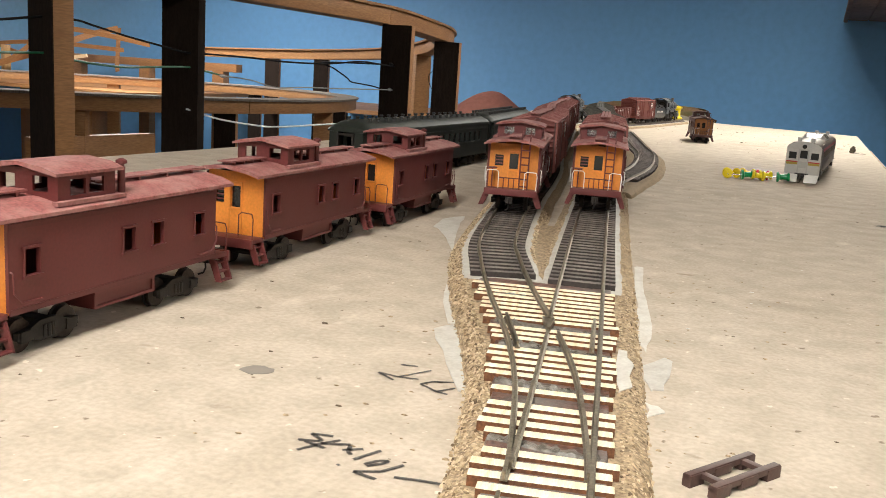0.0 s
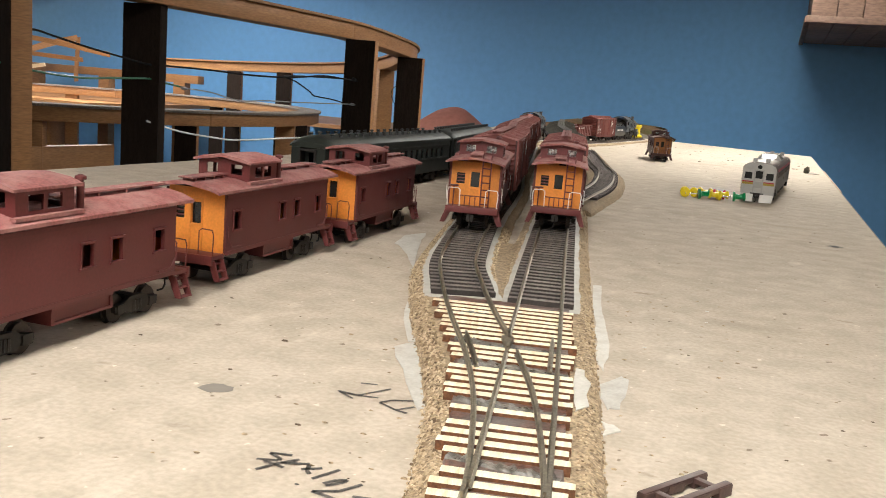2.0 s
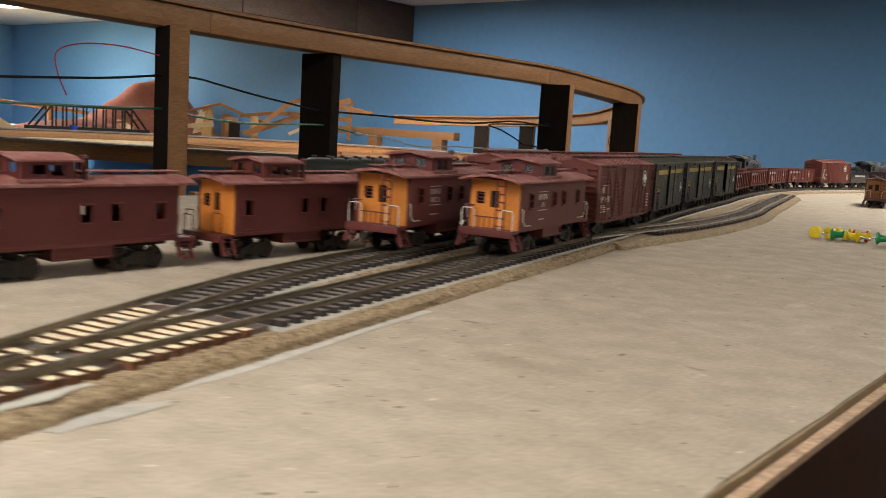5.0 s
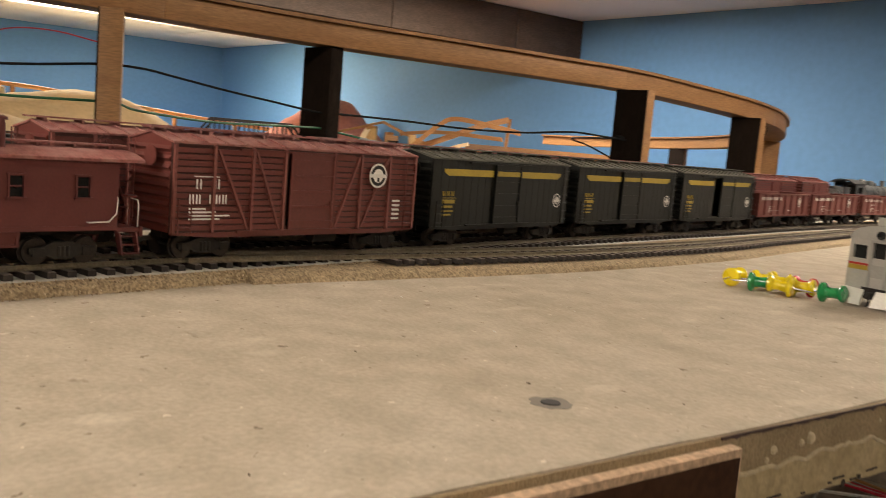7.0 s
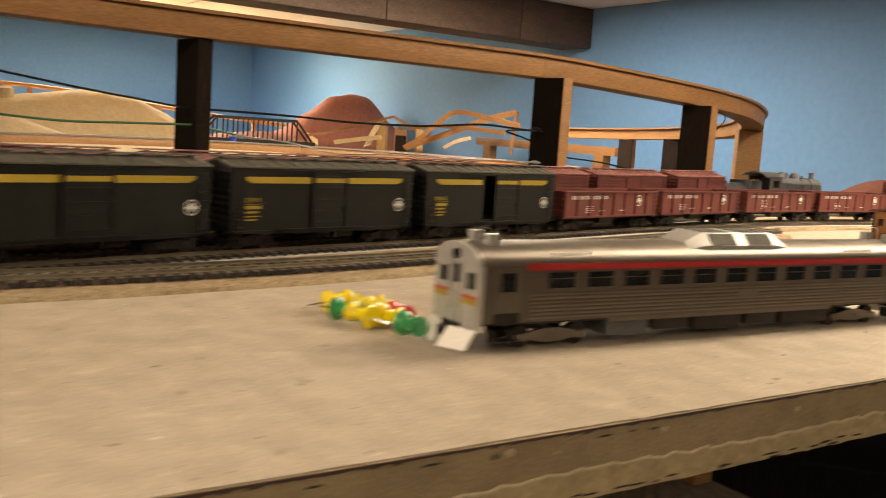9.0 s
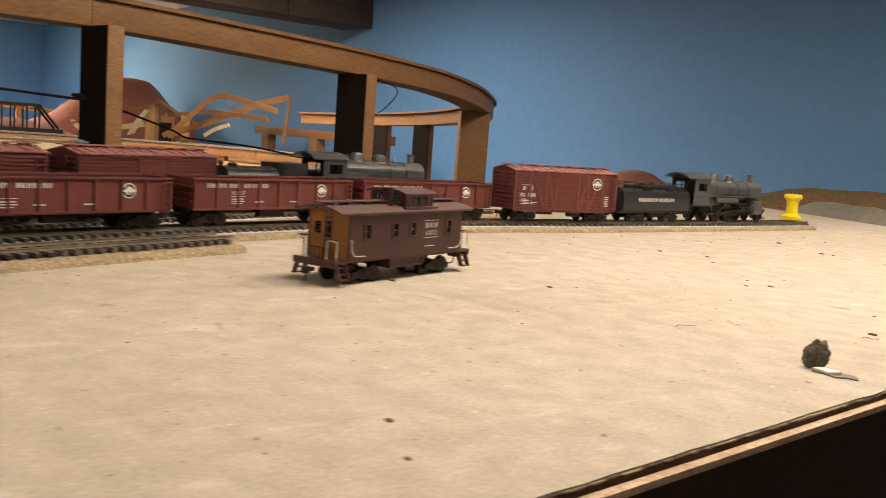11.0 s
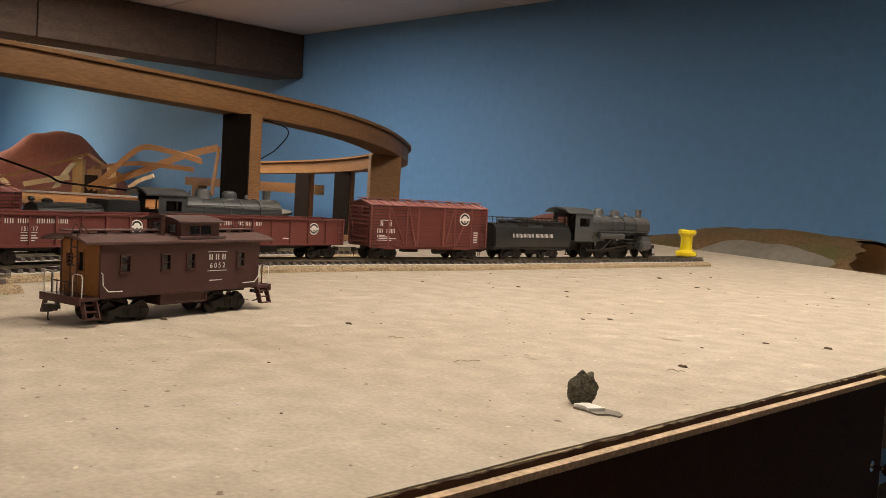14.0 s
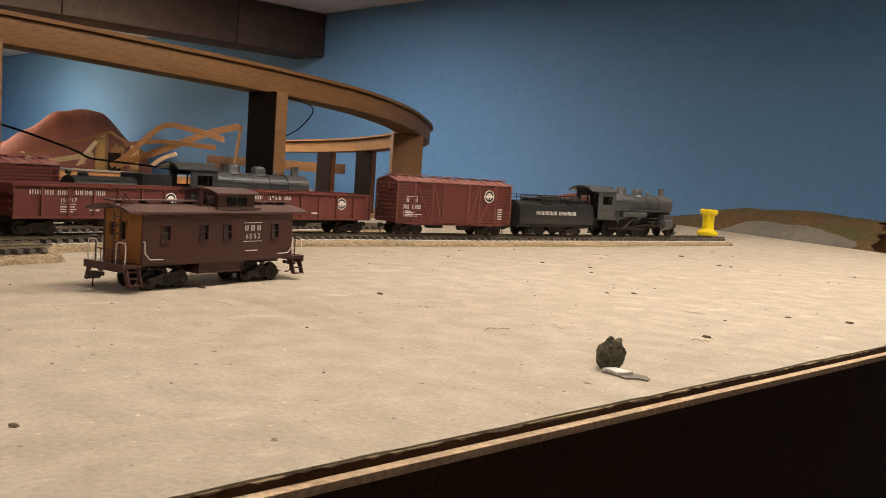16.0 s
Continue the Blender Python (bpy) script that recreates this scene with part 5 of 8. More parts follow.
def boxcar(m, label, paint, roof_paint, braced=True, stripe=False, open_door=0.0, half=71.0, top=48.0, plank=True, number="", group="boxcars", lettered=True, name="boxcar"):
    c = thing(name, label, "freight car", m, group=group)
    L, W, Z0, Z1 = half, 16.0, 11.5, top
    dw = 13.0
    for s in (-1, 1):
        # Plank cars get a darker wall: shade in the board gaps put into colour.
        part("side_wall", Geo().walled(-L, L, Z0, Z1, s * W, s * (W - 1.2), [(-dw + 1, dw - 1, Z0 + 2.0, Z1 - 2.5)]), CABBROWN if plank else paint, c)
        slide = 2 * dw * open_door * (-1 if s < 0 else 1) * -1
        door_geo = Geo().box(-dw + slide, dw + slide, min(s * (W + 0.2), s * (W + 1.0)), max(s * (W + 0.2), s * (W + 1.0)), Z0 + 0.8, Z1 - 2.0)
        d = part("door", door_geo, paint, c)
        for k in range(5):
            z = Z0 + 4 + (Z1 - Z0 - 9) * k / 4
            part("door_rib", Geo().box(-dw + slide + 0.5, dw + slide - 0.5, min(s * (W + 0.9), s * (W + 1.45)), max(s * (W + 0.9), s * (W + 1.45)), z - 0.45, z + 0.45), paint, d)
        for x in (-dw + slide, dw + slide):
            part("door_stile", Geo().box(x - 0.6, x + 0.6, min(s * (W + 0.9), s * (W + 1.6)), max(s * (W + 0.9), s * (W + 1.6)), Z0 + 0.8, Z1 - 2.0), paint, d)
        part("door_latch", Geo().box(dw + slide - 2.6, dw + slide - 1.6, min(s * (W + 1.3), s * (W + 2.0)), max(s * (W + 1.3), s * (W + 2.0)), 22, 25), paint, d)
        for z in (Z1 - 1.9, Z0 - 0.2):
            part("door_track", Geo().box(-dw - 26, dw + 14, min(s * W, s * (W + 1.5)), max(s * W, s * (W + 1.5)), z, z + 0.85), paint, c)
        part("side_sill", Geo().prism_y([(-L, Z0), (L, Z0), (L, Z0 - 0.8), (L - 22, Z0 - 2.2), (-L + 22, Z0 - 2.2), (-L, Z0 - 0.8)], s * W - 0.5, s * W + 0.4), paint, c)
        if plank:
            n = 13
            a, b, high = dw + 1.2, L - 0.8, (Z1 - Z0 - 2.2) / n
            board_mesh = Geo().box((a - b) / 2, (b - a) / 2, -0.02, 0.75, 0.36, high - 0.3).mesh("side_board", paint)
            for k in range(n):
                for sg in (-1, 1):
                    part("side_board", board_mesh, paint, c, at=pose(sg * (a + b) / 2000, s * W * 0.001, (Z0 + 0.6 + high * k) * 0.001, 0, 0, 0 if s > 0 else 180))
        if braced:
            for x in (-L + 0.9, -L + 19.5, -L + 39, -dw - 1.5, dw + 1.5, L - 39, L - 19.5, L - 0.9):
                part("side_post", Geo().box(x - 0.6, x + 0.6, min(s * W, s * (W + 1.5)), max(s * W, s * (W + 1.5)), Z0, Z1 - 0.6), DUSTYRED, c)
            for x0, x1 in ((-L + 37.5, -L + 21), (-dw - 3.5, -L + 40.5), (L - 37.5, L - 21), (dw + 3.5, L - 40.5)):
                y0, y1 = min(s * W, s * (W + 1.42)), max(s * W, s * (W + 1.42))
                part("diagonal_brace", Geo().loft([[(x0 - 0.55, y0, Z0 + 1), (x0 + 0.55, y0, Z0 + 1), (x0 + 0.55, y1, Z0 + 1), (x0 - 0.55, y1, Z0 + 1)], [(x1 - 0.55, y0, Z1 - 2), (x1 + 0.55, y0, Z1 - 2), (x1 + 0.55, y1, Z1 - 2), (x1 - 0.55, y1, Z1 - 2)]]), DUSTYRED, c)
        elif not plank:
            for k in range(9):
                for sg in (-1, 1):
                    x = sg * (dw + 2 + k * 6.9)
                    if abs(x) < L:
                        part("panel_seam", Geo().box(x - 0.16, x + 0.16, min(s * W, s * (W + 0.1)), max(s * W, s * (W + 0.1)), Z0, Z1 - 1), paint, c)
        ladder(c, s * 0 + (L - 8.5) * (1 if s < 0 else -1), (L - 2.5) * (1 if s < 0 else -1), s * (W + 2.0), Z0, Z1 - 1, 7, paint)
        ladder(c, (L - 8.5) * (-1 if s < 0 else 1), (L - 2.5) * (-1 if s < 0 else 1), s * (W + 2.0), Z0, Z0 + 14, 3, paint)
        if stripe:
            z = Z1 - 9.0
            for sg in (-1, 1):
                part("yellow_stripe", Geo().prism_y([(sg * p, q) for p, q in ((L - 14, z), (L - 10, z + 1.9), (L - 10, z + 3.7), (dw + 1.4, z + 3.7), (dw + 1.4, z))], s * (W + 0.12) - 0.15, s * (W + 0.12) + 0.15), YELLOW, c, "yellow stripe")
            part("door_stripe", Geo().box(-dw + slide + 1, dw + slide - 1, min(s * (W + 0.95), s * (W + 1.2)), max(s * (W + 0.95), s * (W + 1.2)), z + 0.6, z + 3.4), YELLOW, d)
            x0 = -L + 10 if s < 0 else L - 22
            part("lettering", bar_word(x0, 28.0, "|||", 2.6, 2.6, 1.2).shifted(0, s * (W + 0.1), 0), YELLOW, c)
            part("lettering", bars([(x0, 26.8, 12, 0.3), (x0, 24.0, 11, 2.0), (x0, 21.6, 9, 1.2), (x0, 19.4, 10, 0.8), (x0, 17.4, 8, 0.8)]).shifted(0, s * (W + 0.1), 0), YELLOW, c)
            herald(c, (L - 12) * (1 if s < 0 else -1), s * (W + 0.05), s, 25.5, 4.4)
        elif lettered:
            x0 = (-L + 8) if s < 0 else (L - 30)
            part("lettering", bar_word(x0 + 3, 29.6, "| |", 3.0, 4.0, 1.4).shifted(0, s * (W + 0.83), 0), WHITEPAINT, c)
            part("lettering", bars([(x0 + 2, 34.4, 12, 0.4), (x0, 21.0, 8, 0.7), (x0, 19.6, 13, 0.7), (x0, 18.2, 20, 0.6), (x0, 16.8, 15, 0.6)]).shifted(0, s * (W + 0.83), 0), WHITEPAINT, c)
            part("lettering", bar_word(x0, 23.4, "|| |||", 2.5, 3.8, 0.7).shifted(0, s * (W + 0.83), 0), WHITEPAINT, c)
            part("lettering", bars([((L - 16) if s < 0 else (-L + 12), 16 + 2.2 * k, 5, 1.0) for k in range(5)]).shifted(0, s * (W + 0.83), 0), WHITEPAINT, c)
            herald(c, (L - 28) * (1 if s < 0 else -1), s * (W + 1.45), s, 37.6, 6.0)
    for e in (-1, 1):
        g = Geo().box(min(e * L, e * (L - 1.2)), max(e * L, e * (L - 1.2)), -W + 1.25, W - 1.25, Z0, Z1).prism([(-W, Z1), (0, Z1 + 3.6), (W, Z1)], min(e * L, e * (L - 1.2)), max(e * L, e * (L - 1.2)))
        part("end_wall", g, paint, c)
        g = Geo()
        for k in range(9):
            z = Z0 + 2.5 + (Z1 - Z0 - 3) * k / 9
            g.loft([[(e * L, -W + 1, z), (e * (L + 1.1), -W + 1, z + 1.2), (e * L, -W + 1, z + 2.6)], [(e * L, W - 1, z), (e * (L + 1.1), W - 1, z + 1.2), (e * L, W - 1, z + 2.6)]])
        part("end_corrugation", g, paint, c)
        ladder(c, 8.5, 14.0, e * (L + 2.2), Z0, Z1, 7, paint, along=False)
        part("brake_wheel", Geo().turned((e * (L + 1.2), -6, Z1 - 6), (e, 0, 0), [(0, 0.8), (2.2, 0.8), (2.2, 4.2), (2.8, 4.2), (2.9, 3.4)], 14), paint, c)
        coupler(c, e * (L - 1), e)
        truck(c, e * (L - 20))
    part("floor", Geo().box(-L + 1.3, L - 1.3, -W + 1.3, W - 1.3, Z0, Z0 + 1.2), RUNNING, c)
    part("underframe", Geo().box(-L + 4, L - 4, -4, 4, 8.4, Z0 - 0.1).box(-14, 2, 5, 12, 5.0, 9.5).cyl((10, -8, 7.5), (24, -8, 7.5), 3.0, n=12), RUNNING, c)
    part("roof", Geo().prism([(-W - 0.9, Z1 - 0.4), (-W - 0.9, Z1 + 0.5), (0, Z1 + 4.2), (W + 0.9, Z1 + 0.5), (W + 0.9, Z1 - 0.4), (0, Z1 + 3.2)], -L - 0.6, L + 0.6), roof_paint, c)
    g = Geo()
    for k in range(14):
        x = -L + 2 * L * (k + 0.5) / 14
        for s in (-1, 1):
            g.loft([[(x - 0.5, s * 4.2, Z1 + 3.2), (x + 0.5, s * 4.2, Z1 + 3.2), (x + 0.5, s * 4.2, Z1 + 4.0), (x - 0.5, s * 4.2, Z1 + 4.0)], [(x - 0.5, s * (W + 0.6), Z1 + 0.3), (x + 0.5, s * (W + 0.6), Z1 + 0.3), (x + 0.5, s * (W + 0.6), Z1 + 1.1), (x - 0.5, s * (W + 0.6), Z1 + 1.1)]])
    part("roof_ribs", g, roof_paint, c)
    for y in (-2.6, 0, 2.6):
        part("roofwalk_board", Geo().box(-L - 2.5, L + 2.5, y - 1.1, y + 1.1, Z1 + 5.0, Z1 + 5.7), roof_paint, c)
    for k in range(9):
        x = -L + 4 + (2 * L - 8) * k / 8
        part("roofwalk_saddle", Geo().box(x - 0.6, x + 0.6, -3.6, 3.6, Z1 + 3.4, Z1 + 4.98), roof_paint, c)
    return c


def gondola(m, label, number=""):
    c = thing("gondola", label, "freight car", m, group="gondolas")
    L, W, Z0, Z1 = 73.0, 16.2, 13.5, 34.0
    for s in (-1, 1):
        part("side_wall", Geo().box(-L, L, min(s * W, s * (W - 0.9)), max(s * W, s * (W - 0.9)), Z0, Z1), FREIGHT, c)
        part("top_rail", Geo().box(-L - 0.4, L + 0.4, min(s * (W - 1.2), s * (W + 1.3)), max(s * (W - 1.2), s * (W + 1.3)), Z1 - 1.4, Z1), FREIGHT, c, bevel=0.15)
        part("side_sill", Geo().box(-L, L, min(s * (W - 0.5), s * (W + 0.9)), max(s * (W - 0.5), s * (W + 0.9)), Z0 - 1.6, Z0), FREIGHT, c)
        for k in range(9):
            x = -L + 1 + (2 * L - 2) * k / 8
            part("side_stake", Geo().prism([(s * W, Z0), (s * (W + 1.3), Z0), (s * (W + 1.3), Z1 - 3.5), (s * (W + 1.0), Z1 - 1.5), (s * W, Z1 - 1.5)], x - 0.8, x + 0.8), FREIGHT, c)
        e = 1 if s < 0 else -1
        # the company name is a row of plain letter-sized marks over the bays
        g = Geo()
        a0 = bar_word(-62, 27.4, "|||||", 2.6, 3.0, 0.75)
        a1 = bar_word(-43.5, 27.4, "||| ||", 2.4, 3.0, 0.7)
        a2 = bar_word(-24.5, 27.4, "|||||", 2.4, 3.0, 0.7)
        g.v, g.f = a0.v, a0.f
        g.add(a1.v, a1.f).add(a2.v, a2.f)
        if s > 0:
            g.v = [(-p[0], p[1], p[2]) for p in g.v]
        part("lettering", g.shifted(0, s * (W + 0.15), 0), WHITEPAINT, c, "white company lettering")
        part("lettering", bars([(e * -36 - 5.5, 21.2, 11, 0.35), (e * -36 - 5.5, 19.2, 10, 0.7), (e * -36 - 5.5, 17.6, 11, 0.7), (e * -36 - 5.5, 16, 9, 0.6), (e * -18 - 3, 17, 7, 0.9), (e * 14 - 3, 17, 6, 0.9)]).shifted(0, s * (W + 0.1), 0), WHITEPAINT, c)
        if number:
            lettering(number, 3.9, WHITEPAINT, c, on_side(s, e * -36, W + 0.15, 22.6), "number")
        herald(c, e * 41.5, s * (W + 0.05), s, 25.6, 4.9)
        ladder(c, e * 65.5, e * 71.0, s * (W + 2.0), Z0 - 1, Z1 - 1, 5, FREIGHT)
    for e in (-1, 1):
        part("end_wall", Geo().box(min(e * L, e * (L - 1)), max(e * L, e * (L - 1)), -W + 0.95, W - 0.95, Z0, Z1), FREIGHT, c)
        g = Geo()
        for z in (17, 22, 27):
            g.box(min(e * L, e * (L + 1.2)), max(e * L, e * (L + 1.2)), -W + 1, W - 1, z, z + 1.6)
        part("end_rib", g, FREIGHT, c)
        coupler(c, e * (L - 1), e)
        truck(c, e * (L - 18))
    part("floor", Geo().box(-L + 1, L - 1, -W + 0.95, W - 0.95, Z0 - 0.2, Z0 + 1.0), BLACKROOF, c)
    part("underframe", Geo().box(-L + 3, L - 3, -4, 4, 8.4, Z0 - 0.25).box(-12, 10, -11, -5, 6, 11), RUNNING, c)
    return c


def tender(m, label, round_tank, word, half=46.0):
    c = thing("tender", label, "locomotive tender", m, group="tenders")
    L, W = half, 15.0
    part("frame", Geo().box(-L - 2, L + 2, -13.5, 13.5, 9.5, 12.0), TENDERBLACK, c, bevel=0.2)
    if round_tank:
        pr = [(12.2 * math.cos(radians(a)), 25 + 12.6 * math.sin(radians(a))) for a in range(0, 360, 18)]
        part("tank", Geo().prism(pr, -L, 14), TENDERBLACK, c)
        for x in (-L + 1, -19.5, 4.5):
            part("tank_band", Geo().prism([(y * 1.02, 25 + (z - 25) * 1.02) for y, z in pr], x - 0.5, x + 0.5), TENDERBLACK, c)
        part("bunker", Geo().prism_y([(8, 12.1), (14, 36), (14, 41), (L, 41), (L, 12.1)], -14.5, 14.5), TENDERBLACK, c, bevel=0.4)
        part("hatch", Geo().turned((-30, 0, 36.5), (0, 0, 1), [(0, 4), (3, 4), (3.6, 3), (4, 0.5)], 14), TENDERBLACK, c)
        part("rear_lamp", Geo().turned((-L + 2, 0, 40), (-1, 0, 0), [(0, 1.6), (3.5, 1.9), (3.7, 1.5)], 12).cyl((-L + 1, 0, 35), (-L + 1, 0, 40), 0.7, n=8), TENDERBLACK, c)
        for s in (-1, 1):
            part("tank_rail", Geo().tube([(-L + 4, s * 9.5, 35.0), (12, s * 9.5, 35.0)], 0.35), TENDERBLACK, c)
    else:
        side = [(-15, 12.1), (-15.4, 13), (-15.4, 25), (-13.4, 31.5), (-8, 35.0), (8, 35.0), (13.4, 31.5), (15.4, 25), (15.4, 13), (15, 12.1)]
        part("tank", Geo().prism(side, -L, L), TENDERBLACK, c)
        for x in (-L + 0.35, L - 0.35):
            part("tank_edge", Geo().prism([(y * 1.015, z + 0.25) for y, z in side], x - 0.65, x + 0.65), TENDERBLACK, c)
        part("oil_bunker", Geo().box(-20, L - 2, -8.5, 8.5, 35.1, 37.2), TENDERBLACK, c, bevel=0.4)
        for s in (-1, 1):
            g = Geo().tube([(-L + 3, s * 10.5, 40.5), (L - 3, s * 10.5, 40.5)], 0.35).tube([(-L + 3, s * 10.5, 38), (L - 3, s * 10.5, 38)], 0.3)
            for k in range(8):
                x = -L + 4 + (2 * L - 8) * k / 7
                g.tube([(x, s * 10.5, 33.5), (x, s * 10.5, 41.3)], 0.4)
            part("deck_railing", g, RUNNING, c)
            for x in (-14, 22):
                part("hand_plate", Geo().box(x - 6, x + 6, min(s * 11.2, s * 13.2), max(s * 11.2, s * 13.2), 32.2, 34.2), RUNNING, c)
        part("hatch", Geo().turned((-32, 0, 35.1), (0, 0, 1), [(0, 5), (3, 5), (3.6, 4), (4, 0.5)], 14), TENDERBLACK, c)
        part("pipe", Geo().tube([(-40, -4, 37.5), (40, -4, 38.5)], 0.7).box(-10, 8, -6, 6, 37.3, 39.5), RUNNING, c)
    if word:
        for s in (-1, 1):
            g = bar_word(-37, 21.5, "||||||||", 2.9, 3.8, 0.9)
            p = bar_word(-4.5, 21.5, "|||||||", 2.9, 3.8, 0.9)
            g.add(p.v, p.f)
            if s > 0:
                g.v = [(-q[0], q[1], q[2]) for q in g.v]
            part("lettering", g.shifted(6, s * 15.5, 0), WHITEPAINT, c, "pale company lettering")
    part("side_steps", Geo().box(L - 6, L + 1, -15.6, -14, 4, 5).box(L - 6, L - 5.2, -15.2, -14.4, 5, 12).box(L + 0.2, L + 1, -15.2, -14.4, 5, 12).box(L - 6, L + 1, 14, 15.6, 4, 5).box(L - 6, L - 5.2, 14.4, 15.2, 5, 12), RUNNING, c)
    ladder(c, -11, -6, -L - 1.5, 11, 34, 6, RUNNING, along=False)
    for e in (-1, 1):
        truck(c, e * 27.0)
    coupler(c, -L - 1, -1)
    part("drawbar", Geo().box(L, L + 8, -1.2, 1.2, 7.5, 9), RUNNING, c)
    part("underframe", Geo().box(-L, L, -4, 4, 7.5, 9.4).box(-9, 12, -12, 12, 5.2, 9.4), RUNNING, c)
    return c


def driver_mesh(r):
    """The tyre with its counterweight; spokes and hub are parts of their own."""
    g = Geo().turned((0, 0, 0), (0, 1, 0), [(-1.2, r * 0.84), (-1.2, r), (0.8, r), (0.85, r + 0.7), (1.3, r + 0.6), (1.3, r * 0.84), (-1.2, r * 0.84)], 28)
    return g.mesh("driver", RUNNING)


def driver_spoke(r):
    return Geo().cyl((r * 0.2, -0.1, 0), (r * 0.88, -0.1, 0), 0.42, n=5).mesh("spoke", RUNNING)


def driver_hub(r):
    return Geo().turned((0, 0, 0), (0, 1, 0), [(-1.5, r * 0.26), (1.2, r * 0.26)], 14).mesh("hub", RUNNING)


def driver_weight(r):
    w = [(r * 0.86 * math.cos(radians(a)), r * 0.86 * math.sin(radians(a))) for a in range(205, 340, 15)]
    return Geo().prism_y(w, -1.0, 0.6).mesh("counterweight", RUNNING)


def locomotive(m, label, big=False, longer=1.0):
    """A consolidation-type engine, smokebox towards +x."""
    c = thing("steam_locomotive", label, "locomotive", m, group="steam locomotives")
    k = 1.06 if big else 1.0
    ax, br = 30.0, 9.8 * k                       # boiler centre height and radius
    part("boiler", Geo().turned((-28, 0, ax), (1, 0, 0), [(0, br * 1.08), (14, br * 1.06), (30, br), (62, br * 0.94)], 28), BOILER, c)
    part("smokebox", Geo().turned((34, 0, ax), (1, 0, 0), [(0, br * 0.97), (18, br * 0.97), (18.6, br * 0.9), (18.8, br * 0.72), (19.6, br * 0.68), (20.6, br * 0.3), (21.0, 0.8)], 28), SMOKEBOX, c, "greyer smokebox with a round front door")
    for x in (-26, -12, 4, 18, 33.4):
        part("boiler_band", Geo().turned((x, 0, ax), (1, 0, 0), [(0, br * 1.09 if x < -5 else br * 1.035), (1.0, br * 1.09 if x < -5 else br * 1.035)], 28), BOILER, c)
    part("stack", Geo().turned((44, 0, ax + br * 0.9), (0, 0, 1), [(0, 3.6), (1.2, 2.9), (6.8, 3.0), (6.9, 3.4), (8.2, 3.4), (8.2, 2.6)], 18), SMOKEBOX, c)
    part("sand_dome", Geo().turned((13, 0, ax + br * 0.86), (0, 0, 1), [(0, 6.3), (1.4, 5.2), (5.0, 5.1), (6.6, 4.2), (7.3, 2.2), (7.5, 0.5)], 20), BOILER, c)
    part("steam_dome", Geo().turned((-8, 0, ax + br * 0.9), (0, 0, 1), [(0, 6.6), (1.4, 5.6), (5.4, 5.5), (7.2, 4.4), (7.9, 2.2), (8.1, 0.5)], 20), BOILER, c)
    part("bell", Geo().turned((27, 0, ax + br * 0.9 + 1), (0, 0, 1), [(0, 1.9), (1.0, 1.6), (2.8, 1.0), (3.4, 0.4)], 12).box(26.4, 27.6, -2.4, 2.4, ax + br * 0.86, ax + br * 0.9 + 1.3), SMOKEBOX, c)
    part("whistle", Geo().cyl((-16, 2.5, ax + br), (-16, 2.5, ax + br + 5), 0.7, n=8).cyl((-19, -2.5, ax + br), (-19, -2.5, ax + br + 3.4), 1.1, n=8), BOILER, c)
    part("headlight", Geo().turned((52, 0, ax + br * 0.72), (1, 0, 0), [(-2.5, 1.8), (1.2, 2.3), (1.4, 1.9)], 14).box(49.5, 53, -1.5, 1.5, ax + br * 0.4, ax + br * 0.72 - 1.8), SMOKEBOX, c)
    # cab
    cx0, cx1, cw = -53.0, -27.0, 15.2
    for s in (-1, 1):
        part("cab_side", Geo().walled(cx0 + 6, cx1, 16.0, 41.0, s * cw, s * (cw - 0.9), [(cx0 + 11, cx1 - 4, 29.5, 37)]), BOILER, c)
        part("cab_sash", Geo().box(cx0 + 18.4, cx0 + 19.2, min(s * cw, s * (cw - 0.7)), max(s * cw, s * (cw - 0.7)), 29.5, 37), RUNNING, c)
        part("cab_number", bars([(-44.5 + 2.8 * q, 23.0, 1.8, 3.0) for q in range(4)]).shifted(0, s * (cw + 0.08), 0), SMOKEBOX, c)
        part("running_board", Geo().box(-28, 40, min(s * 9.2, s * 14.4), max(s * 9.2, s * 14.4), 24.6, 25.6).box(38, 50, min(s * 9.2, s * 13), max(s * 9.2, s * 13), 20.2, 21.2), BOILER, c)
        part("handrail", Geo().tube([(-27, s * (br + 1.6), 34.5), (20, s * (br + 1.5), 34.5), (49, s * (br + 1.0), 34.0)], 0.4), BOILER, c)
        part("air_tank", Geo().turned((-16, s * 12.2, 21.2), (1, 0, 0), [(0, 1.5), (0.8, 2.8), (30, 2.8), (30.8, 1.5)], 14), BOILER, c)
        part("cylinder", Geo().turned((34, s * 12.6, 12.6), (1, 0, 0), [(0, 3.6), (0.6, 5.2), (13.4, 5.2), (14, 3.6)], 18).box(35, 47.5, min(s * 9, s * 15.5), max(s * 9, s * 15.5), 17.4, 21.4), BOILER, c)
        part("crosshead_guide", Geo().box(17, 34, min(s * 12.2, s * 14), max(s * 12.2, s * 14), 14.2, 15.2).box(17, 34, min(s * 12.2, s * 14), max(s * 12.2, s * 14), 10.4, 11.4).box(20, 24.5, min(s * 11.8, s * 14.4), max(s * 11.8, s * 14.4), 10.2, 15.4), RUNNING, c)
        part("side_rod", Geo().box(-30, 17, min(s * 10.6, s * 11.6), max(s * 10.6, s * 11.6), 6.4, 8.2), WHEEL, c)
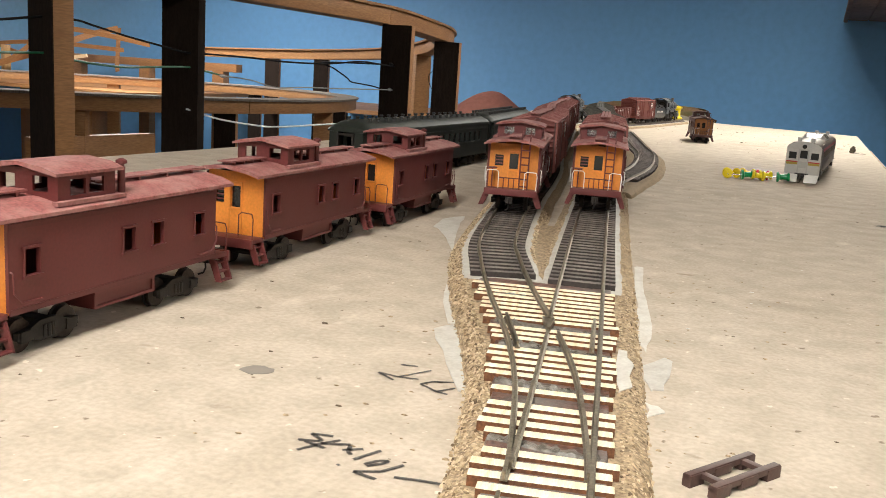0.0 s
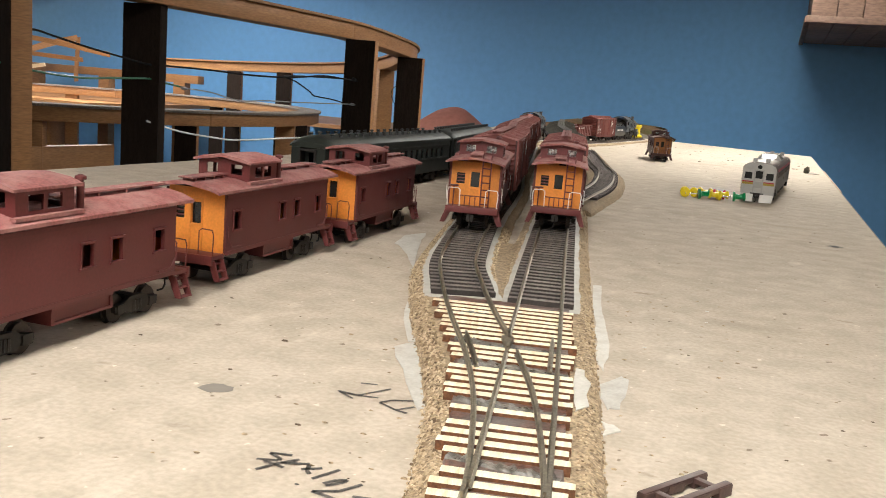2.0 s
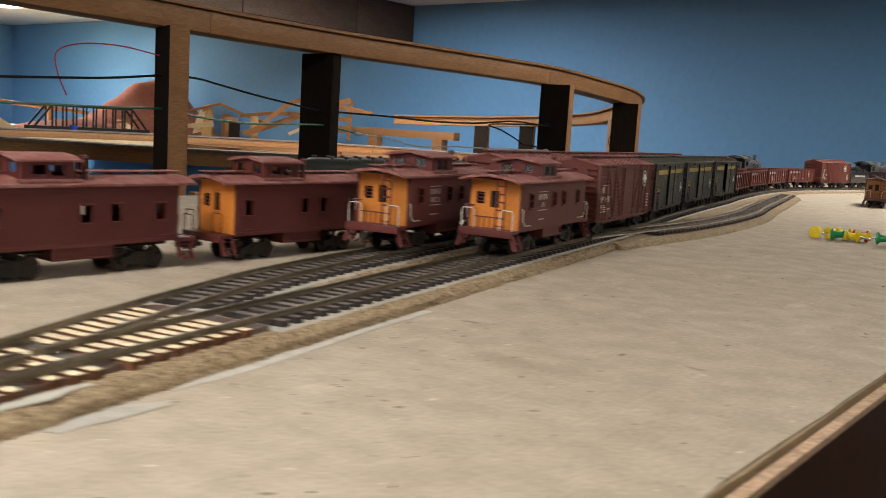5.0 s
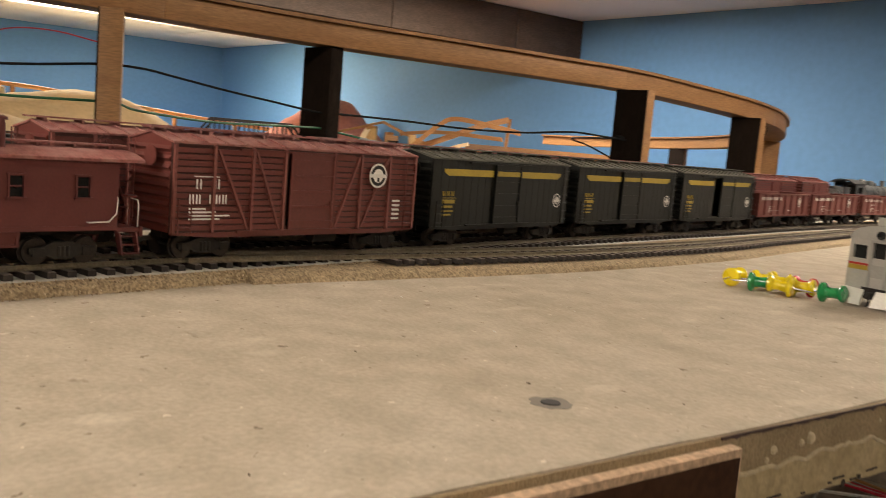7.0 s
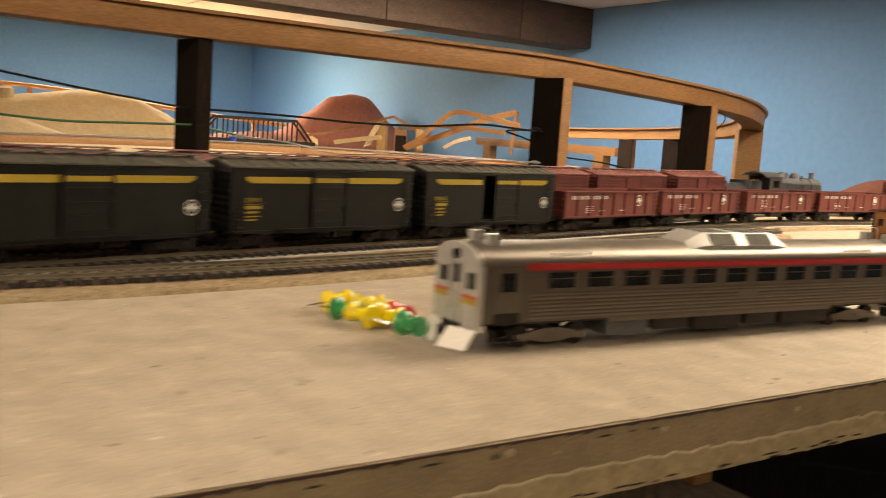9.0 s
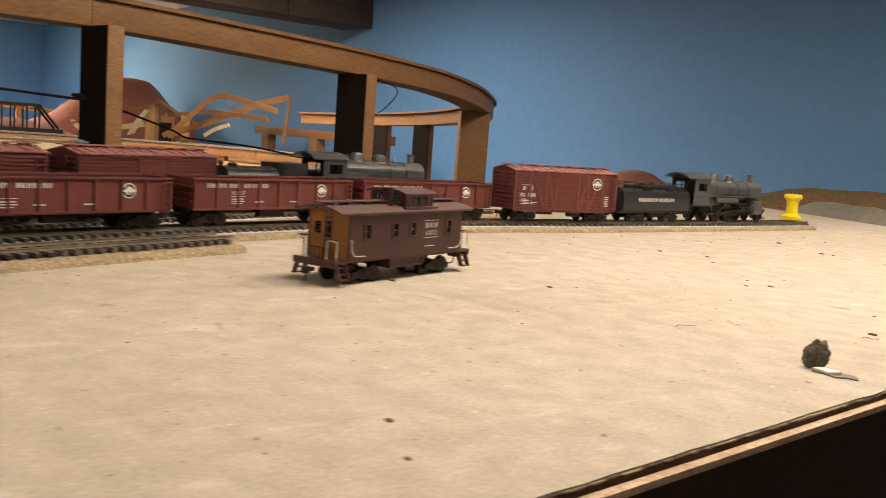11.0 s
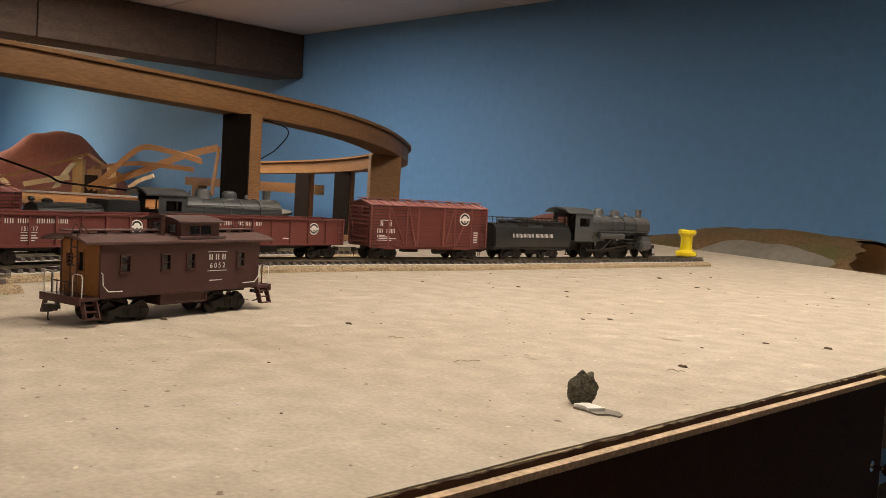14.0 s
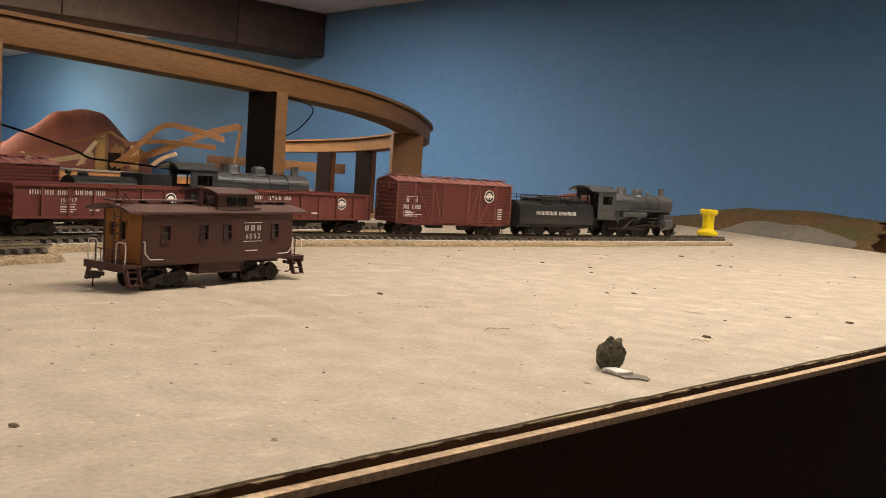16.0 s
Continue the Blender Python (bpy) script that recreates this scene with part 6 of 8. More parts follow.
        part("main_rod", Geo().loft([[(-14, s * 11.9, 6.5), (-14, s * 12.7, 6.5), (-14, s * 12.7, 8.3), (-14, s * 11.9, 8.3)], [(23, s * 12.3, 12.0), (23, s * 13.1, 12.0), (23, s * 13.1, 13.4), (23, s * 12.3, 13.4)]]), WHEEL, c)
        part("valve_gear", Geo().tube([(-14, s * 13.2, 7.4), (-6, s * 13.4, 14), (2, s * 13.2, 20)], 0.6).tube([(2, s * 13.2, 19), (20, s * 13.4, 18), (34, s * 13.0, 18.5)], 0.6).box(0, 4, min(s * 12.6, s * 13.8), max(s * 12.6, s * 13.8), 14, 22), RUNNING, c)
        part("pilot_steps", Geo().box(50, 56, min(s * 11.5, s * 14), max(s * 11.5, s * 14), 3.6, 4.6).box(50, 51, min(s * 11.5, s * 14), max(s * 11.5, s * 14), 4.6, 12), RUNNING, c)
        part("injector_pipe", Geo().tube([(-27, s * 10.6, 26), (-22, s * 12.8, 18), (-20, s * 12.8, 12)], 0.7).tube([(8, s * (br + 0.6), ax + 3), (8, s * (br + 1.4), 24), (14, s * 12.5, 22)], 0.6), BOILER, c)
    part("cab_front", Geo().box(cx1 - 0.9, cx1, -cw + 0.95, cw - 0.95, 16.0, 42.5), BOILER, c)
    roofp = [(-cw - 1.0, 40.6), (-cw - 1.0, 41.6), (-11, 44.6), (-5, 46.0), (0, 46.4), (5, 46.0), (11, 44.6), (cw + 1.0, 41.6), (cw + 1.0, 40.6), (10, 43.4), (0, 45.2), (-10, 43.4)]
    part("cab_roof", Geo().prism(roofp, cx0 - 3, cx1 + 1), BOILER, c)
    part("cab_floor", Geo().box(cx0, cx1, -cw + 1, cw - 1, 14.6, 16.0), RUNNING, c)
    part("backhead", Geo().turned((cx1 - 6, 0, ax), (1, 0, 0), [(0, 9), (5, 9.6)], 20), RUNNING, c)
    part("frame", Geo().box(-52, 50, -5.5, 5.5, 7.5, 14).box(-28, 4, -8, 8, 14, 22).box(33, 52, -7, 7, 10, ax - br + 2), RUNNING, c)
    part("firebox", Geo().prism([(-9, 15), (-11.4, 26), (-10, 32), (10, 32), (11.4, 26), (9, 15)], -28, -6), BOILER, c)
    dr, spoke, hub, weight = driver_mesh(8.2), driver_spoke(8.2), driver_hub(8.2), driver_weight(8.2)
    for x in (-28, -10.5, 6.5 - 0.0, 23 - 6.0):
        for s in (-1, 1):
            wheel = part("driving_wheel", dr, RUNNING, c, at=pose(x * 0.001, s * 0.0083, 0.0082, 0, 0, 0 if s < 0 else 180))
            part("hub", hub, RUNNING, wheel)
            part("counterweight", weight, RUNNING, wheel)
            for q in range(11):
                part("spoke", spoke, RUNNING, wheel, at=pose(0, 0, 0, 0, 360 / 11 * q, 0))
    for s in (-1, 1):
        part("pilot_wheel", WHEELS[4.9], WHEEL, c, at=pose(0.0505, s * 0.0083, 0.0049, 0, 0, 0 if s < 0 else 180))
    g = Geo().box(51, 54, -14, 14, 9.5, 13)
    for q in range(9):
        y = -11 + 22 * q / 8
        g.tube([(54, y, 10.5), (59.5, y * 0.62, 2.4)], 0.5)
    g.tube([(59.5, -7, 2.4), (59.5, 7, 2.4)], 0.6)
    part("pilot", g, RUNNING, c)
    coupler(c, 54, 1)
    round_parts = {"stack": 44, "sand_dome": 13, "steam_dome": -8, "bell": 27, "whistle": -17, "headlight": 52, "cylinder": 41, "coupler": 56}
    for o in c.children:
        kind = o.name.split(".")[0]
        if kind in ("driving_wheel", "pilot_wheel"):
            o.location.x *= longer
        elif kind in round_parts:
            o.location.x += round_parts[kind] * (longer - 1) * 0.001
        else:
            o.scale.x = longer
    return c


def rail_diesel(m):
    c = thing("rail_diesel_car", "silver self-propelled rail car with a red window stripe and roof blister", "rail car", m)
    L, W, Z0, Z1 = 140.0, 17.2, 9.5, 41.5
    wins = [(-98.5 + 20.2 * k, 13.6) for k in range(11)]
    holes = [(x - w / 2, x + w / 2, 27.4, 34.4) for x, w in wins]
    for s in (-1, 1):
        part("side_wall", Geo().walled(-L + 4, L - 4, 13.0, 37.4, s * W, s * (W - 1.0), holes), STAINLESS, c)
        part("side_skirt", Geo().box(-72, 72, min(s * (W - 0.9), s * (W - 0.1)), max(s * (W - 0.9), s * (W - 0.1)), 11.2, 12.9), STAINLESS, c)
        for x, w in wins:
            f = Geo().box(x - w / 2 - 0.8, x - w / 2, min(s * W, s * (W + 0.3)), max(s * W, s * (W + 0.3)), 26.8, 35.0).box(x + w / 2, x + w / 2 + 0.8, min(s * W, s * (W + 0.3)), max(s * W, s * (W + 0.3)), 26.8, 35.0)
            f.box(x - w / 2, x + w / 2, min(s * W, s * (W + 0.3)), max(s * W, s * (W + 0.3)), 34.4, 35.0).box(x - w / 2, x + w / 2, min(s * W, s * (W + 0.3)), max(s * W, s * (W + 0.3)), 26.8, 27.4)
            f.box(x - w / 2, x + w / 2, min(s * (W - 0.7), s * (W - 0.2)), max(s * (W - 0.7), s * (W - 0.2)), 31.4, 31.8)
            o = part("window_frame", f, STAINLESS, c)
            part("pane", Geo().box(x - w / 2 - 0.2, x + w / 2 + 0.2, min(s * (W - 0.95), s * (W - 0.75)), max(s * (W - 0.95), s * (W - 0.75)), 27.2, 34.6), DARKGLASS, o)
        for q in range(7):
            z = 14.2 + 1.7 * q
            part("flute", Geo().prism([(s * W, z), (s * (W + 0.28), z + 0.4), (s * (W + 0.28), z + 1.0), (s * W, z + 1.4)], -114, 114), STAINLESS, c)
        part("red_stripe", Geo().box(-116, 116, min(s * W, s * (W + 0.25)), max(s * W, s * (W + 0.25)), 35.4, 38.4), REDSTRIPE, c, "red stripe above the windows")
        part("letterboard_plate", Geo().box(4, 17, min(s * W, s * (W + 0.7)), max(s * W, s * (W + 0.7)), 20.5, 24.0), STAINLESS, c)
        for e in (-1, 1):
            part("vestibule_door", Geo().walled(e * 125 - 6, e * 125 + 6, 17.5, 36.5, s * W, s * (W + 0.35), [(e * 125 - 3.5, e * 125 + 3.5, 26.5, 34.5)]), STAINLESS, c)
            part("door_pane", Geo().box(e * 125 - 4.5, e * 125 + 4.5, min(s * (W + 0.02), s * (W + 0.12)), max(s * (W + 0.02), s * (W + 0.12)), 26, 35), DARKGLASS, c)
            # Dark plate puts the open step well's shade into colour.
            part("step_well", Geo().box(e * 125 - 6, e * 125 + 6, min(s * W, s * (W + 0.3)), max(s * W, s * (W + 0.3)), 13.0, 17.3), RUNNING, c, "dark plate for the shaded step well under the door")
            part("vestibule_steps", Geo().box(e * 125 - 5, e * 125 + 5, min(s * 12, s * 17), max(s * 12, s * 17), 4.2, 5.2).box(e * 125 - 5, e * 125 - 4.2, min(s * 12, s * 17), max(s * 12, s * 17), 5.2, 9.5).box(e * 125 + 4.2, e * 125 + 5, min(s * 12, s * 17), max(s * 12, s * 17), 5.2, 9.5), RUNNING, c)
            part("window_bars_lettering", bars([(e * 92 - 12 + 3.6 * q, 41.0, 2.4, 1.8) for q in range(6)]).shifted(0, s * 15.4, 0), WHITEPAINT, c)
    roofp = [(-W, 37.3), (-W, 39.0), (-15.8, 41.4), (-12.5, 43.6), (-7, 45.2), (0, 45.8), (7, 45.2), (12.5, 43.6), (15.8, 41.4), (W, 39.0), (W, 37.3)]
    part("roof", Geo().prism(roofp, -L + 3, L - 3), STAINLESS, c)
    bl = lambda x, h, w: [(x, -w, 41.0), (x, -w, 43.2 + h * 0.35), (x, -w * 0.62, 45.5 + h), (x, w * 0.62, 45.5 + h), (x, w, 43.2 + h * 0.35), (x, w, 41.0)]
    blister = part("roof_blister", Geo().loft([bl(-24, 0.4, 12), bl(-14, 5.2, 13.4), bl(32, 5.2, 13.4), bl(42, 0.4, 12)]), SILVER, c)
    for x0, x1 in ((-11, 5), (13, 29)):
        part("radiator_grille", Geo().box(x0, x1, -7.6, 7.6, 50.6, 51.0), BLACKROOF, blister)
        for s in (-1, 1):
            part("side_grille", Geo().loft([[(x0, s * 13.0, 45.2), (x1, s * 13.0, 45.2), (x1, s * 13.4, 45.3), (x0, s * 13.4, 45.3)], [(x0, s * 9.2, 50.2), (x1, s * 9.2, 50.2), (x1, s * 9.5, 50.4), (x0, s * 9.5, 50.4)]]), BLACKROOF, blister)
    for e in (-1, 1):
        x = e * (L - 4)
        hl = [(-14.5, -7.0, 26.5, 34.0), (7.0, 14.5, 26.5, 34.0), (-3.6, 3.6, 27.5, 36.0)]
        part("end_wall", Geo().walled(-W + 0.4, W - 0.4, Z0, 37.6, x, x + e * 2.6, hl).swap(), SILVER, c, "silver front end with three windows")
        part("end_crown", Geo().prism([(p[0] * 0.985, p[1] - 0.25) for p in roofp], min(x - e * 2, x + e * 2.6), max(x - e * 2, x + e * 2.6)), SILVER, c)
        part("end_panes", Geo().box(x + e * 0.9 - 0.1, x + e * 0.9 + 0.1, -15, 15, 26, 36.4), DARKGLASS, c)
        part("end_door", Geo().box(min(x + e * 2.6, x + e * 3.4), max(x + e * 2.6, x + e * 3.4), -5.0, -3.7, 11, 37.5).box(min(x + e * 2.6, x + e * 3.4), max(x + e * 2.6, x + e * 3.4), 3.7, 5.0, 11, 37.5).box(min(x + e * 2.6, x + e * 3.4), max(x + e * 2.6, x + e * 3.4), -3.7, 3.7, 36.1, 37.5).box(min(x + e * 2.6, x + e * 3.2), max(x + e * 2.6, x + e * 3.2), -3.7, 3.7, 17, 24), SILVER, c)
        for y0, y1 in ((-16.2, -5.2), (5.2, 16.2)):
            part("end_red_stripe", Geo().box(min(x + e * 2.6, x + e * 2.9), max(x + e * 2.6, x + e * 2.9), y0, y1, 23.0, 24.2), REDSTRIPE, c)
            part("end_yellow_stripe", Geo().box(min(x + e * 2.6, x + e * 2.9), max(x + e * 2.6, x + e * 2.9), y0, y1, 20.4, 22.9), YELLOW, c)
        part("headlight", Geo().turned((x + e * 2.4, 0, 40.4), (e, 0, 0), [(0, 2.3), (1.4, 2.3), (1.6, 1.7)], 16), DARKGLASS, c)
        part("horn", Geo().box(x - e * 9 - 2.2, x - e * 9 + 2.2, -8.6, -4.2, 44.0, 49.6).box(x - e * 9 - 2.2, x - e * 9 + 2.2, 4.2, 8.6, 44.0, 49.6), SILVER, c, "silver roof number box")
        for y0, y1 in ((-16.8, -3.4), (3.4, 16.8)):
            n0, n1 = (2.2, 6.2) if y0 < 0 else (6.2, 2.2)
            part("pilot_plow", Geo().loft([[(x + e * n0, y0, 10.2), (x + e * n1, y1, 10.2), (x + e * (n1 + 0.9), y1, 10.2), (x + e * (n0 + 0.9), y0, 10.2)], [(x + e * (n0 + 3.2), y0 * 0.93, 1.8), (x + e * (n1 + 5.2), y1, 1.8), (x + e * (n1 + 6.1), y1, 1.8), (x + e * (n0 + 4.1), y0 * 0.93, 1.8)]]), WHITEPAINT, c, "white angled plow plate")
        part("buffer_recess", Geo().box(min(x + e * 3.5, x + e * 4.4), max(x + e * 3.5, x + e * 4.4), -6.5, 6.5, 7.2, 11.4), RUNNING, c)
        coupler(c, x + e * 2.0, e)
        part("grab_iron", Geo().tube([(x + e * 3.4, -15.2, 12), (x + e * 3.8, -15.2, 20)], 0.35).tube([(x + e * 3.4, 15.2, 12), (x + e * 3.8, 15.2, 20)], 0.35), SILVER, c)
        truck(c, e * 98.0, base=29.0, material=STAINLESS)
    part("floor", Geo().box(-L + 4, L - 4, -W + 1.1, W - 1.1, 12.0, 13.0), RUNNING, c)
    for x0, x1, z in ((-72, -48, 4.5), (-44, -24, 5.5), (-20, 10, 4.2), (14, 34, 5.2), (38, 72, 4.4)):
        part("equipment_box", Geo().box(x0, x1, -15.5, 15.5, z, 11.9), RUNNING if x0 % 3 else BOILER, c, bevel=0.4)
    return c


def coach(m, label):
    c = thing("passenger_coach", label, "passenger car", m, group="passenger coaches")
    L, W = 136.0, 17.0
    wins = [-112 + 14 * k for k in range(17)]
    for s in (-1, 1):
        part("side_wall", Geo().walled(-L, L, 11, 41, s * W, s * (W - 1.0), [(x - 3.6, x + 3.6, 25, 34) for x in wins]), PASSGREEN, c)
        part("panes", Geo().box(-L + 12, L - 12, min(s * (W - 1.0), s * (W - 0.8)), max(s * (W - 1.0), s * (W - 0.8)), 24, 35), DARKGLASS, c)
        part("belt_rail", Geo().box(-L, L, min(s * W, s * (W + 0.5)), max(s * W, s * (W + 0.5)), 23, 24.2).box(-L, L, min(s * W, s * (W + 0.5)), max(s * W, s * (W + 0.5)), 36, 37), PASSGREEN, c)
        for k in range(18):
            part("roof_ventilator", Geo().turned((-L + 12 + (2 * L - 24) * k / 17, s * 9.0, 47.8), (0, 0, 1), [(0, 1.6), (1.5, 1.2), (2.4, 2.0), (3.2, 1.5)], 8), BLACKPAINT, c)
    half = [(-W - 0.6, 40.4), (-W - 0.4, 42.6), (-14.5, 45.4), (-10, 47.6), (-5, 49.0), (0, 49.5), (5, 49.0), (10, 47.6), (14.5, 45.4), (W + 0.4, 42.6), (W + 0.6, 40.4)]
    dome = lambda x, f, d: [(x, y * f, 40.4 + (z - 40.4) * d) for y, z in half]
    part("roof", Geo().loft([dome(-L - 9, 0.9, 0.45), dome(-L - 6, 0.96, 0.78), dome(-L + 2, 1, 1), dome(L - 2, 1, 1), dome(L + 6, 0.96, 0.78), dome(L + 9, 0.9, 0.45)]), PASSGREEN, c)
    for e in (-1, 1):
        part("end_wall", Geo().walled(-W + 1.05, W - 1.05, 11, 41, e * L, e * (L - 1), [(-4, 4, 13, 36), (-13, -8, 25, 34), (8, 13, 25, 34)]).swap(), PASSGREEN, c)
        part("vestibule", Geo().box(min(e * L, e * (L + 9)), max(e * L, e * (L + 9)), -14, -7, 11, 40.3).box(min(e * L, e * (L + 9)), max(e * L, e * (L + 9)), 7, 14, 11, 40.3), PASSGREEN, c)
        part("diaphragm", Geo().box(min(e * (L + 8), e * (L + 11)), max(e * (L + 8), e * (L + 11)), -7, -5.5, 11, 38).box(min(e * (L + 8), e * (L + 11)), max(e * (L + 8), e * (L + 11)), 5.5, 7, 11, 38).box(min(e * (L + 8), e * (L + 11)), max(e * (L + 8), e * (L + 11)), -7, 7, 38, 39.5), RUNNING, c)
        part("steps", Geo().box(min(e * (L + 1), e * (L + 8)), max(e * (L + 1), e * (L + 8)), -16, -12, 4, 5).box(min(e * (L + 1), e * (L + 8)), max(e * (L + 1), e * (L + 8)), 12, 16, 4, 5).box(min(e * (L + 1), e * (L + 8)), max(e * (L + 1), e * (L + 8)), -15.5, 15.5, 9.5, 11), RUNNING, c)
        coupler(c, e * (L + 8), e)
        truck(c, e * 96.0, base=34.0)
    part("floor", Geo().box(-L, L, -W + 1.1, W - 1.1, 10.5, 11.4).box(-60, -20, -14, 14, 5, 10.4).box(10, 50, -13, 13, 5.5, 10.4), RUNNING, c)
    return c

# ---- the trains in the yard ----
caboose(on_track(LINE_B, 0.612), "brown-red model caboose with orange ends and white grab rails", number="30")
boxcar(on_track(LINE_B, 0.754), "freight-red outside-braced wooden boxcar with a round herald", FREIGHT, CABROOF, group="red boxcars", open_door=0.08)
for k, y in enumerate((0.906, 1.056, 1.206)):
    boxcar(on_track(LINE_B, y), "black steel boxcar with a yellow arrow stripe, door ajar" if k == 2 else "black steel boxcar with a yellow arrow stripe", BLACKCAR, BLACKROOF, braced=False, stripe=True, plank=False, open_door=0.5 if k == 2 else 0.0, group="black boxcars")
for y, num in ((1.363, ""), (1.515, ""), (1.676, "151717"), (1.838, "")):
    gondola(on_track(LINE_B, y), "freight-red steel gondola with white lettering and herald", num)
boxcar(on_track(LINE_B, 2.000), "freight-red outside-braced wooden boxcar with a round herald", FREIGHT, CABROOF, group="red boxcars", half=66.0)
tender(on_track(LINE_B, 2.134), "dark grey oil tender with pale side lettering", False, True, half=54.0)
locomotive(on_track(LINE_B, 2.262) @ Matrix.Diagonal((1.2, 1.06, 1.16, 1)), "weathered dark grey steam locomotive beside its tender", longer=1.15)

caboose(on_track(LINE_A, 0.566), "brown-red model caboose with orange ends and white grab rails", number="8023")
for y in (0.717, 0.871, 1.024, 1.178):
    boxcar(on_track(LINE_A, y), "freight-red outside-braced wooden boxcar with a dusty roof", FREIGHT, CABROOF, group="red boxcars")
for y in (1.324, 1.461, 1.598):
    boxcar(on_track(LINE_A, y), "freight-red wooden stock car with slatted sides", FREIGHT, CABROOF, braced=False, half=63.0, top=45.0, group="stock cars", lettered=False, name="stock_car")
tender(on_track(LINE_A, 1.722), "dark grey cylindrical tender with a square bunker", True, False, half=43.0)
locomotive(on_track(LINE_A, 1.843) @ Matrix.Diagonal((1.35, 1.06, 1.12, 1)), "dark grey steam locomotive with domes and bell", big=True)

coach(on_track(LINE_C, 0.752, 0.0), "dark olive heavyweight passenger coach with roof ventilators")
coach(on_track(LINE_C, 1.048, 0.0), "dark olive heavyweight passenger coach with roof ventilators")

# cabooses standing on the bare board
for x, y, h in ((-0.1875, 0.2350, 92.6), (-0.1980, 0.3775, 92.6), (-0.2015, 0.5105, 93.3)):
    caboose(pose(x, y, 0.0, 0, 0, h) @ Matrix.Diagonal((0.96, 0.94, 1.03, 1)), "plain brown-red caboose with an orange end, standing on bare board", white_rails=y > 0.55, ladder_on=y > 0.55, word=False, lift=1.2)
caboose(pose(-0.1625, 1.6585, 0.0, 0, 0, 102.5), "dark brown-red caboose with dull orange end, standing on bare board", number="6052", end_mat=DULLORANGE, flip=-1, body=CABBROWN, roof=BROWNROOF)
rail_diesel(pose(0.0267, 1.1525, 0.0, 0, 0, 86.7) @ Matrix.Diagonal((1, 1, 0.94, 1)))


def push_pin(x, y, z, material, colour, turn=0, lying=True, k=1.0, label=""):
    p = thing("push_pin", label or "%s plastic push pin lying on the board" % colour, "push pin", None, group="push pins")
    prof = [(0, 4.6), (0.5, 5.2), (1.8, 5.2), (2.4, 4.4), (3.2, 3.0), (6.5, 2.7), (9.6, 3.0), (10.6, 4.0), (11.2, 4.4), (12.4, 4.3), (12.9, 3.6)]
    part("head", Geo().turned((0, 0, 0), (0, 0, 1), [(a * k, r * k) for a, r in prof], 22), material, p)
    part("needle", Geo().turned((0, 0, 0), (0, 0, -1), [(0, 0.55 * k), (8 * k, 0.5 * k), (10.5 * k, 0.05)], 8), STEEL, p)
    p.matrix_basis = pose(x, y, z, 0, 0, turn) @ (pose(0, 0, 0, 0, 86, 0) if lying else Matrix())
    return p


for x, y, mt, cn, turn in ((-0.0520, 0.992, PINYELLOW, "yellow", 100), (-0.0445, 1.003, PINYELLOW, "yellow", 60), (-0.0385, 0.990, PINGREEN, "green", 20), (-0.0270, 1.012, PINYELLOW, "yellow", -150), (-0.0215, 1.003, PINYELLOW, "yellow", 15), (-0.0160, 0.996, PINYELLOW, "yellow", 200),
                           (-0.0125, 1.011, PINRED, "red", 180), (-0.0045, 1.004, PINGREEN, "green", 5)):
    push_pin(x, y, 0.0052, mt, cn, turn)
push_pin(-0.313, 2.430, 0.0102, PINYELLOW, "yellow", lying=False, k=2.55, label="big yellow push pin standing on the track end")

# ---- loose things on the board ----
fr = thing("truck_frame", "brown plastic truck frame lying loose on the board", "truck frame", pose(0.0220, 0.2130, 0, 0, 0, 59.6) @ Matrix.Diagonal((0.88, 0.88, 0.88, 1)))
for s in (-1, 1):
    g = Geo().box(-14.0, 14.0, s * 4.0 - 1.1, s * 4.0 + 1.1, 1.8, 3.6)
    for e in (-1, 1):
        g.box(min(e * 14.0, e * (14.0 - 6)), max(e * 14.0, e * (14.0 - 6)), s * 4.0 - 1.35, s * 4.0 + 1.35, 0, 3.3)
    g.box(-3.5, 3.5, s * 4.0 - 1.4, s * 4.0 + 1.4, 0.6, 3.2)
    part("side_frame", g, BROWNPLASTIC, fr, bevel=0.25)
for x in (-14.0 * 0.62, 14.0 * 0.62):
    part("cross_bar", Geo().box(x - 1.1, x + 1.1, -4.0 + 1.0, 4.0 - 1.0, 1.8, 3.2), BROWNPLASTIC, fr, bevel=0.2)

random.seed(3)
bm = bmesh.new()
bmesh.ops.create_icosphere(bm, subdivisions=4, radius=1)
for v in bm.verts:
    d = v.co.normalized()
    v.co = Vector((d.x * 0.0052, d.y * 0.0038, d.z * 0.0066)) * (1 + 0.28 * noise.noise(d * 1.9) + 0.12 * noise.noise(d * 5.5) + 0.05 * noise.noise(d * 13))
    v.co.z = max(v.co.z, -0.0052)
me = bpy.data.meshes.new("scenery_lump")
bm.to_mesh(me)
bm.free()
me.materials.append(ROCK)
lump = tagged(new("scenery_lump", me), "dark green-grey crumbly scenery lump on the board", "scenery lump")
lump.matrix_basis = pose(0.0865, 1.6925, 0.0052, 0, 0, 40)
solid("lump_base", Geo().prism_z(ragged([(0.090, 1.6835), (0.100, 1.6835), (0.1075, 1.6875), (0.102, 1.6925), (0.092, 1.692)], 0.0011), 0.0001, 0.0007), GREYPLASTER, "broken pale plaster chip under the lump", "plaster chip", unit=1.0)
solid("plaster_chip", Geo().prism_z(ragged([(0.0885, 1.6855), (0.0965, 1.6840), (0.0985, 1.6885), (0.091, 1.6895)], 0.0010), 0.0008, 0.0017), WHITEPAINT, "small white plaster chip", "plaster chip", unit=1.0)

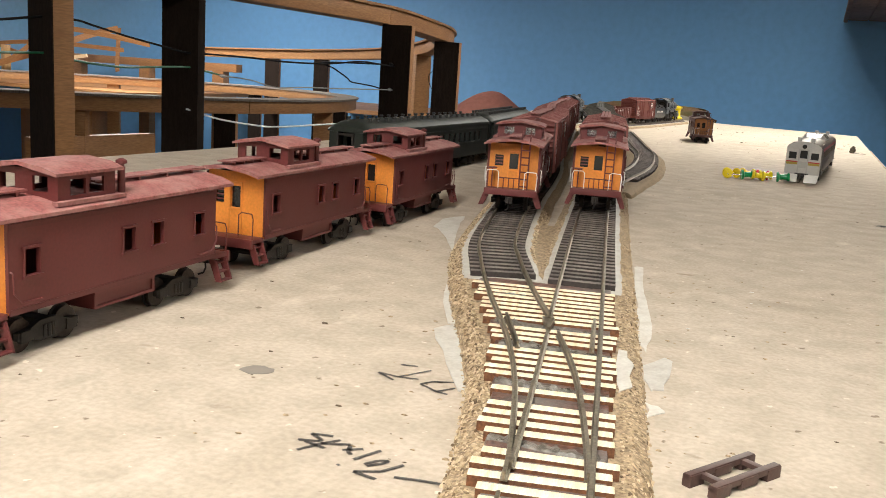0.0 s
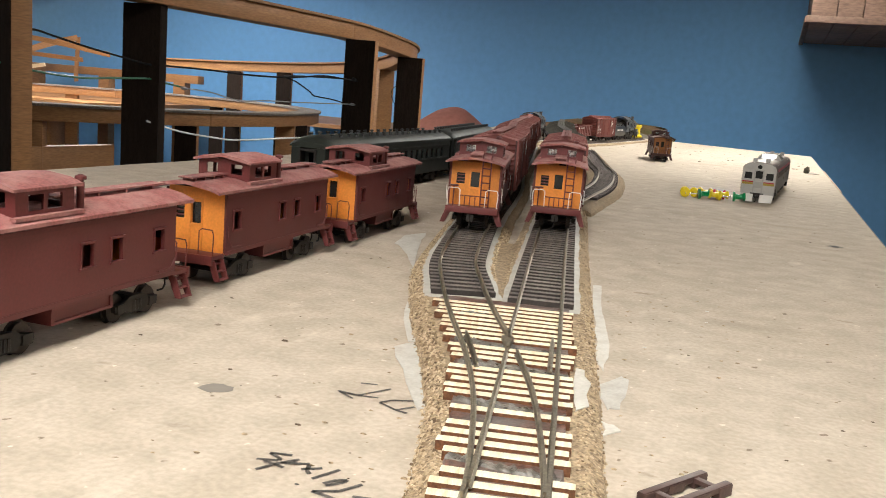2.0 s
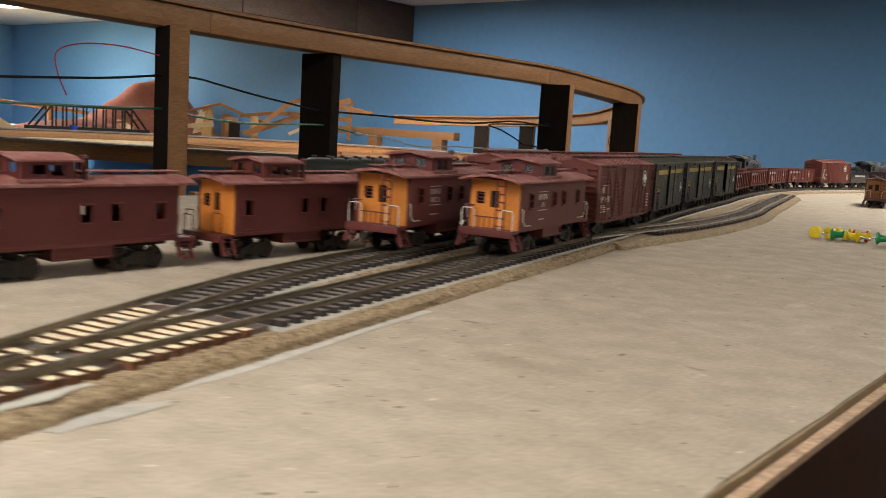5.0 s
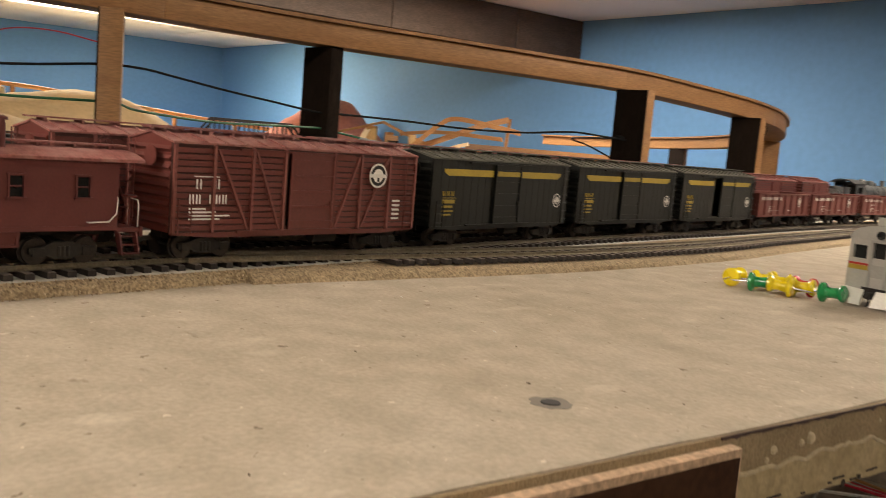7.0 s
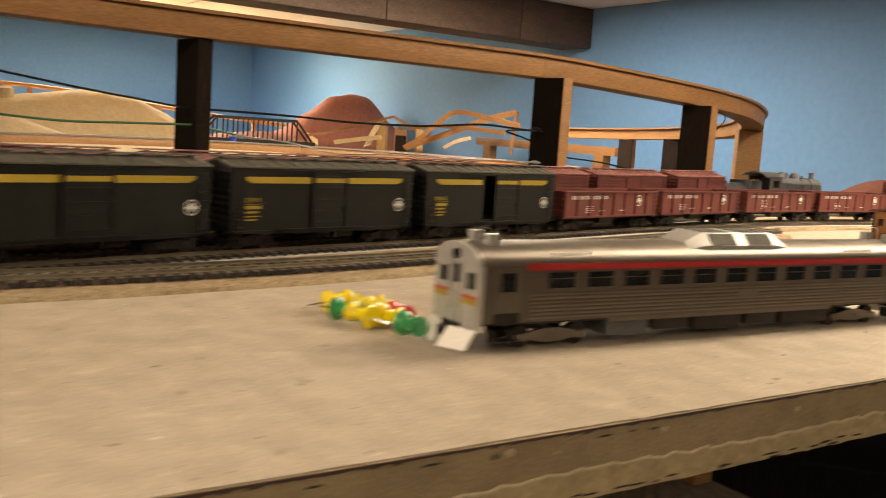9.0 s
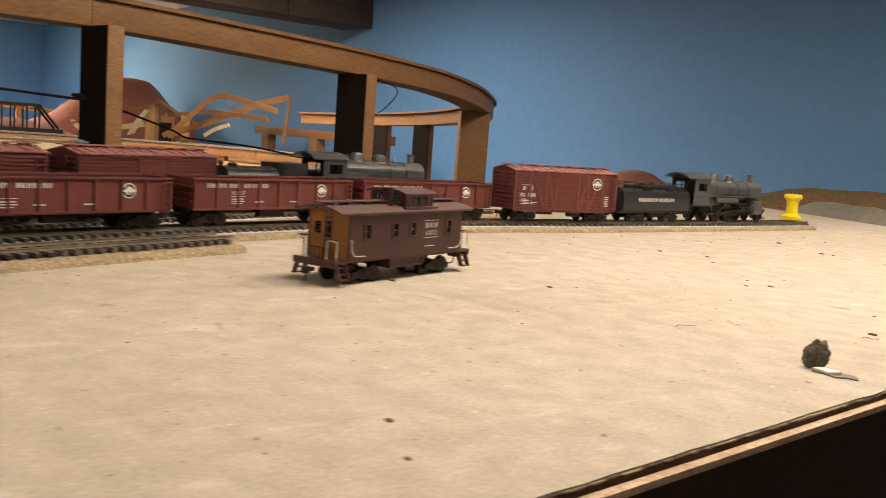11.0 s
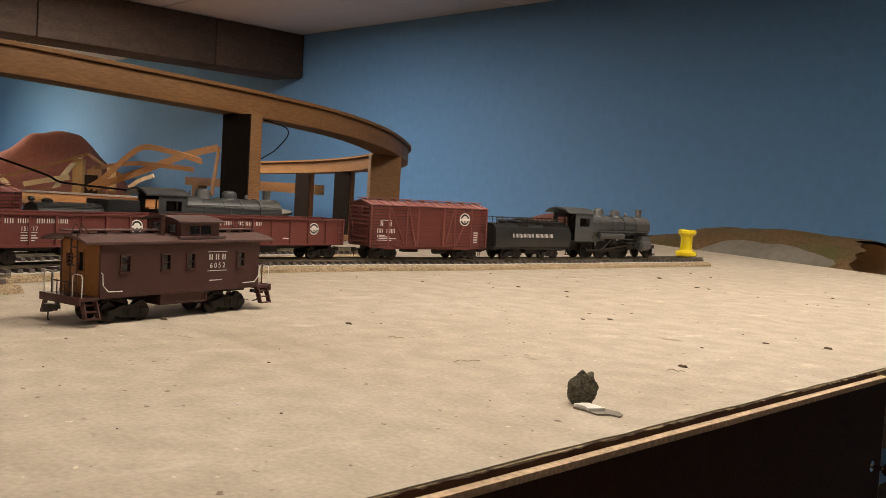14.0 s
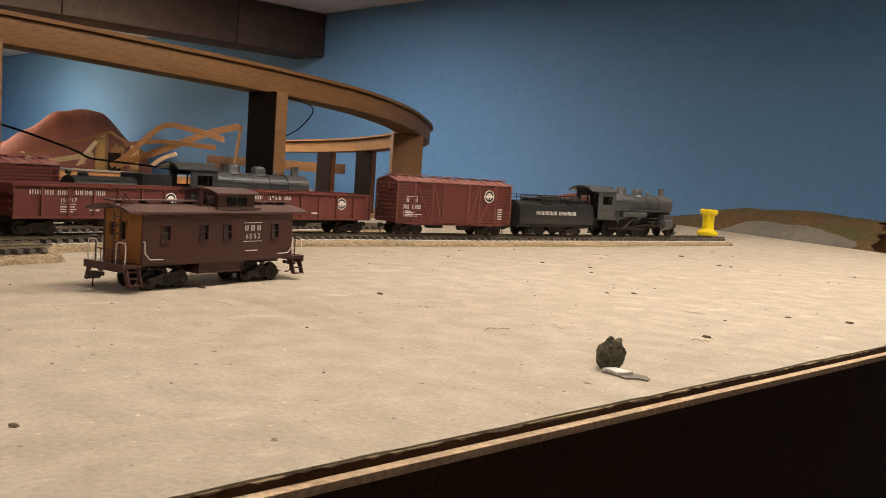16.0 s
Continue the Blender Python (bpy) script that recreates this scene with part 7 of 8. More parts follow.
# crumbs and chips scattered on the board
random.seed(21)
def crumbs(name, count, size, material, label, zone):
    g = Geo()
    for _ in range(count):
        x, y = random.uniform(zone[0], zone[1]), random.uniform(zone[2], zone[3])
        r = size * random.uniform(0.4, 1.3)
        n = random.randint(4, 6)
        a0 = random.uniform(0, 6.3)
        e = random.uniform(0.3, 0.75)
        ring = lambda z, f: [(x + f * r * math.cos(a0 + 6.283 * i / n) * random.uniform(0.7, 1.2), y + f * r * e * math.sin(a0 + 6.283 * i / n) * random.uniform(0.7, 1.2), z) for i in range(n)]
        g.loft([ring(0.00005, 1), ring(r * 0.3, 0.7)])
    return solid(name, g, material, label, "crumbs", kind="stuff", unit=1.0)


for count, size, zone in ((110, 0.0009, (-0.34, 0.11, 1.3, 2.5)), (26, 0.0017, (-0.34, 0.11, 1.45, 2.4)), (26, 0.0008, (0.0, 0.11, 0.25, 1.3)), (22, 0.0009, (-0.19, -0.03, 0.10, 0.5)), (5, 0.0011, (-0.17, -0.06, 0.15, 0.6)), (30, 0.0008, (-0.48, -0.23, 0.3, 1.4)), (14, 0.0030, (-0.30, 0.10, 1.5, 2.3))):
    crumbs("dark_crumbs", count, size, DEBRIS, "dark crumbs scattered over the board", zone)
crumbs("brown_crumbs", 90, 0.0009, CORK, "brown cork crumbs scattered over the board", (-0.30, 0.11, 0.3, 2.5))
crumbs("pale_crumbs", 70, 0.0009, WHITEPAINT, "white plaster crumbs scattered over the board", (-0.25, 0.11, 0.25, 1.9))
crumbs("roadbed_crumbs", 160, 0.0008, CORK, "cork crumbs beside the near roadbed", (-0.105, 0.03, 0.17, 0.46))

# pencilled scrawl: strokes that cannot be read
def stroke(pts, w=0.0006):
    g = Geo()
    for (ax, ay), (bx, by) in zip(pts, pts[1:]):
        d = Vector((bx - ax, by - ay))
        n = Vector((-d.y, d.x)).normalized() * w
        g.add([(ax + n.x, ay + n.y, 0.00018), (bx + n.x, by + n.y, 0.00018), (bx - n.x, by - n.y, 0.00018), (ax - n.x, ay - n.y, 0.00018)], [(0, 3, 2, 1)])
        g.add([(ax + n.x, ay + n.y, 0.0000), (bx + n.x, by + n.y, 0.0000), (bx - n.x, by - n.y, 0.0000), (ax - n.x, ay - n.y, 0.0000)], [(0, 1, 2, 3)])
    return g


scrawl = thing("pencil_scrawl", "illegible dark pencil strokes on the fibreboard", "writing")
for pts in (
    [(-0.0750, 0.1820), (-0.0700, 0.1837), (-0.0700, 0.1847), (-0.0740, 0.1867), (-0.0687, 0.1880)],
    [(-0.0720, 0.1767), (-0.0690, 0.1827), (-0.0660, 0.1867)],
    [(-0.0730, 0.1820), (-0.0670, 0.1807)],
    [(-0.0690, 0.1827), (-0.0627, 0.1857), (-0.0613, 0.1817), (-0.0600, 0.1807)],
    [(-0.0630, 0.1820), (-0.0590, 0.1850)],
    [(-0.0583, 0.1787), (-0.0550, 0.1863)],
    [(-0.0550, 0.1777), (-0.0530, 0.1810), (-0.0510, 0.1820), (-0.0510, 0.1807), (-0.0540, 0.1770)],
    [(-0.0493, 0.1720), (-0.0553, 0.1730), (-0.0500, 0.1760), (-0.0470, 0.1817)],
    [(-0.0463, 0.1750), (-0.0410, 0.1763), (-0.0360, 0.1770)],
    [(-0.0600, 0.1740), (-0.0597, 0.1747)],
):
    part("stroke", stroke(pts, 0.00055), PENCIL, scrawl, unit=1.0)
arrow = thing("pencil_arrow", "dark pencil arrow and hook on the fibreboard", "writing")
for pts in (
    [(-0.0740, 0.2327), (-0.0807, 0.2367), (-0.0740, 0.2360), (-0.0680, 0.2467)],
    [(-0.0740, 0.2360), (-0.0680, 0.2373)],
    [(-0.0577, 0.2407), (-0.0637, 0.2377), (-0.0660, 0.2340), (-0.0597, 0.2307), (-0.0560, 0.2300)],
    [(-0.0597, 0.2307), (-0.0560, 0.2360)],
    [(-0.0780, 0.2467), (-0.0730, 0.2480)],
):
    part("stroke", stroke(pts, 0.00045), PENCIL, arrow, unit=1.0)
stain = Geo().prism_z(ragged([(-0.1160, 0.2163), (-0.1110, 0.2143), (-0.1063, 0.2183), (-0.1070, 0.2220), (-0.1120, 0.2230), (-0.1160, 0.2200)], 0.0006), 0.00002, 0.00016)
solid("stain", stain, GREYPLASTER, "round grey stain on the fibreboard", "stain", kind="structure", unit=1.0)
halo = [(0.082 + 0.0058 * math.cos(k * 0.628), 0.726 + 0.0058 * math.sin(k * 0.628)) for k in range(10)]
screw_hole = solid("screw_hole", Geo().prism_z(ragged(halo, 0.0007), 0.00002, 0.00012), GREYPLASTER, "small screw hole with a pale worn halo in the fibreboard", "stain", kind="structure", unit=1.0)
part("screw_head", Geo().turned((0.082, 0.726, 0.0), (0, 0, 1), [(0, 0.0030), (0.0004, 0.0026)], 12), RUNNING, screw_hole, "small dark screw head", unit=1.0)

# curled fibres torn out of the board
random.seed(44)
for x, y in ((0.011, 1.710), (-0.225, 2.107), (-0.049, 1.722), (0.071, 1.781)):
    a, r = random.uniform(0, 3.1), random.uniform(0.004, 0.008)
    pts = [(x + r * (q / 4 - 1) * math.cos(a) - 0.16 * r * math.sin(q * 0.55) * math.sin(a), y + r * (q / 4 - 1) * math.sin(a) + 0.16 * r * math.sin(q * 0.55) * math.cos(a), 0.0003 + 0.0008 * abs(math.sin(q * 0.7))) for q in range(9)]
    solid("fibre_curl", Geo().tube(pts, 0.00016, 5), CORK, "thin dark fibre curled on the board", "fibre", group="fibre curls", unit=1.0)

# ---- wires strung between the spiral posts ----
def wire(name, pts, material, label, r=0.0016):
    line = []
    p = [Vector(a) for a in pts]
    p = [2 * p[0] - p[1]] + p + [2 * p[-1] - p[-2]]
    for i in range(1, len(p) - 2):
        for k in range(12):
            t = k / 12
            line.append(0.5 * ((2 * p[i]) + (p[i + 1] - p[i - 1]) * t + (2 * p[i - 1] - 5 * p[i] + 4 * p[i + 1] - p[i + 2]) * t * t + (3 * p[i] - p[i - 1] - 3 * p[i + 1] + p[i + 2]) * t ** 3))
    line.append(p[-2])
    return solid(name, Geo().tube(line, r), material, label, "wire", group="strung wires", unit=1.0)


wire("wire", [(-0.80, 0.30, 0.088), (-0.83, 0.55, 0.098), (-0.858, 0.746, 0.110), (-0.866, 0.808, 0.115), (-0.871, 0.885, 0.124), (-0.868, 0.933, 0.124), (-0.876, 0.976, 0.119), (-0.884, 1.05, 0.109), (-0.890, 1.12, 0.101), (-0.893, 1.19, 0.093), (-0.888, 1.235, 0.093), (-0.874, 1.33, 0.092), (-0.852, 1.42, 0.089), (-0.83, 1.52, 0.091), (-0.809, 1.608, 0.099), (-0.794, 1.66, 0.097), (-0.785, 1.712, 0.094)], WIREBLACK, "black wire strung along the posts")
wire("wire", [(-0.80, 0.30, 0.070), (-0.83, 0.55, 0.074), (-0.860, 0.747, 0.077), (-0.866, 0.808, 0.078), (-0.870, 0.898, 0.080), (-0.872, 0.933, 0.073), (-0.882, 1.029, 0.067), (-0.889, 1.113, 0.069), (-0.893, 1.193, 0.071), (-0.889, 1.222, 0.067), (-0.879, 1.266, 0.060)], WIREGREEN, "green wire strung along the posts")
wire("wire", [(-0.879, 1.266, 0.060), (-0.870, 1.329, 0.055), (-0.858, 1.391, 0.044), (-0.842, 1.46, 0.046), (-0.825, 1.529, 0.046), (-0.797, 1.655, 0.047), (-0.788, 1.714, 0.047)], WIREGREY, "thin grey wire spliced to the green one", 0.0011)
wire("wire", [(-0.893, 1.19, 0.006), (-0.890, 1.22, -0.001), (-0.881, 1.263, -0.011), (-0.870, 1.332, -0.020), (-0.857, 1.395, -0.025), (-0.826, 1.533, -0.021), (-0.79, 1.65, -0.020), (-0.788, 1.714, -0.018)], WIREWHITE, "white wire sagging between two posts")
for sx, sy, sz, label in ((-0.879, 1.262, 0.0595, "grey splice on the green wire"), (-0.788, 1.700, 0.098, "black knot at the end of the strung wire"), (-0.789, 1.703, 0.047, "grey knot at the end of the thin wire")):
    solid("wire_splice", Geo().turned((sx, sy - 0.008, sz + 0.001), (0.16, 1, -0.1), [(0, 0.0012), (0.004, 0.0027), (0.011, 0.0029), (0.016, 0.0013)], 8), WIREBLACK if "black" in label else WIREGREY, label, "wire splice", group="wire splices", unit=1.0)
wire("wire", [(-0.80, 1.742, 0.098), (-1.0, 1.804, 0.094), (-1.0, 1.848, 0.082), (-1.0, 1.91, 0.063), (-1.0, 1.93, 0.054), (-1.0, 1.959, 0.051), (-1.0, 2.06, 0.043), (-0.99, 2.2, 0.02)], WIREBLACK, "slack black wire hanging behind a locomotive")
wire("wire", [(-0.884, 0.885, 0.150), (-0.905, 0.84, 0.158), (-0.93, 0.80, 0.157), (-0.945, 0.775, 0.145), (-0.945, 0.775, 0.12), (-0.94, 0.785, 0.09)], WIRERED, "thin red wire looping off a post", 0.0009)
wire("wire", [(-0.875, 2.15, 0.165), (-0.85, 2.2, 0.15), (-0.86, 2.19, 0.12), (-0.90, 2.16, 0.08), (-0.90, 2.2, 0.03)], WIREBLACK, "thin black wire hanging beside a post", 0.0009)

# ---- the scenery along the far wall ----
def ridge(name, x0, x1, y0, y1, height, base, material, label, rough=0.2, nx=60, ny=40, seed=0.0, along=None):
    verts, faces = [], []
    for i in range(nx + 1):
        for j in range(ny + 1):
            u, v = i / nx, j / ny
            x, y = x0 + (x1 - x0) * u, y0 + (y1 - y0) * v
            h = height(u) * math.sin(math.pi * v) ** 0.7 if height else along(v) * max(0.0, math.sin(math.pi * u)) ** 0.7
            h *= 1 + rough * noise.noise(Vector((x * 6 + seed, y * 6, seed))) + 0.5 * rough * noise.noise(Vector((x * 17, y * 17 + seed, 1)))
            verts.append((x, y, base + max(0, h)))
    for i in range(nx):
        for j in range(ny):
            a = i * (ny + 1) + j
            faces.append((a, a + ny + 1, a + ny + 2, a + 1))
    return solid(name, Geo().add(verts, faces), material, label, "hill", unit=1.0)


fs = thing("far_shelf", "wooden shelf for the scenery along the far wall", "shelf")
part("top", Geo().box(-1.9, -0.15, 2.93, 3.597, -0.075, -0.061), WOODBEAM, fs, unit=1.0)
for x in (-1.8, -1.0, -0.25):
    part("leg", Geo().box(x, x + 0.04, 3.3, 3.34, FLOORZ, -0.0752), WOODGREY, fs, unit=1.0)


def crest(u):
    """The height of the turfed hill from its low west end to its open east end."""
    keys = ((0.0, 0.02), (0.22, 0.062), (0.52, 0.091), (0.72, 0.100), (0.88, 0.097), (1.0, 0.088))
    for (a, p), (b, q) in zip(keys, keys[1:]):
        if u <= b:
            f = (u - a) / (b - a)
            return p + (q - p) * (3 * f * f - 2 * f ** 3 if p * q == 0 else f)
    return keys[-1][1]


def hill_at(u, v, grow=0.0):
    """A point of the hill's skin: u from west to east, v from its front foot over the crest to the back."""
    x = -0.92 + 0.62 * u + 0.02 * math.sin(9 * v) * u
    a = math.pi * v
    h = (crest(u) + grow) * (1 + 0.07 * noise.noise(Vector((x * 9, v * 4, 1))) + 0.03 * noise.noise(Vector((x * 30, v * 14, 2))))
    return (x, 3.04 - (0.17 + grow) * math.cos(a), -0.0605 + h * max(0.0, math.sin(a)) ** 0.75)


def skin(u0, u1, v0, v1, grow, nu=60, nv=36, torn=0.0):
    verts, faces = [], []
    for i in range(nu + 1):
        for j in range(nv + 1):
            v = v0 + (v1 - v0) * j / nv
            e = u1 + torn * (0.6 * math.sin(v * 23) + 0.5 * math.sin(v * 61 + 1) - 1.2 * (v - 0.4))
            verts.append(hill_at(u0 + (e - u0) * i / nu, v, grow))
    for i in range(nu):
        for j in range(nv):
            a = i * (nv + 1) + j
            faces.append((a, a + nv + 1, a + nv + 2, a + 1))
    return Geo().add(verts, faces)


hill = thing("earth_hill", "brown and green turfed hill with a torn open hollow end", "hill")
part("turf", skin(0, 0.985, 0, 1, 0.0, torn=0.02), EARTH, hill, unit=1.0)
part("lining", skin(0.02, 0.975, 0, 1, -0.006, torn=0.02), CREAM, hill, "bare pale plaster lining", unit=1.0)
verts = [hill_at(0.735, 0.13, 0.0025)]
for k in range(1, 9):
    for i in range(40):
        a = 2 * math.pi * i / 40
        r = k / 8 * (1 + 0.10 * math.sin(3 * a + 1) + 0.06 * math.sin(7 * a))
        verts.append(hill_at(0.735 + 0.19 * r * math.cos(a), 0.13 + 0.14 * r * math.sin(a), 0.0025 if k < 8 else -0.001))
faces = [(0, 1 + i, 1 + (i + 1) % 40) for i in range(40)]
for k in range(7):
    faces += [(1 + k * 40 + i, 1 + (k + 1) * 40 + i, 1 + (k + 1) * 40 + (i + 1) % 40, 1 + k * 40 + (i + 1) % 40) for i in range(40)]
part("plaster_face", Geo().add(verts, faces), GREYPLASTER, hill, "bare grey plaster patch", unit=1.0)
ridge("pink_hill", -1.20, -0.93, 2.95, 3.25, lambda u: 0.095 * math.sin(math.pi * u) ** 0.8, -0.0605, PINKHILL, "small unpainted pink plaster hill", 0.1, seed=4)

# ---- the far end of the room: another unfinished layout ----
deck = thing("far_layout", "cream plywood deck of the far layout on timber legs", "table")
part("top", Geo().box(-5.6, -3.3, 0.4, 3.55, -0.08, -0.05), CREAM, deck, unit=1.0)
for x, y in ((-5.4, 0.6), (-3.5, 0.6), (-5.4, 3.3), (-3.5, 3.3)):
    part("leg", Geo().box(x, x + 0.06, y, y + 0.06, FLOORZ, -0.0802), WOODBEAM, deck, unit=1.0)
def profile(keys, y0, y1):
    """A crest through (y, height) keys, as a function of the share of the way from y0 to y1."""
    def at(v):
        y = y0 + (y1 - y0) * v
        for (a, p), (b, q) in zip(keys, keys[1:]):
            if a <= y <= b:
                f = (y - a) / (b - a)
                return p + (q - p) * (0.5 * f + 0.5 * (3 * f * f - 2 * f ** 3))
        return keys[0][1] if y < keys[0][0] else keys[-1][1]
    return at


ridge("pink_mound", -4.66, -4.30, 2.70, 3.596, None, -0.051, PINKHILL, "tall pink plaster mound with a steep side", 0.03, seed=2, along=profile(((2.70, 0.02), (2.866, 0.085), (3.015, 0.187), (3.16, 0.290), (3.29, 0.315), (3.38, 0.300), (3.55, 0.150), (3.60, 0.10)), 2.70, 3.596))
ridge("cream_hill", -4.65, -3.98, 1.1, 2.30, None, -0.051, CREAM, "broad cream plaster hill, unpainted", 0.04, seed=6, along=profile(((1.1, 0.10), (1.53, 0.178), (1.777, 0.219), (1.987, 0.20), (2.155, 0.128), (2.30, 0.0)), 1.1, 2.30))
ridge("cream_slope", -4.05, -3.65, 1.05, 1.68, None, -0.051, CREAM, "low cream plaster slope", 0.06, seed=12, along=profile(((1.05, 0.10), (1.35, 0.085), (1.68, 0.0)), 1.05, 1.68))
ridge("pink_slope", -4.3, -3.7, 2.25, 2.80, None, -0.051, PINKHILL, "low pink plaster slope", 0.1, seed=9, along=lambda v: 0.07 * math.sin(math.pi * v) ** 0.5)

bridge = thing("girder_bridge", "dark model truss bridge on the far layout", "bridge", pose(-3.6, 2.36, -0.029, 0, 0, 88) @ Matrix.Diagonal((0.62, 1, 1, 1)))
part("deck", Geo().box(-0.45, 0.45, -0.03, 0.03, 0, 0.02), RUNNING, bridge, unit=1.0)
for s in (-1, 1):
    part("top_chord", Geo().box(-0.30, 0.30, s * 0.03 - 0.005, s * 0.03 + 0.005, 0.105, 0.118), RUNNING, bridge, unit=1.0)
    for k in range(9):
        x = -0.30 + 0.075 * k
        part("post", Geo().box(x - 0.004, x + 0.004, s * 0.03 - 0.004, s * 0.03 + 0.004, 0.0202, 0.1048), RUNNING, bridge, unit=1.0)
    for e in (-1, 1):
        part("end_brace", Geo().tube([(e * 0.42, s * 0.03, 0.022), (e * 0.30, s * 0.03, 0.112)], 0.006), RUNNING, bridge, unit=1.0)
for x in (-0.4, 0.4):
    part("pier", Geo().box(x - 0.03, x + 0.03, -0.04, 0.04, -0.02, -0.0005), CREAM, bridge, unit=1.0)
push_pin(-3.45, 2.20, -0.0498, PINBLUE, "blue", lying=False, k=4.0, label="blue push pin standing on the far layout")
tank = thing("water_tank", "cream model water tank on legs on the far layout", "water tank", pose(-4.27, 1.43, -0.0498) @ Matrix.Diagonal((0.7, 0.7, 0.69, 1)))
part("tub", Geo().turned((0, 0, 0.19), (0, 0, 1), [(0, 0.05), (0.085, 0.048), (0.09, 0.053), (0.105, 0.02), (0.107, 0.002)], 24), CREAM, tank, unit=1.0)
for x in (-0.03, 0.03):
    for y in (-0.03, 0.03):
        part("leg", Geo().box(x - 0.006, x + 0.006, y - 0.006, y + 0.006, 0, 0.1898), WOODBEAM, tank, unit=1.0)

def bent(pts, wide, thick, material, label, flat=0.3):
    """A springy strip of lath along a curve."""
    line = spline3(pts, 8)
    rings = []
    for i, q in enumerate(line):
        d = (line[min(i + 1, len(line) - 1)] - line[max(i - 1, 0)]).normalized()
        a = d.cross(Vector((0.35, -1, 0)).normalized()).normalized()
        b = d.cross(a)
        u = (a + flat * b).normalized() * wide / 2
        v = d.cross(u).normalized() * thick / 2
        rings.append([q + u + v, q - u + v, q - u - v, q + u - v])
    solid("lath_strip", Geo().loft(rings), material, label, "wood scrap", group="lath strips", unit=1.0)


bent([(-3.20, 2.90, 0.0), (-3.12, 2.93, 0.045), (-3.02, 2.98, 0.135), (-2.93, 3.0, 0.168), (-2.70, 2.99, 0.150), (-2.455, 2.965, 0.122)], 0.020, 0.004, WOODBEAM, "bent brown lath arching out of a heap")
bent([(-3.27, 2.95, 0.0), (-3.1, 3.05, 0.07), (-2.97, 3.18, 0.148), (-2.894, 3.28, 0.187)], 0.026, 0.004, WOODBEAM, "broad brown lath leaning upwards")
bent([(-2.893, 3.285, 0.190), (-2.885, 3.27, 0.11), (-2.877, 3.255, 0.03), (-2.87, 3.25, 0.0)], 0.020, 0.004, WOODBEAM, "thin lath hanging upright from another")
bent([(-3.42, 3.05, 0.085), (-3.2, 3.05, 0.103), (-2.995, 3.05, 0.106), (-2.66, 3.05, 0.094)], 0.017, 0.004, WOODBEAM, "thin brown lath lying across a heap")
bent([(-3.63, 2.95, -0.01), (-3.70, 3.02, 0.06), (-3.774, 3.11, 0.128)], 0.040, 0.005, CREAM, "pale raw lath standing aslant")
bent([(-4.60, 2.95, -0.016), (-4.09, 2.95, 0.036), (-3.8, 3.02, 0.095), (-3.6, 3.07, 0.138)], 0.012, 0.004, WOODBEAM, "thin stained lath leaning on a heap")
bent([(-3.6, 3.07, 0.137), (-3.42, 3.06, 0.095), (-3.21, 3.05, 0.05)], 0.014, 0.004, WOODBEAM, "thin stained lath leaning on a heap")
bent([(-3.95, 2.93, -0.010), (-3.75, 2.94, 0.012), (-3.50, 2.95, 0.036)], 0.022, 0.005, CREAM, "pale raw lath lying aslant")
bent([(-4.33, 2.95, 0.012), (-4.26, 2.95, -0.005), (-4.19, 2.95, -0.022)], 0.030, 0.005, CREAM, "short pale scrap of lath")
bent([(-2.95, 2.95, 0.015), (-2.86, 2.95, 0.045), (-2.76, 2.95, 0.064)], 0.014, 0.004, CREAM, "short pale curved lath")
bent([(-4.62, 2.93, -0.018), (-4.45, 2.94, 0.01), (-4.30, 2.95, 0.012)], 0.024, 0.005, CREAM, "pale raw lath lying aslant")
rail_beam = thing("low_beam", "stained pine beam behind the lath heap on two posts", "beam")
part("beam", Geo().box(-0.52, 0.52, -0.02, 0.02, 0.032, 0.066), WOODBEAM, rail_beam, unit=1.0, bevel=0.001)
for x in (-0.42, 0.0, 0.42):
    part("post", Geo().box(x - 0.03, x + 0.03, -0.019, 0.019, FLOORZ, 0.0318), WOODBEAM, rail_beam, unit=1.0)
rail_beam.matrix_basis = pose(-2.80, 3.36, 0, 0, 0, -4)
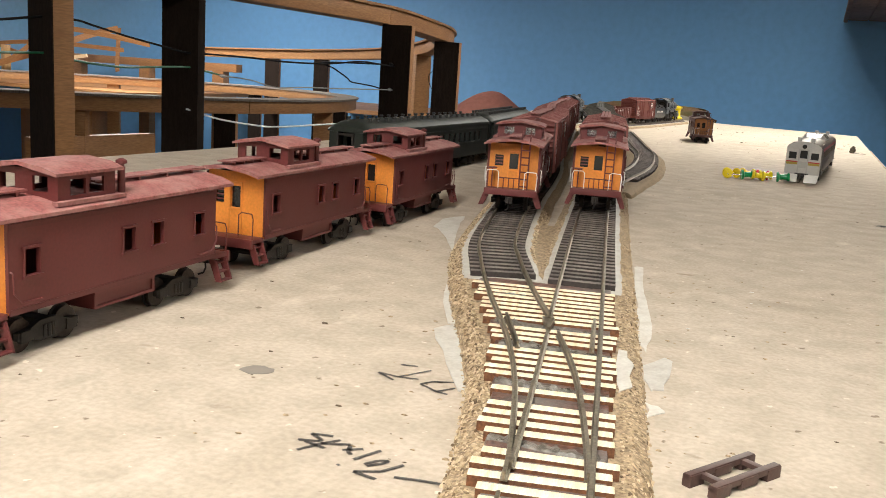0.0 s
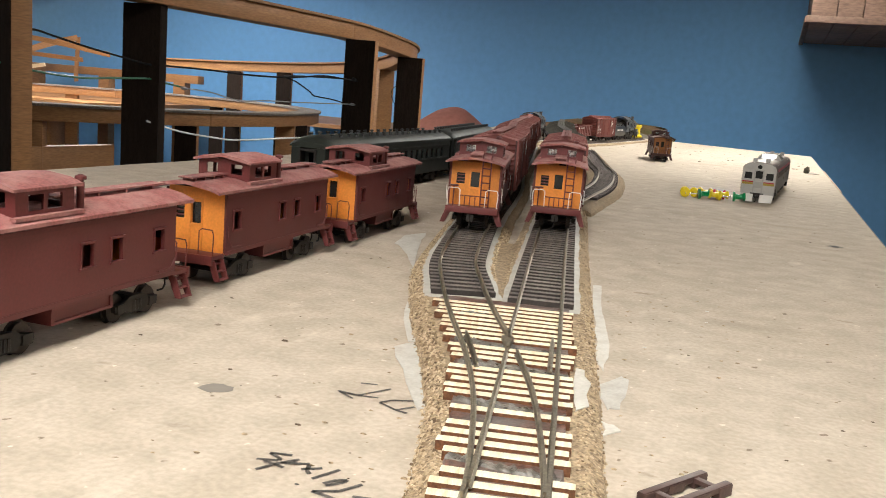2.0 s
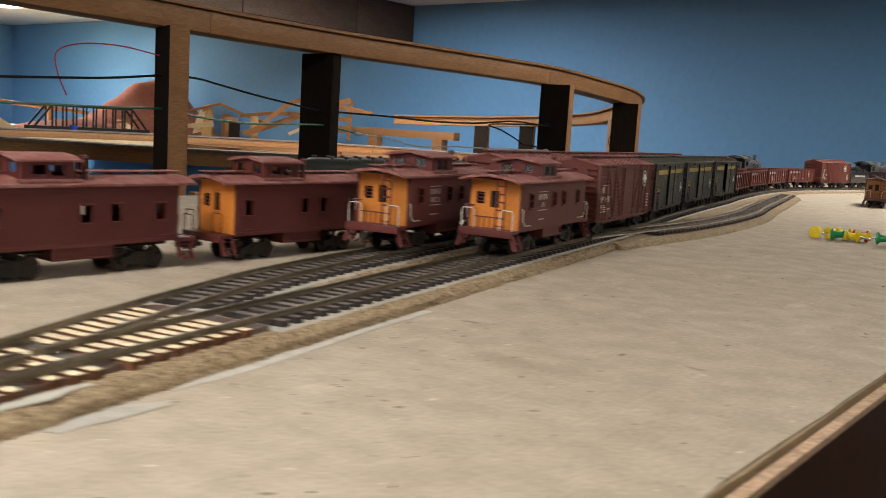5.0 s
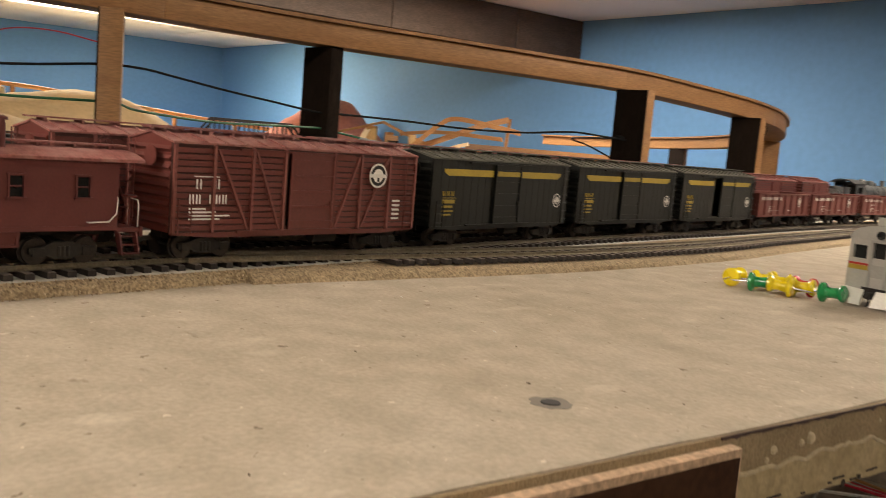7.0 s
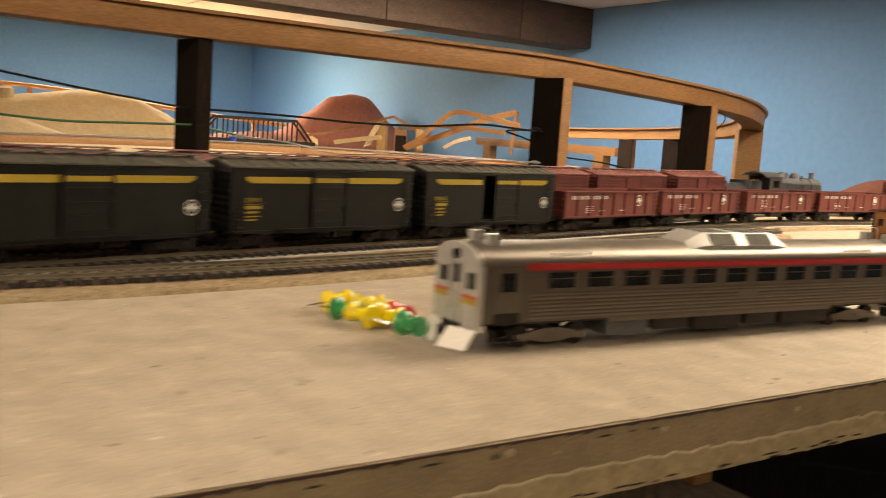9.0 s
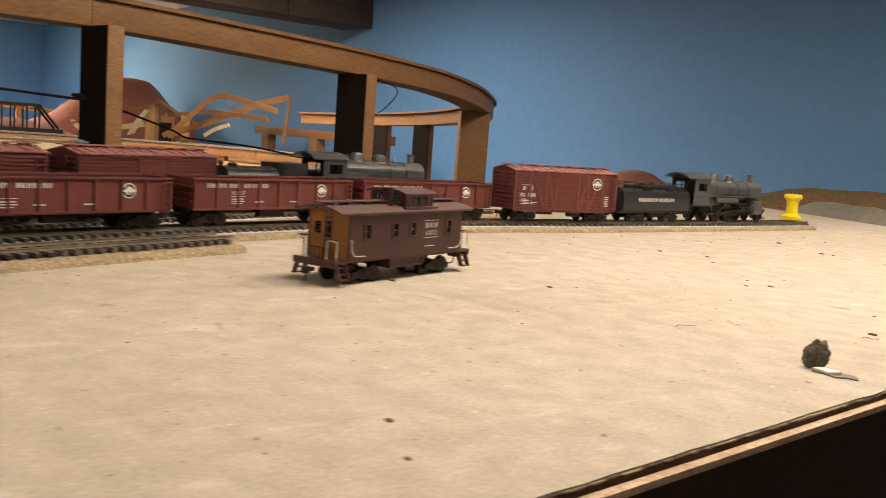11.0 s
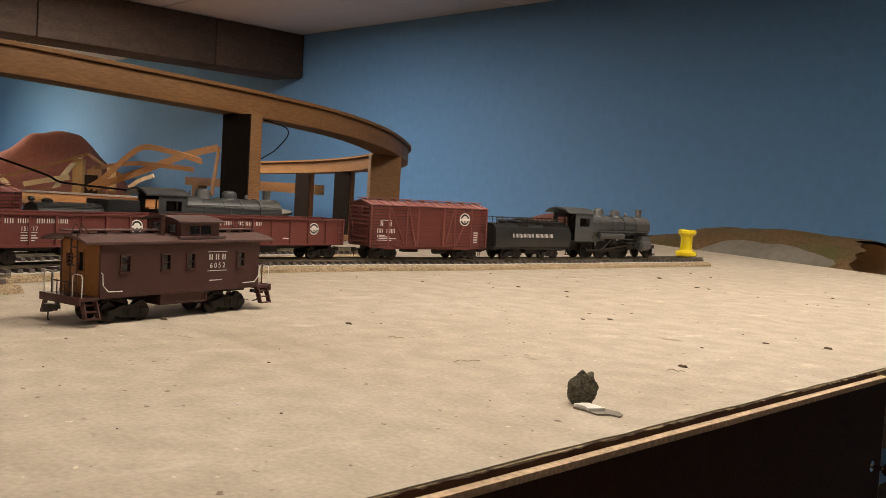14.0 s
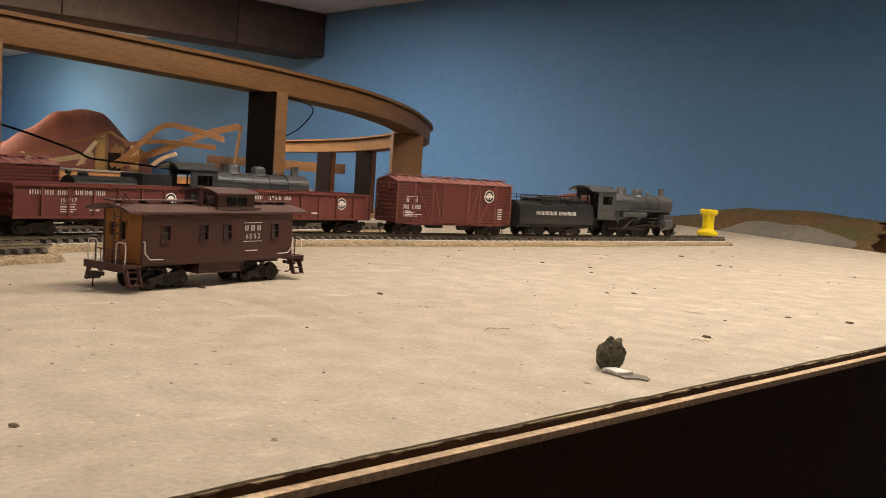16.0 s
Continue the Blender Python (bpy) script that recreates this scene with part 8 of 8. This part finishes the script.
for k, (x, y, h, w) in enumerate(((-3.72, 3.08, 0.115, 0.05), (-3.50, 3.06, 0.075, 0.06), (-3.40, 3.0, 0.05, 0.05), (-3.30, 3.04, 0.085, 0.03), (-3.62, 3.12, 0.09, 0.04))):
    solid("scrap_block", Geo().box(-w / 2, w / 2, -0.012, 0.012, -0.05, h), (WOODPALE, WOODBEAM, WOODDARK)[k % 3], "upright offcut of pine among the laths", "wood scrap", group="wood scraps", unit=1.0, bevel=0.001, at=pose(x, y, 0, 0, 0, 30 + 17 * k))
st = thing("scrap_table", "plywood table inside the spiral", "table")
part("top", Geo().box(-3.9, -2.2, 2.55, 3.3, -0.065, -0.0505), WOODBEAM, st, unit=1.0)
part("leg", Geo().box(-2.6, -2.5, 2.7, 2.8, FLOORZ, -0.0652), WOODBEAM, st, unit=1.0)
lattice = thing("lath_fence", "dark curved lath guard rail on the far layout", "guard rail")
pts = spline3([(-4.9, 0.7, 0.19), (-4.9, 1.2, 0.180), (-4.9, 1.75, 0.168), (-4.9, 2.49, 0.095), (-4.9, 3.1, 0.049)], 5)
part("rail", Geo().tube(pts, 0.012), WOODBEAM, lattice, unit=1.0)
for x, y, z in pts[::3]:
    part("upright", Geo().box(x - 0.01, x + 0.01, y - 0.01, y + 0.01, -0.0498, z - 0.005), WOODBEAM, lattice, unit=1.0)
station = thing("model_station", "cream model station with a long dark green roof", "model building", pose(-4.72, 1.28, -0.0498))
part("wall", Geo().box(-0.05, 0.05, -0.10, 0.10, 0, 0.10), CREAM, station, unit=1.0)
part("roof", Geo().prism_y([(-0.075, 0.1005), (0.075, 0.1005), (0.0, 0.16)], -0.13, 0.13), PASSGREEN, station, unit=1.0)
for k in range(4):
    part("window", Geo().box(0.0502, 0.0535, -0.085 + 0.047 * k, -0.060 + 0.047 * k, 0.04, 0.08), DARKGLASS, station, unit=1.0)
crate = thing("open_frame", "pale open timber frame on the far layout", "frame", pose(-4.4, 2.105, -0.0498))
for y in (-0.055, 0.055):
    part("upright", Geo().box(-0.012, 0.012, y - 0.009, y + 0.009, 0, 0.150), WOODPALE, crate, unit=1.0)
for z in (0.09, 0.1502):
    part("cross_bar", Geo().box(-0.012, 0.012, -0.045 if z < 0.1 else -0.064, 0.045 if z < 0.1 else 0.064, z, z + 0.015), WOODPALE, crate, unit=1.0)
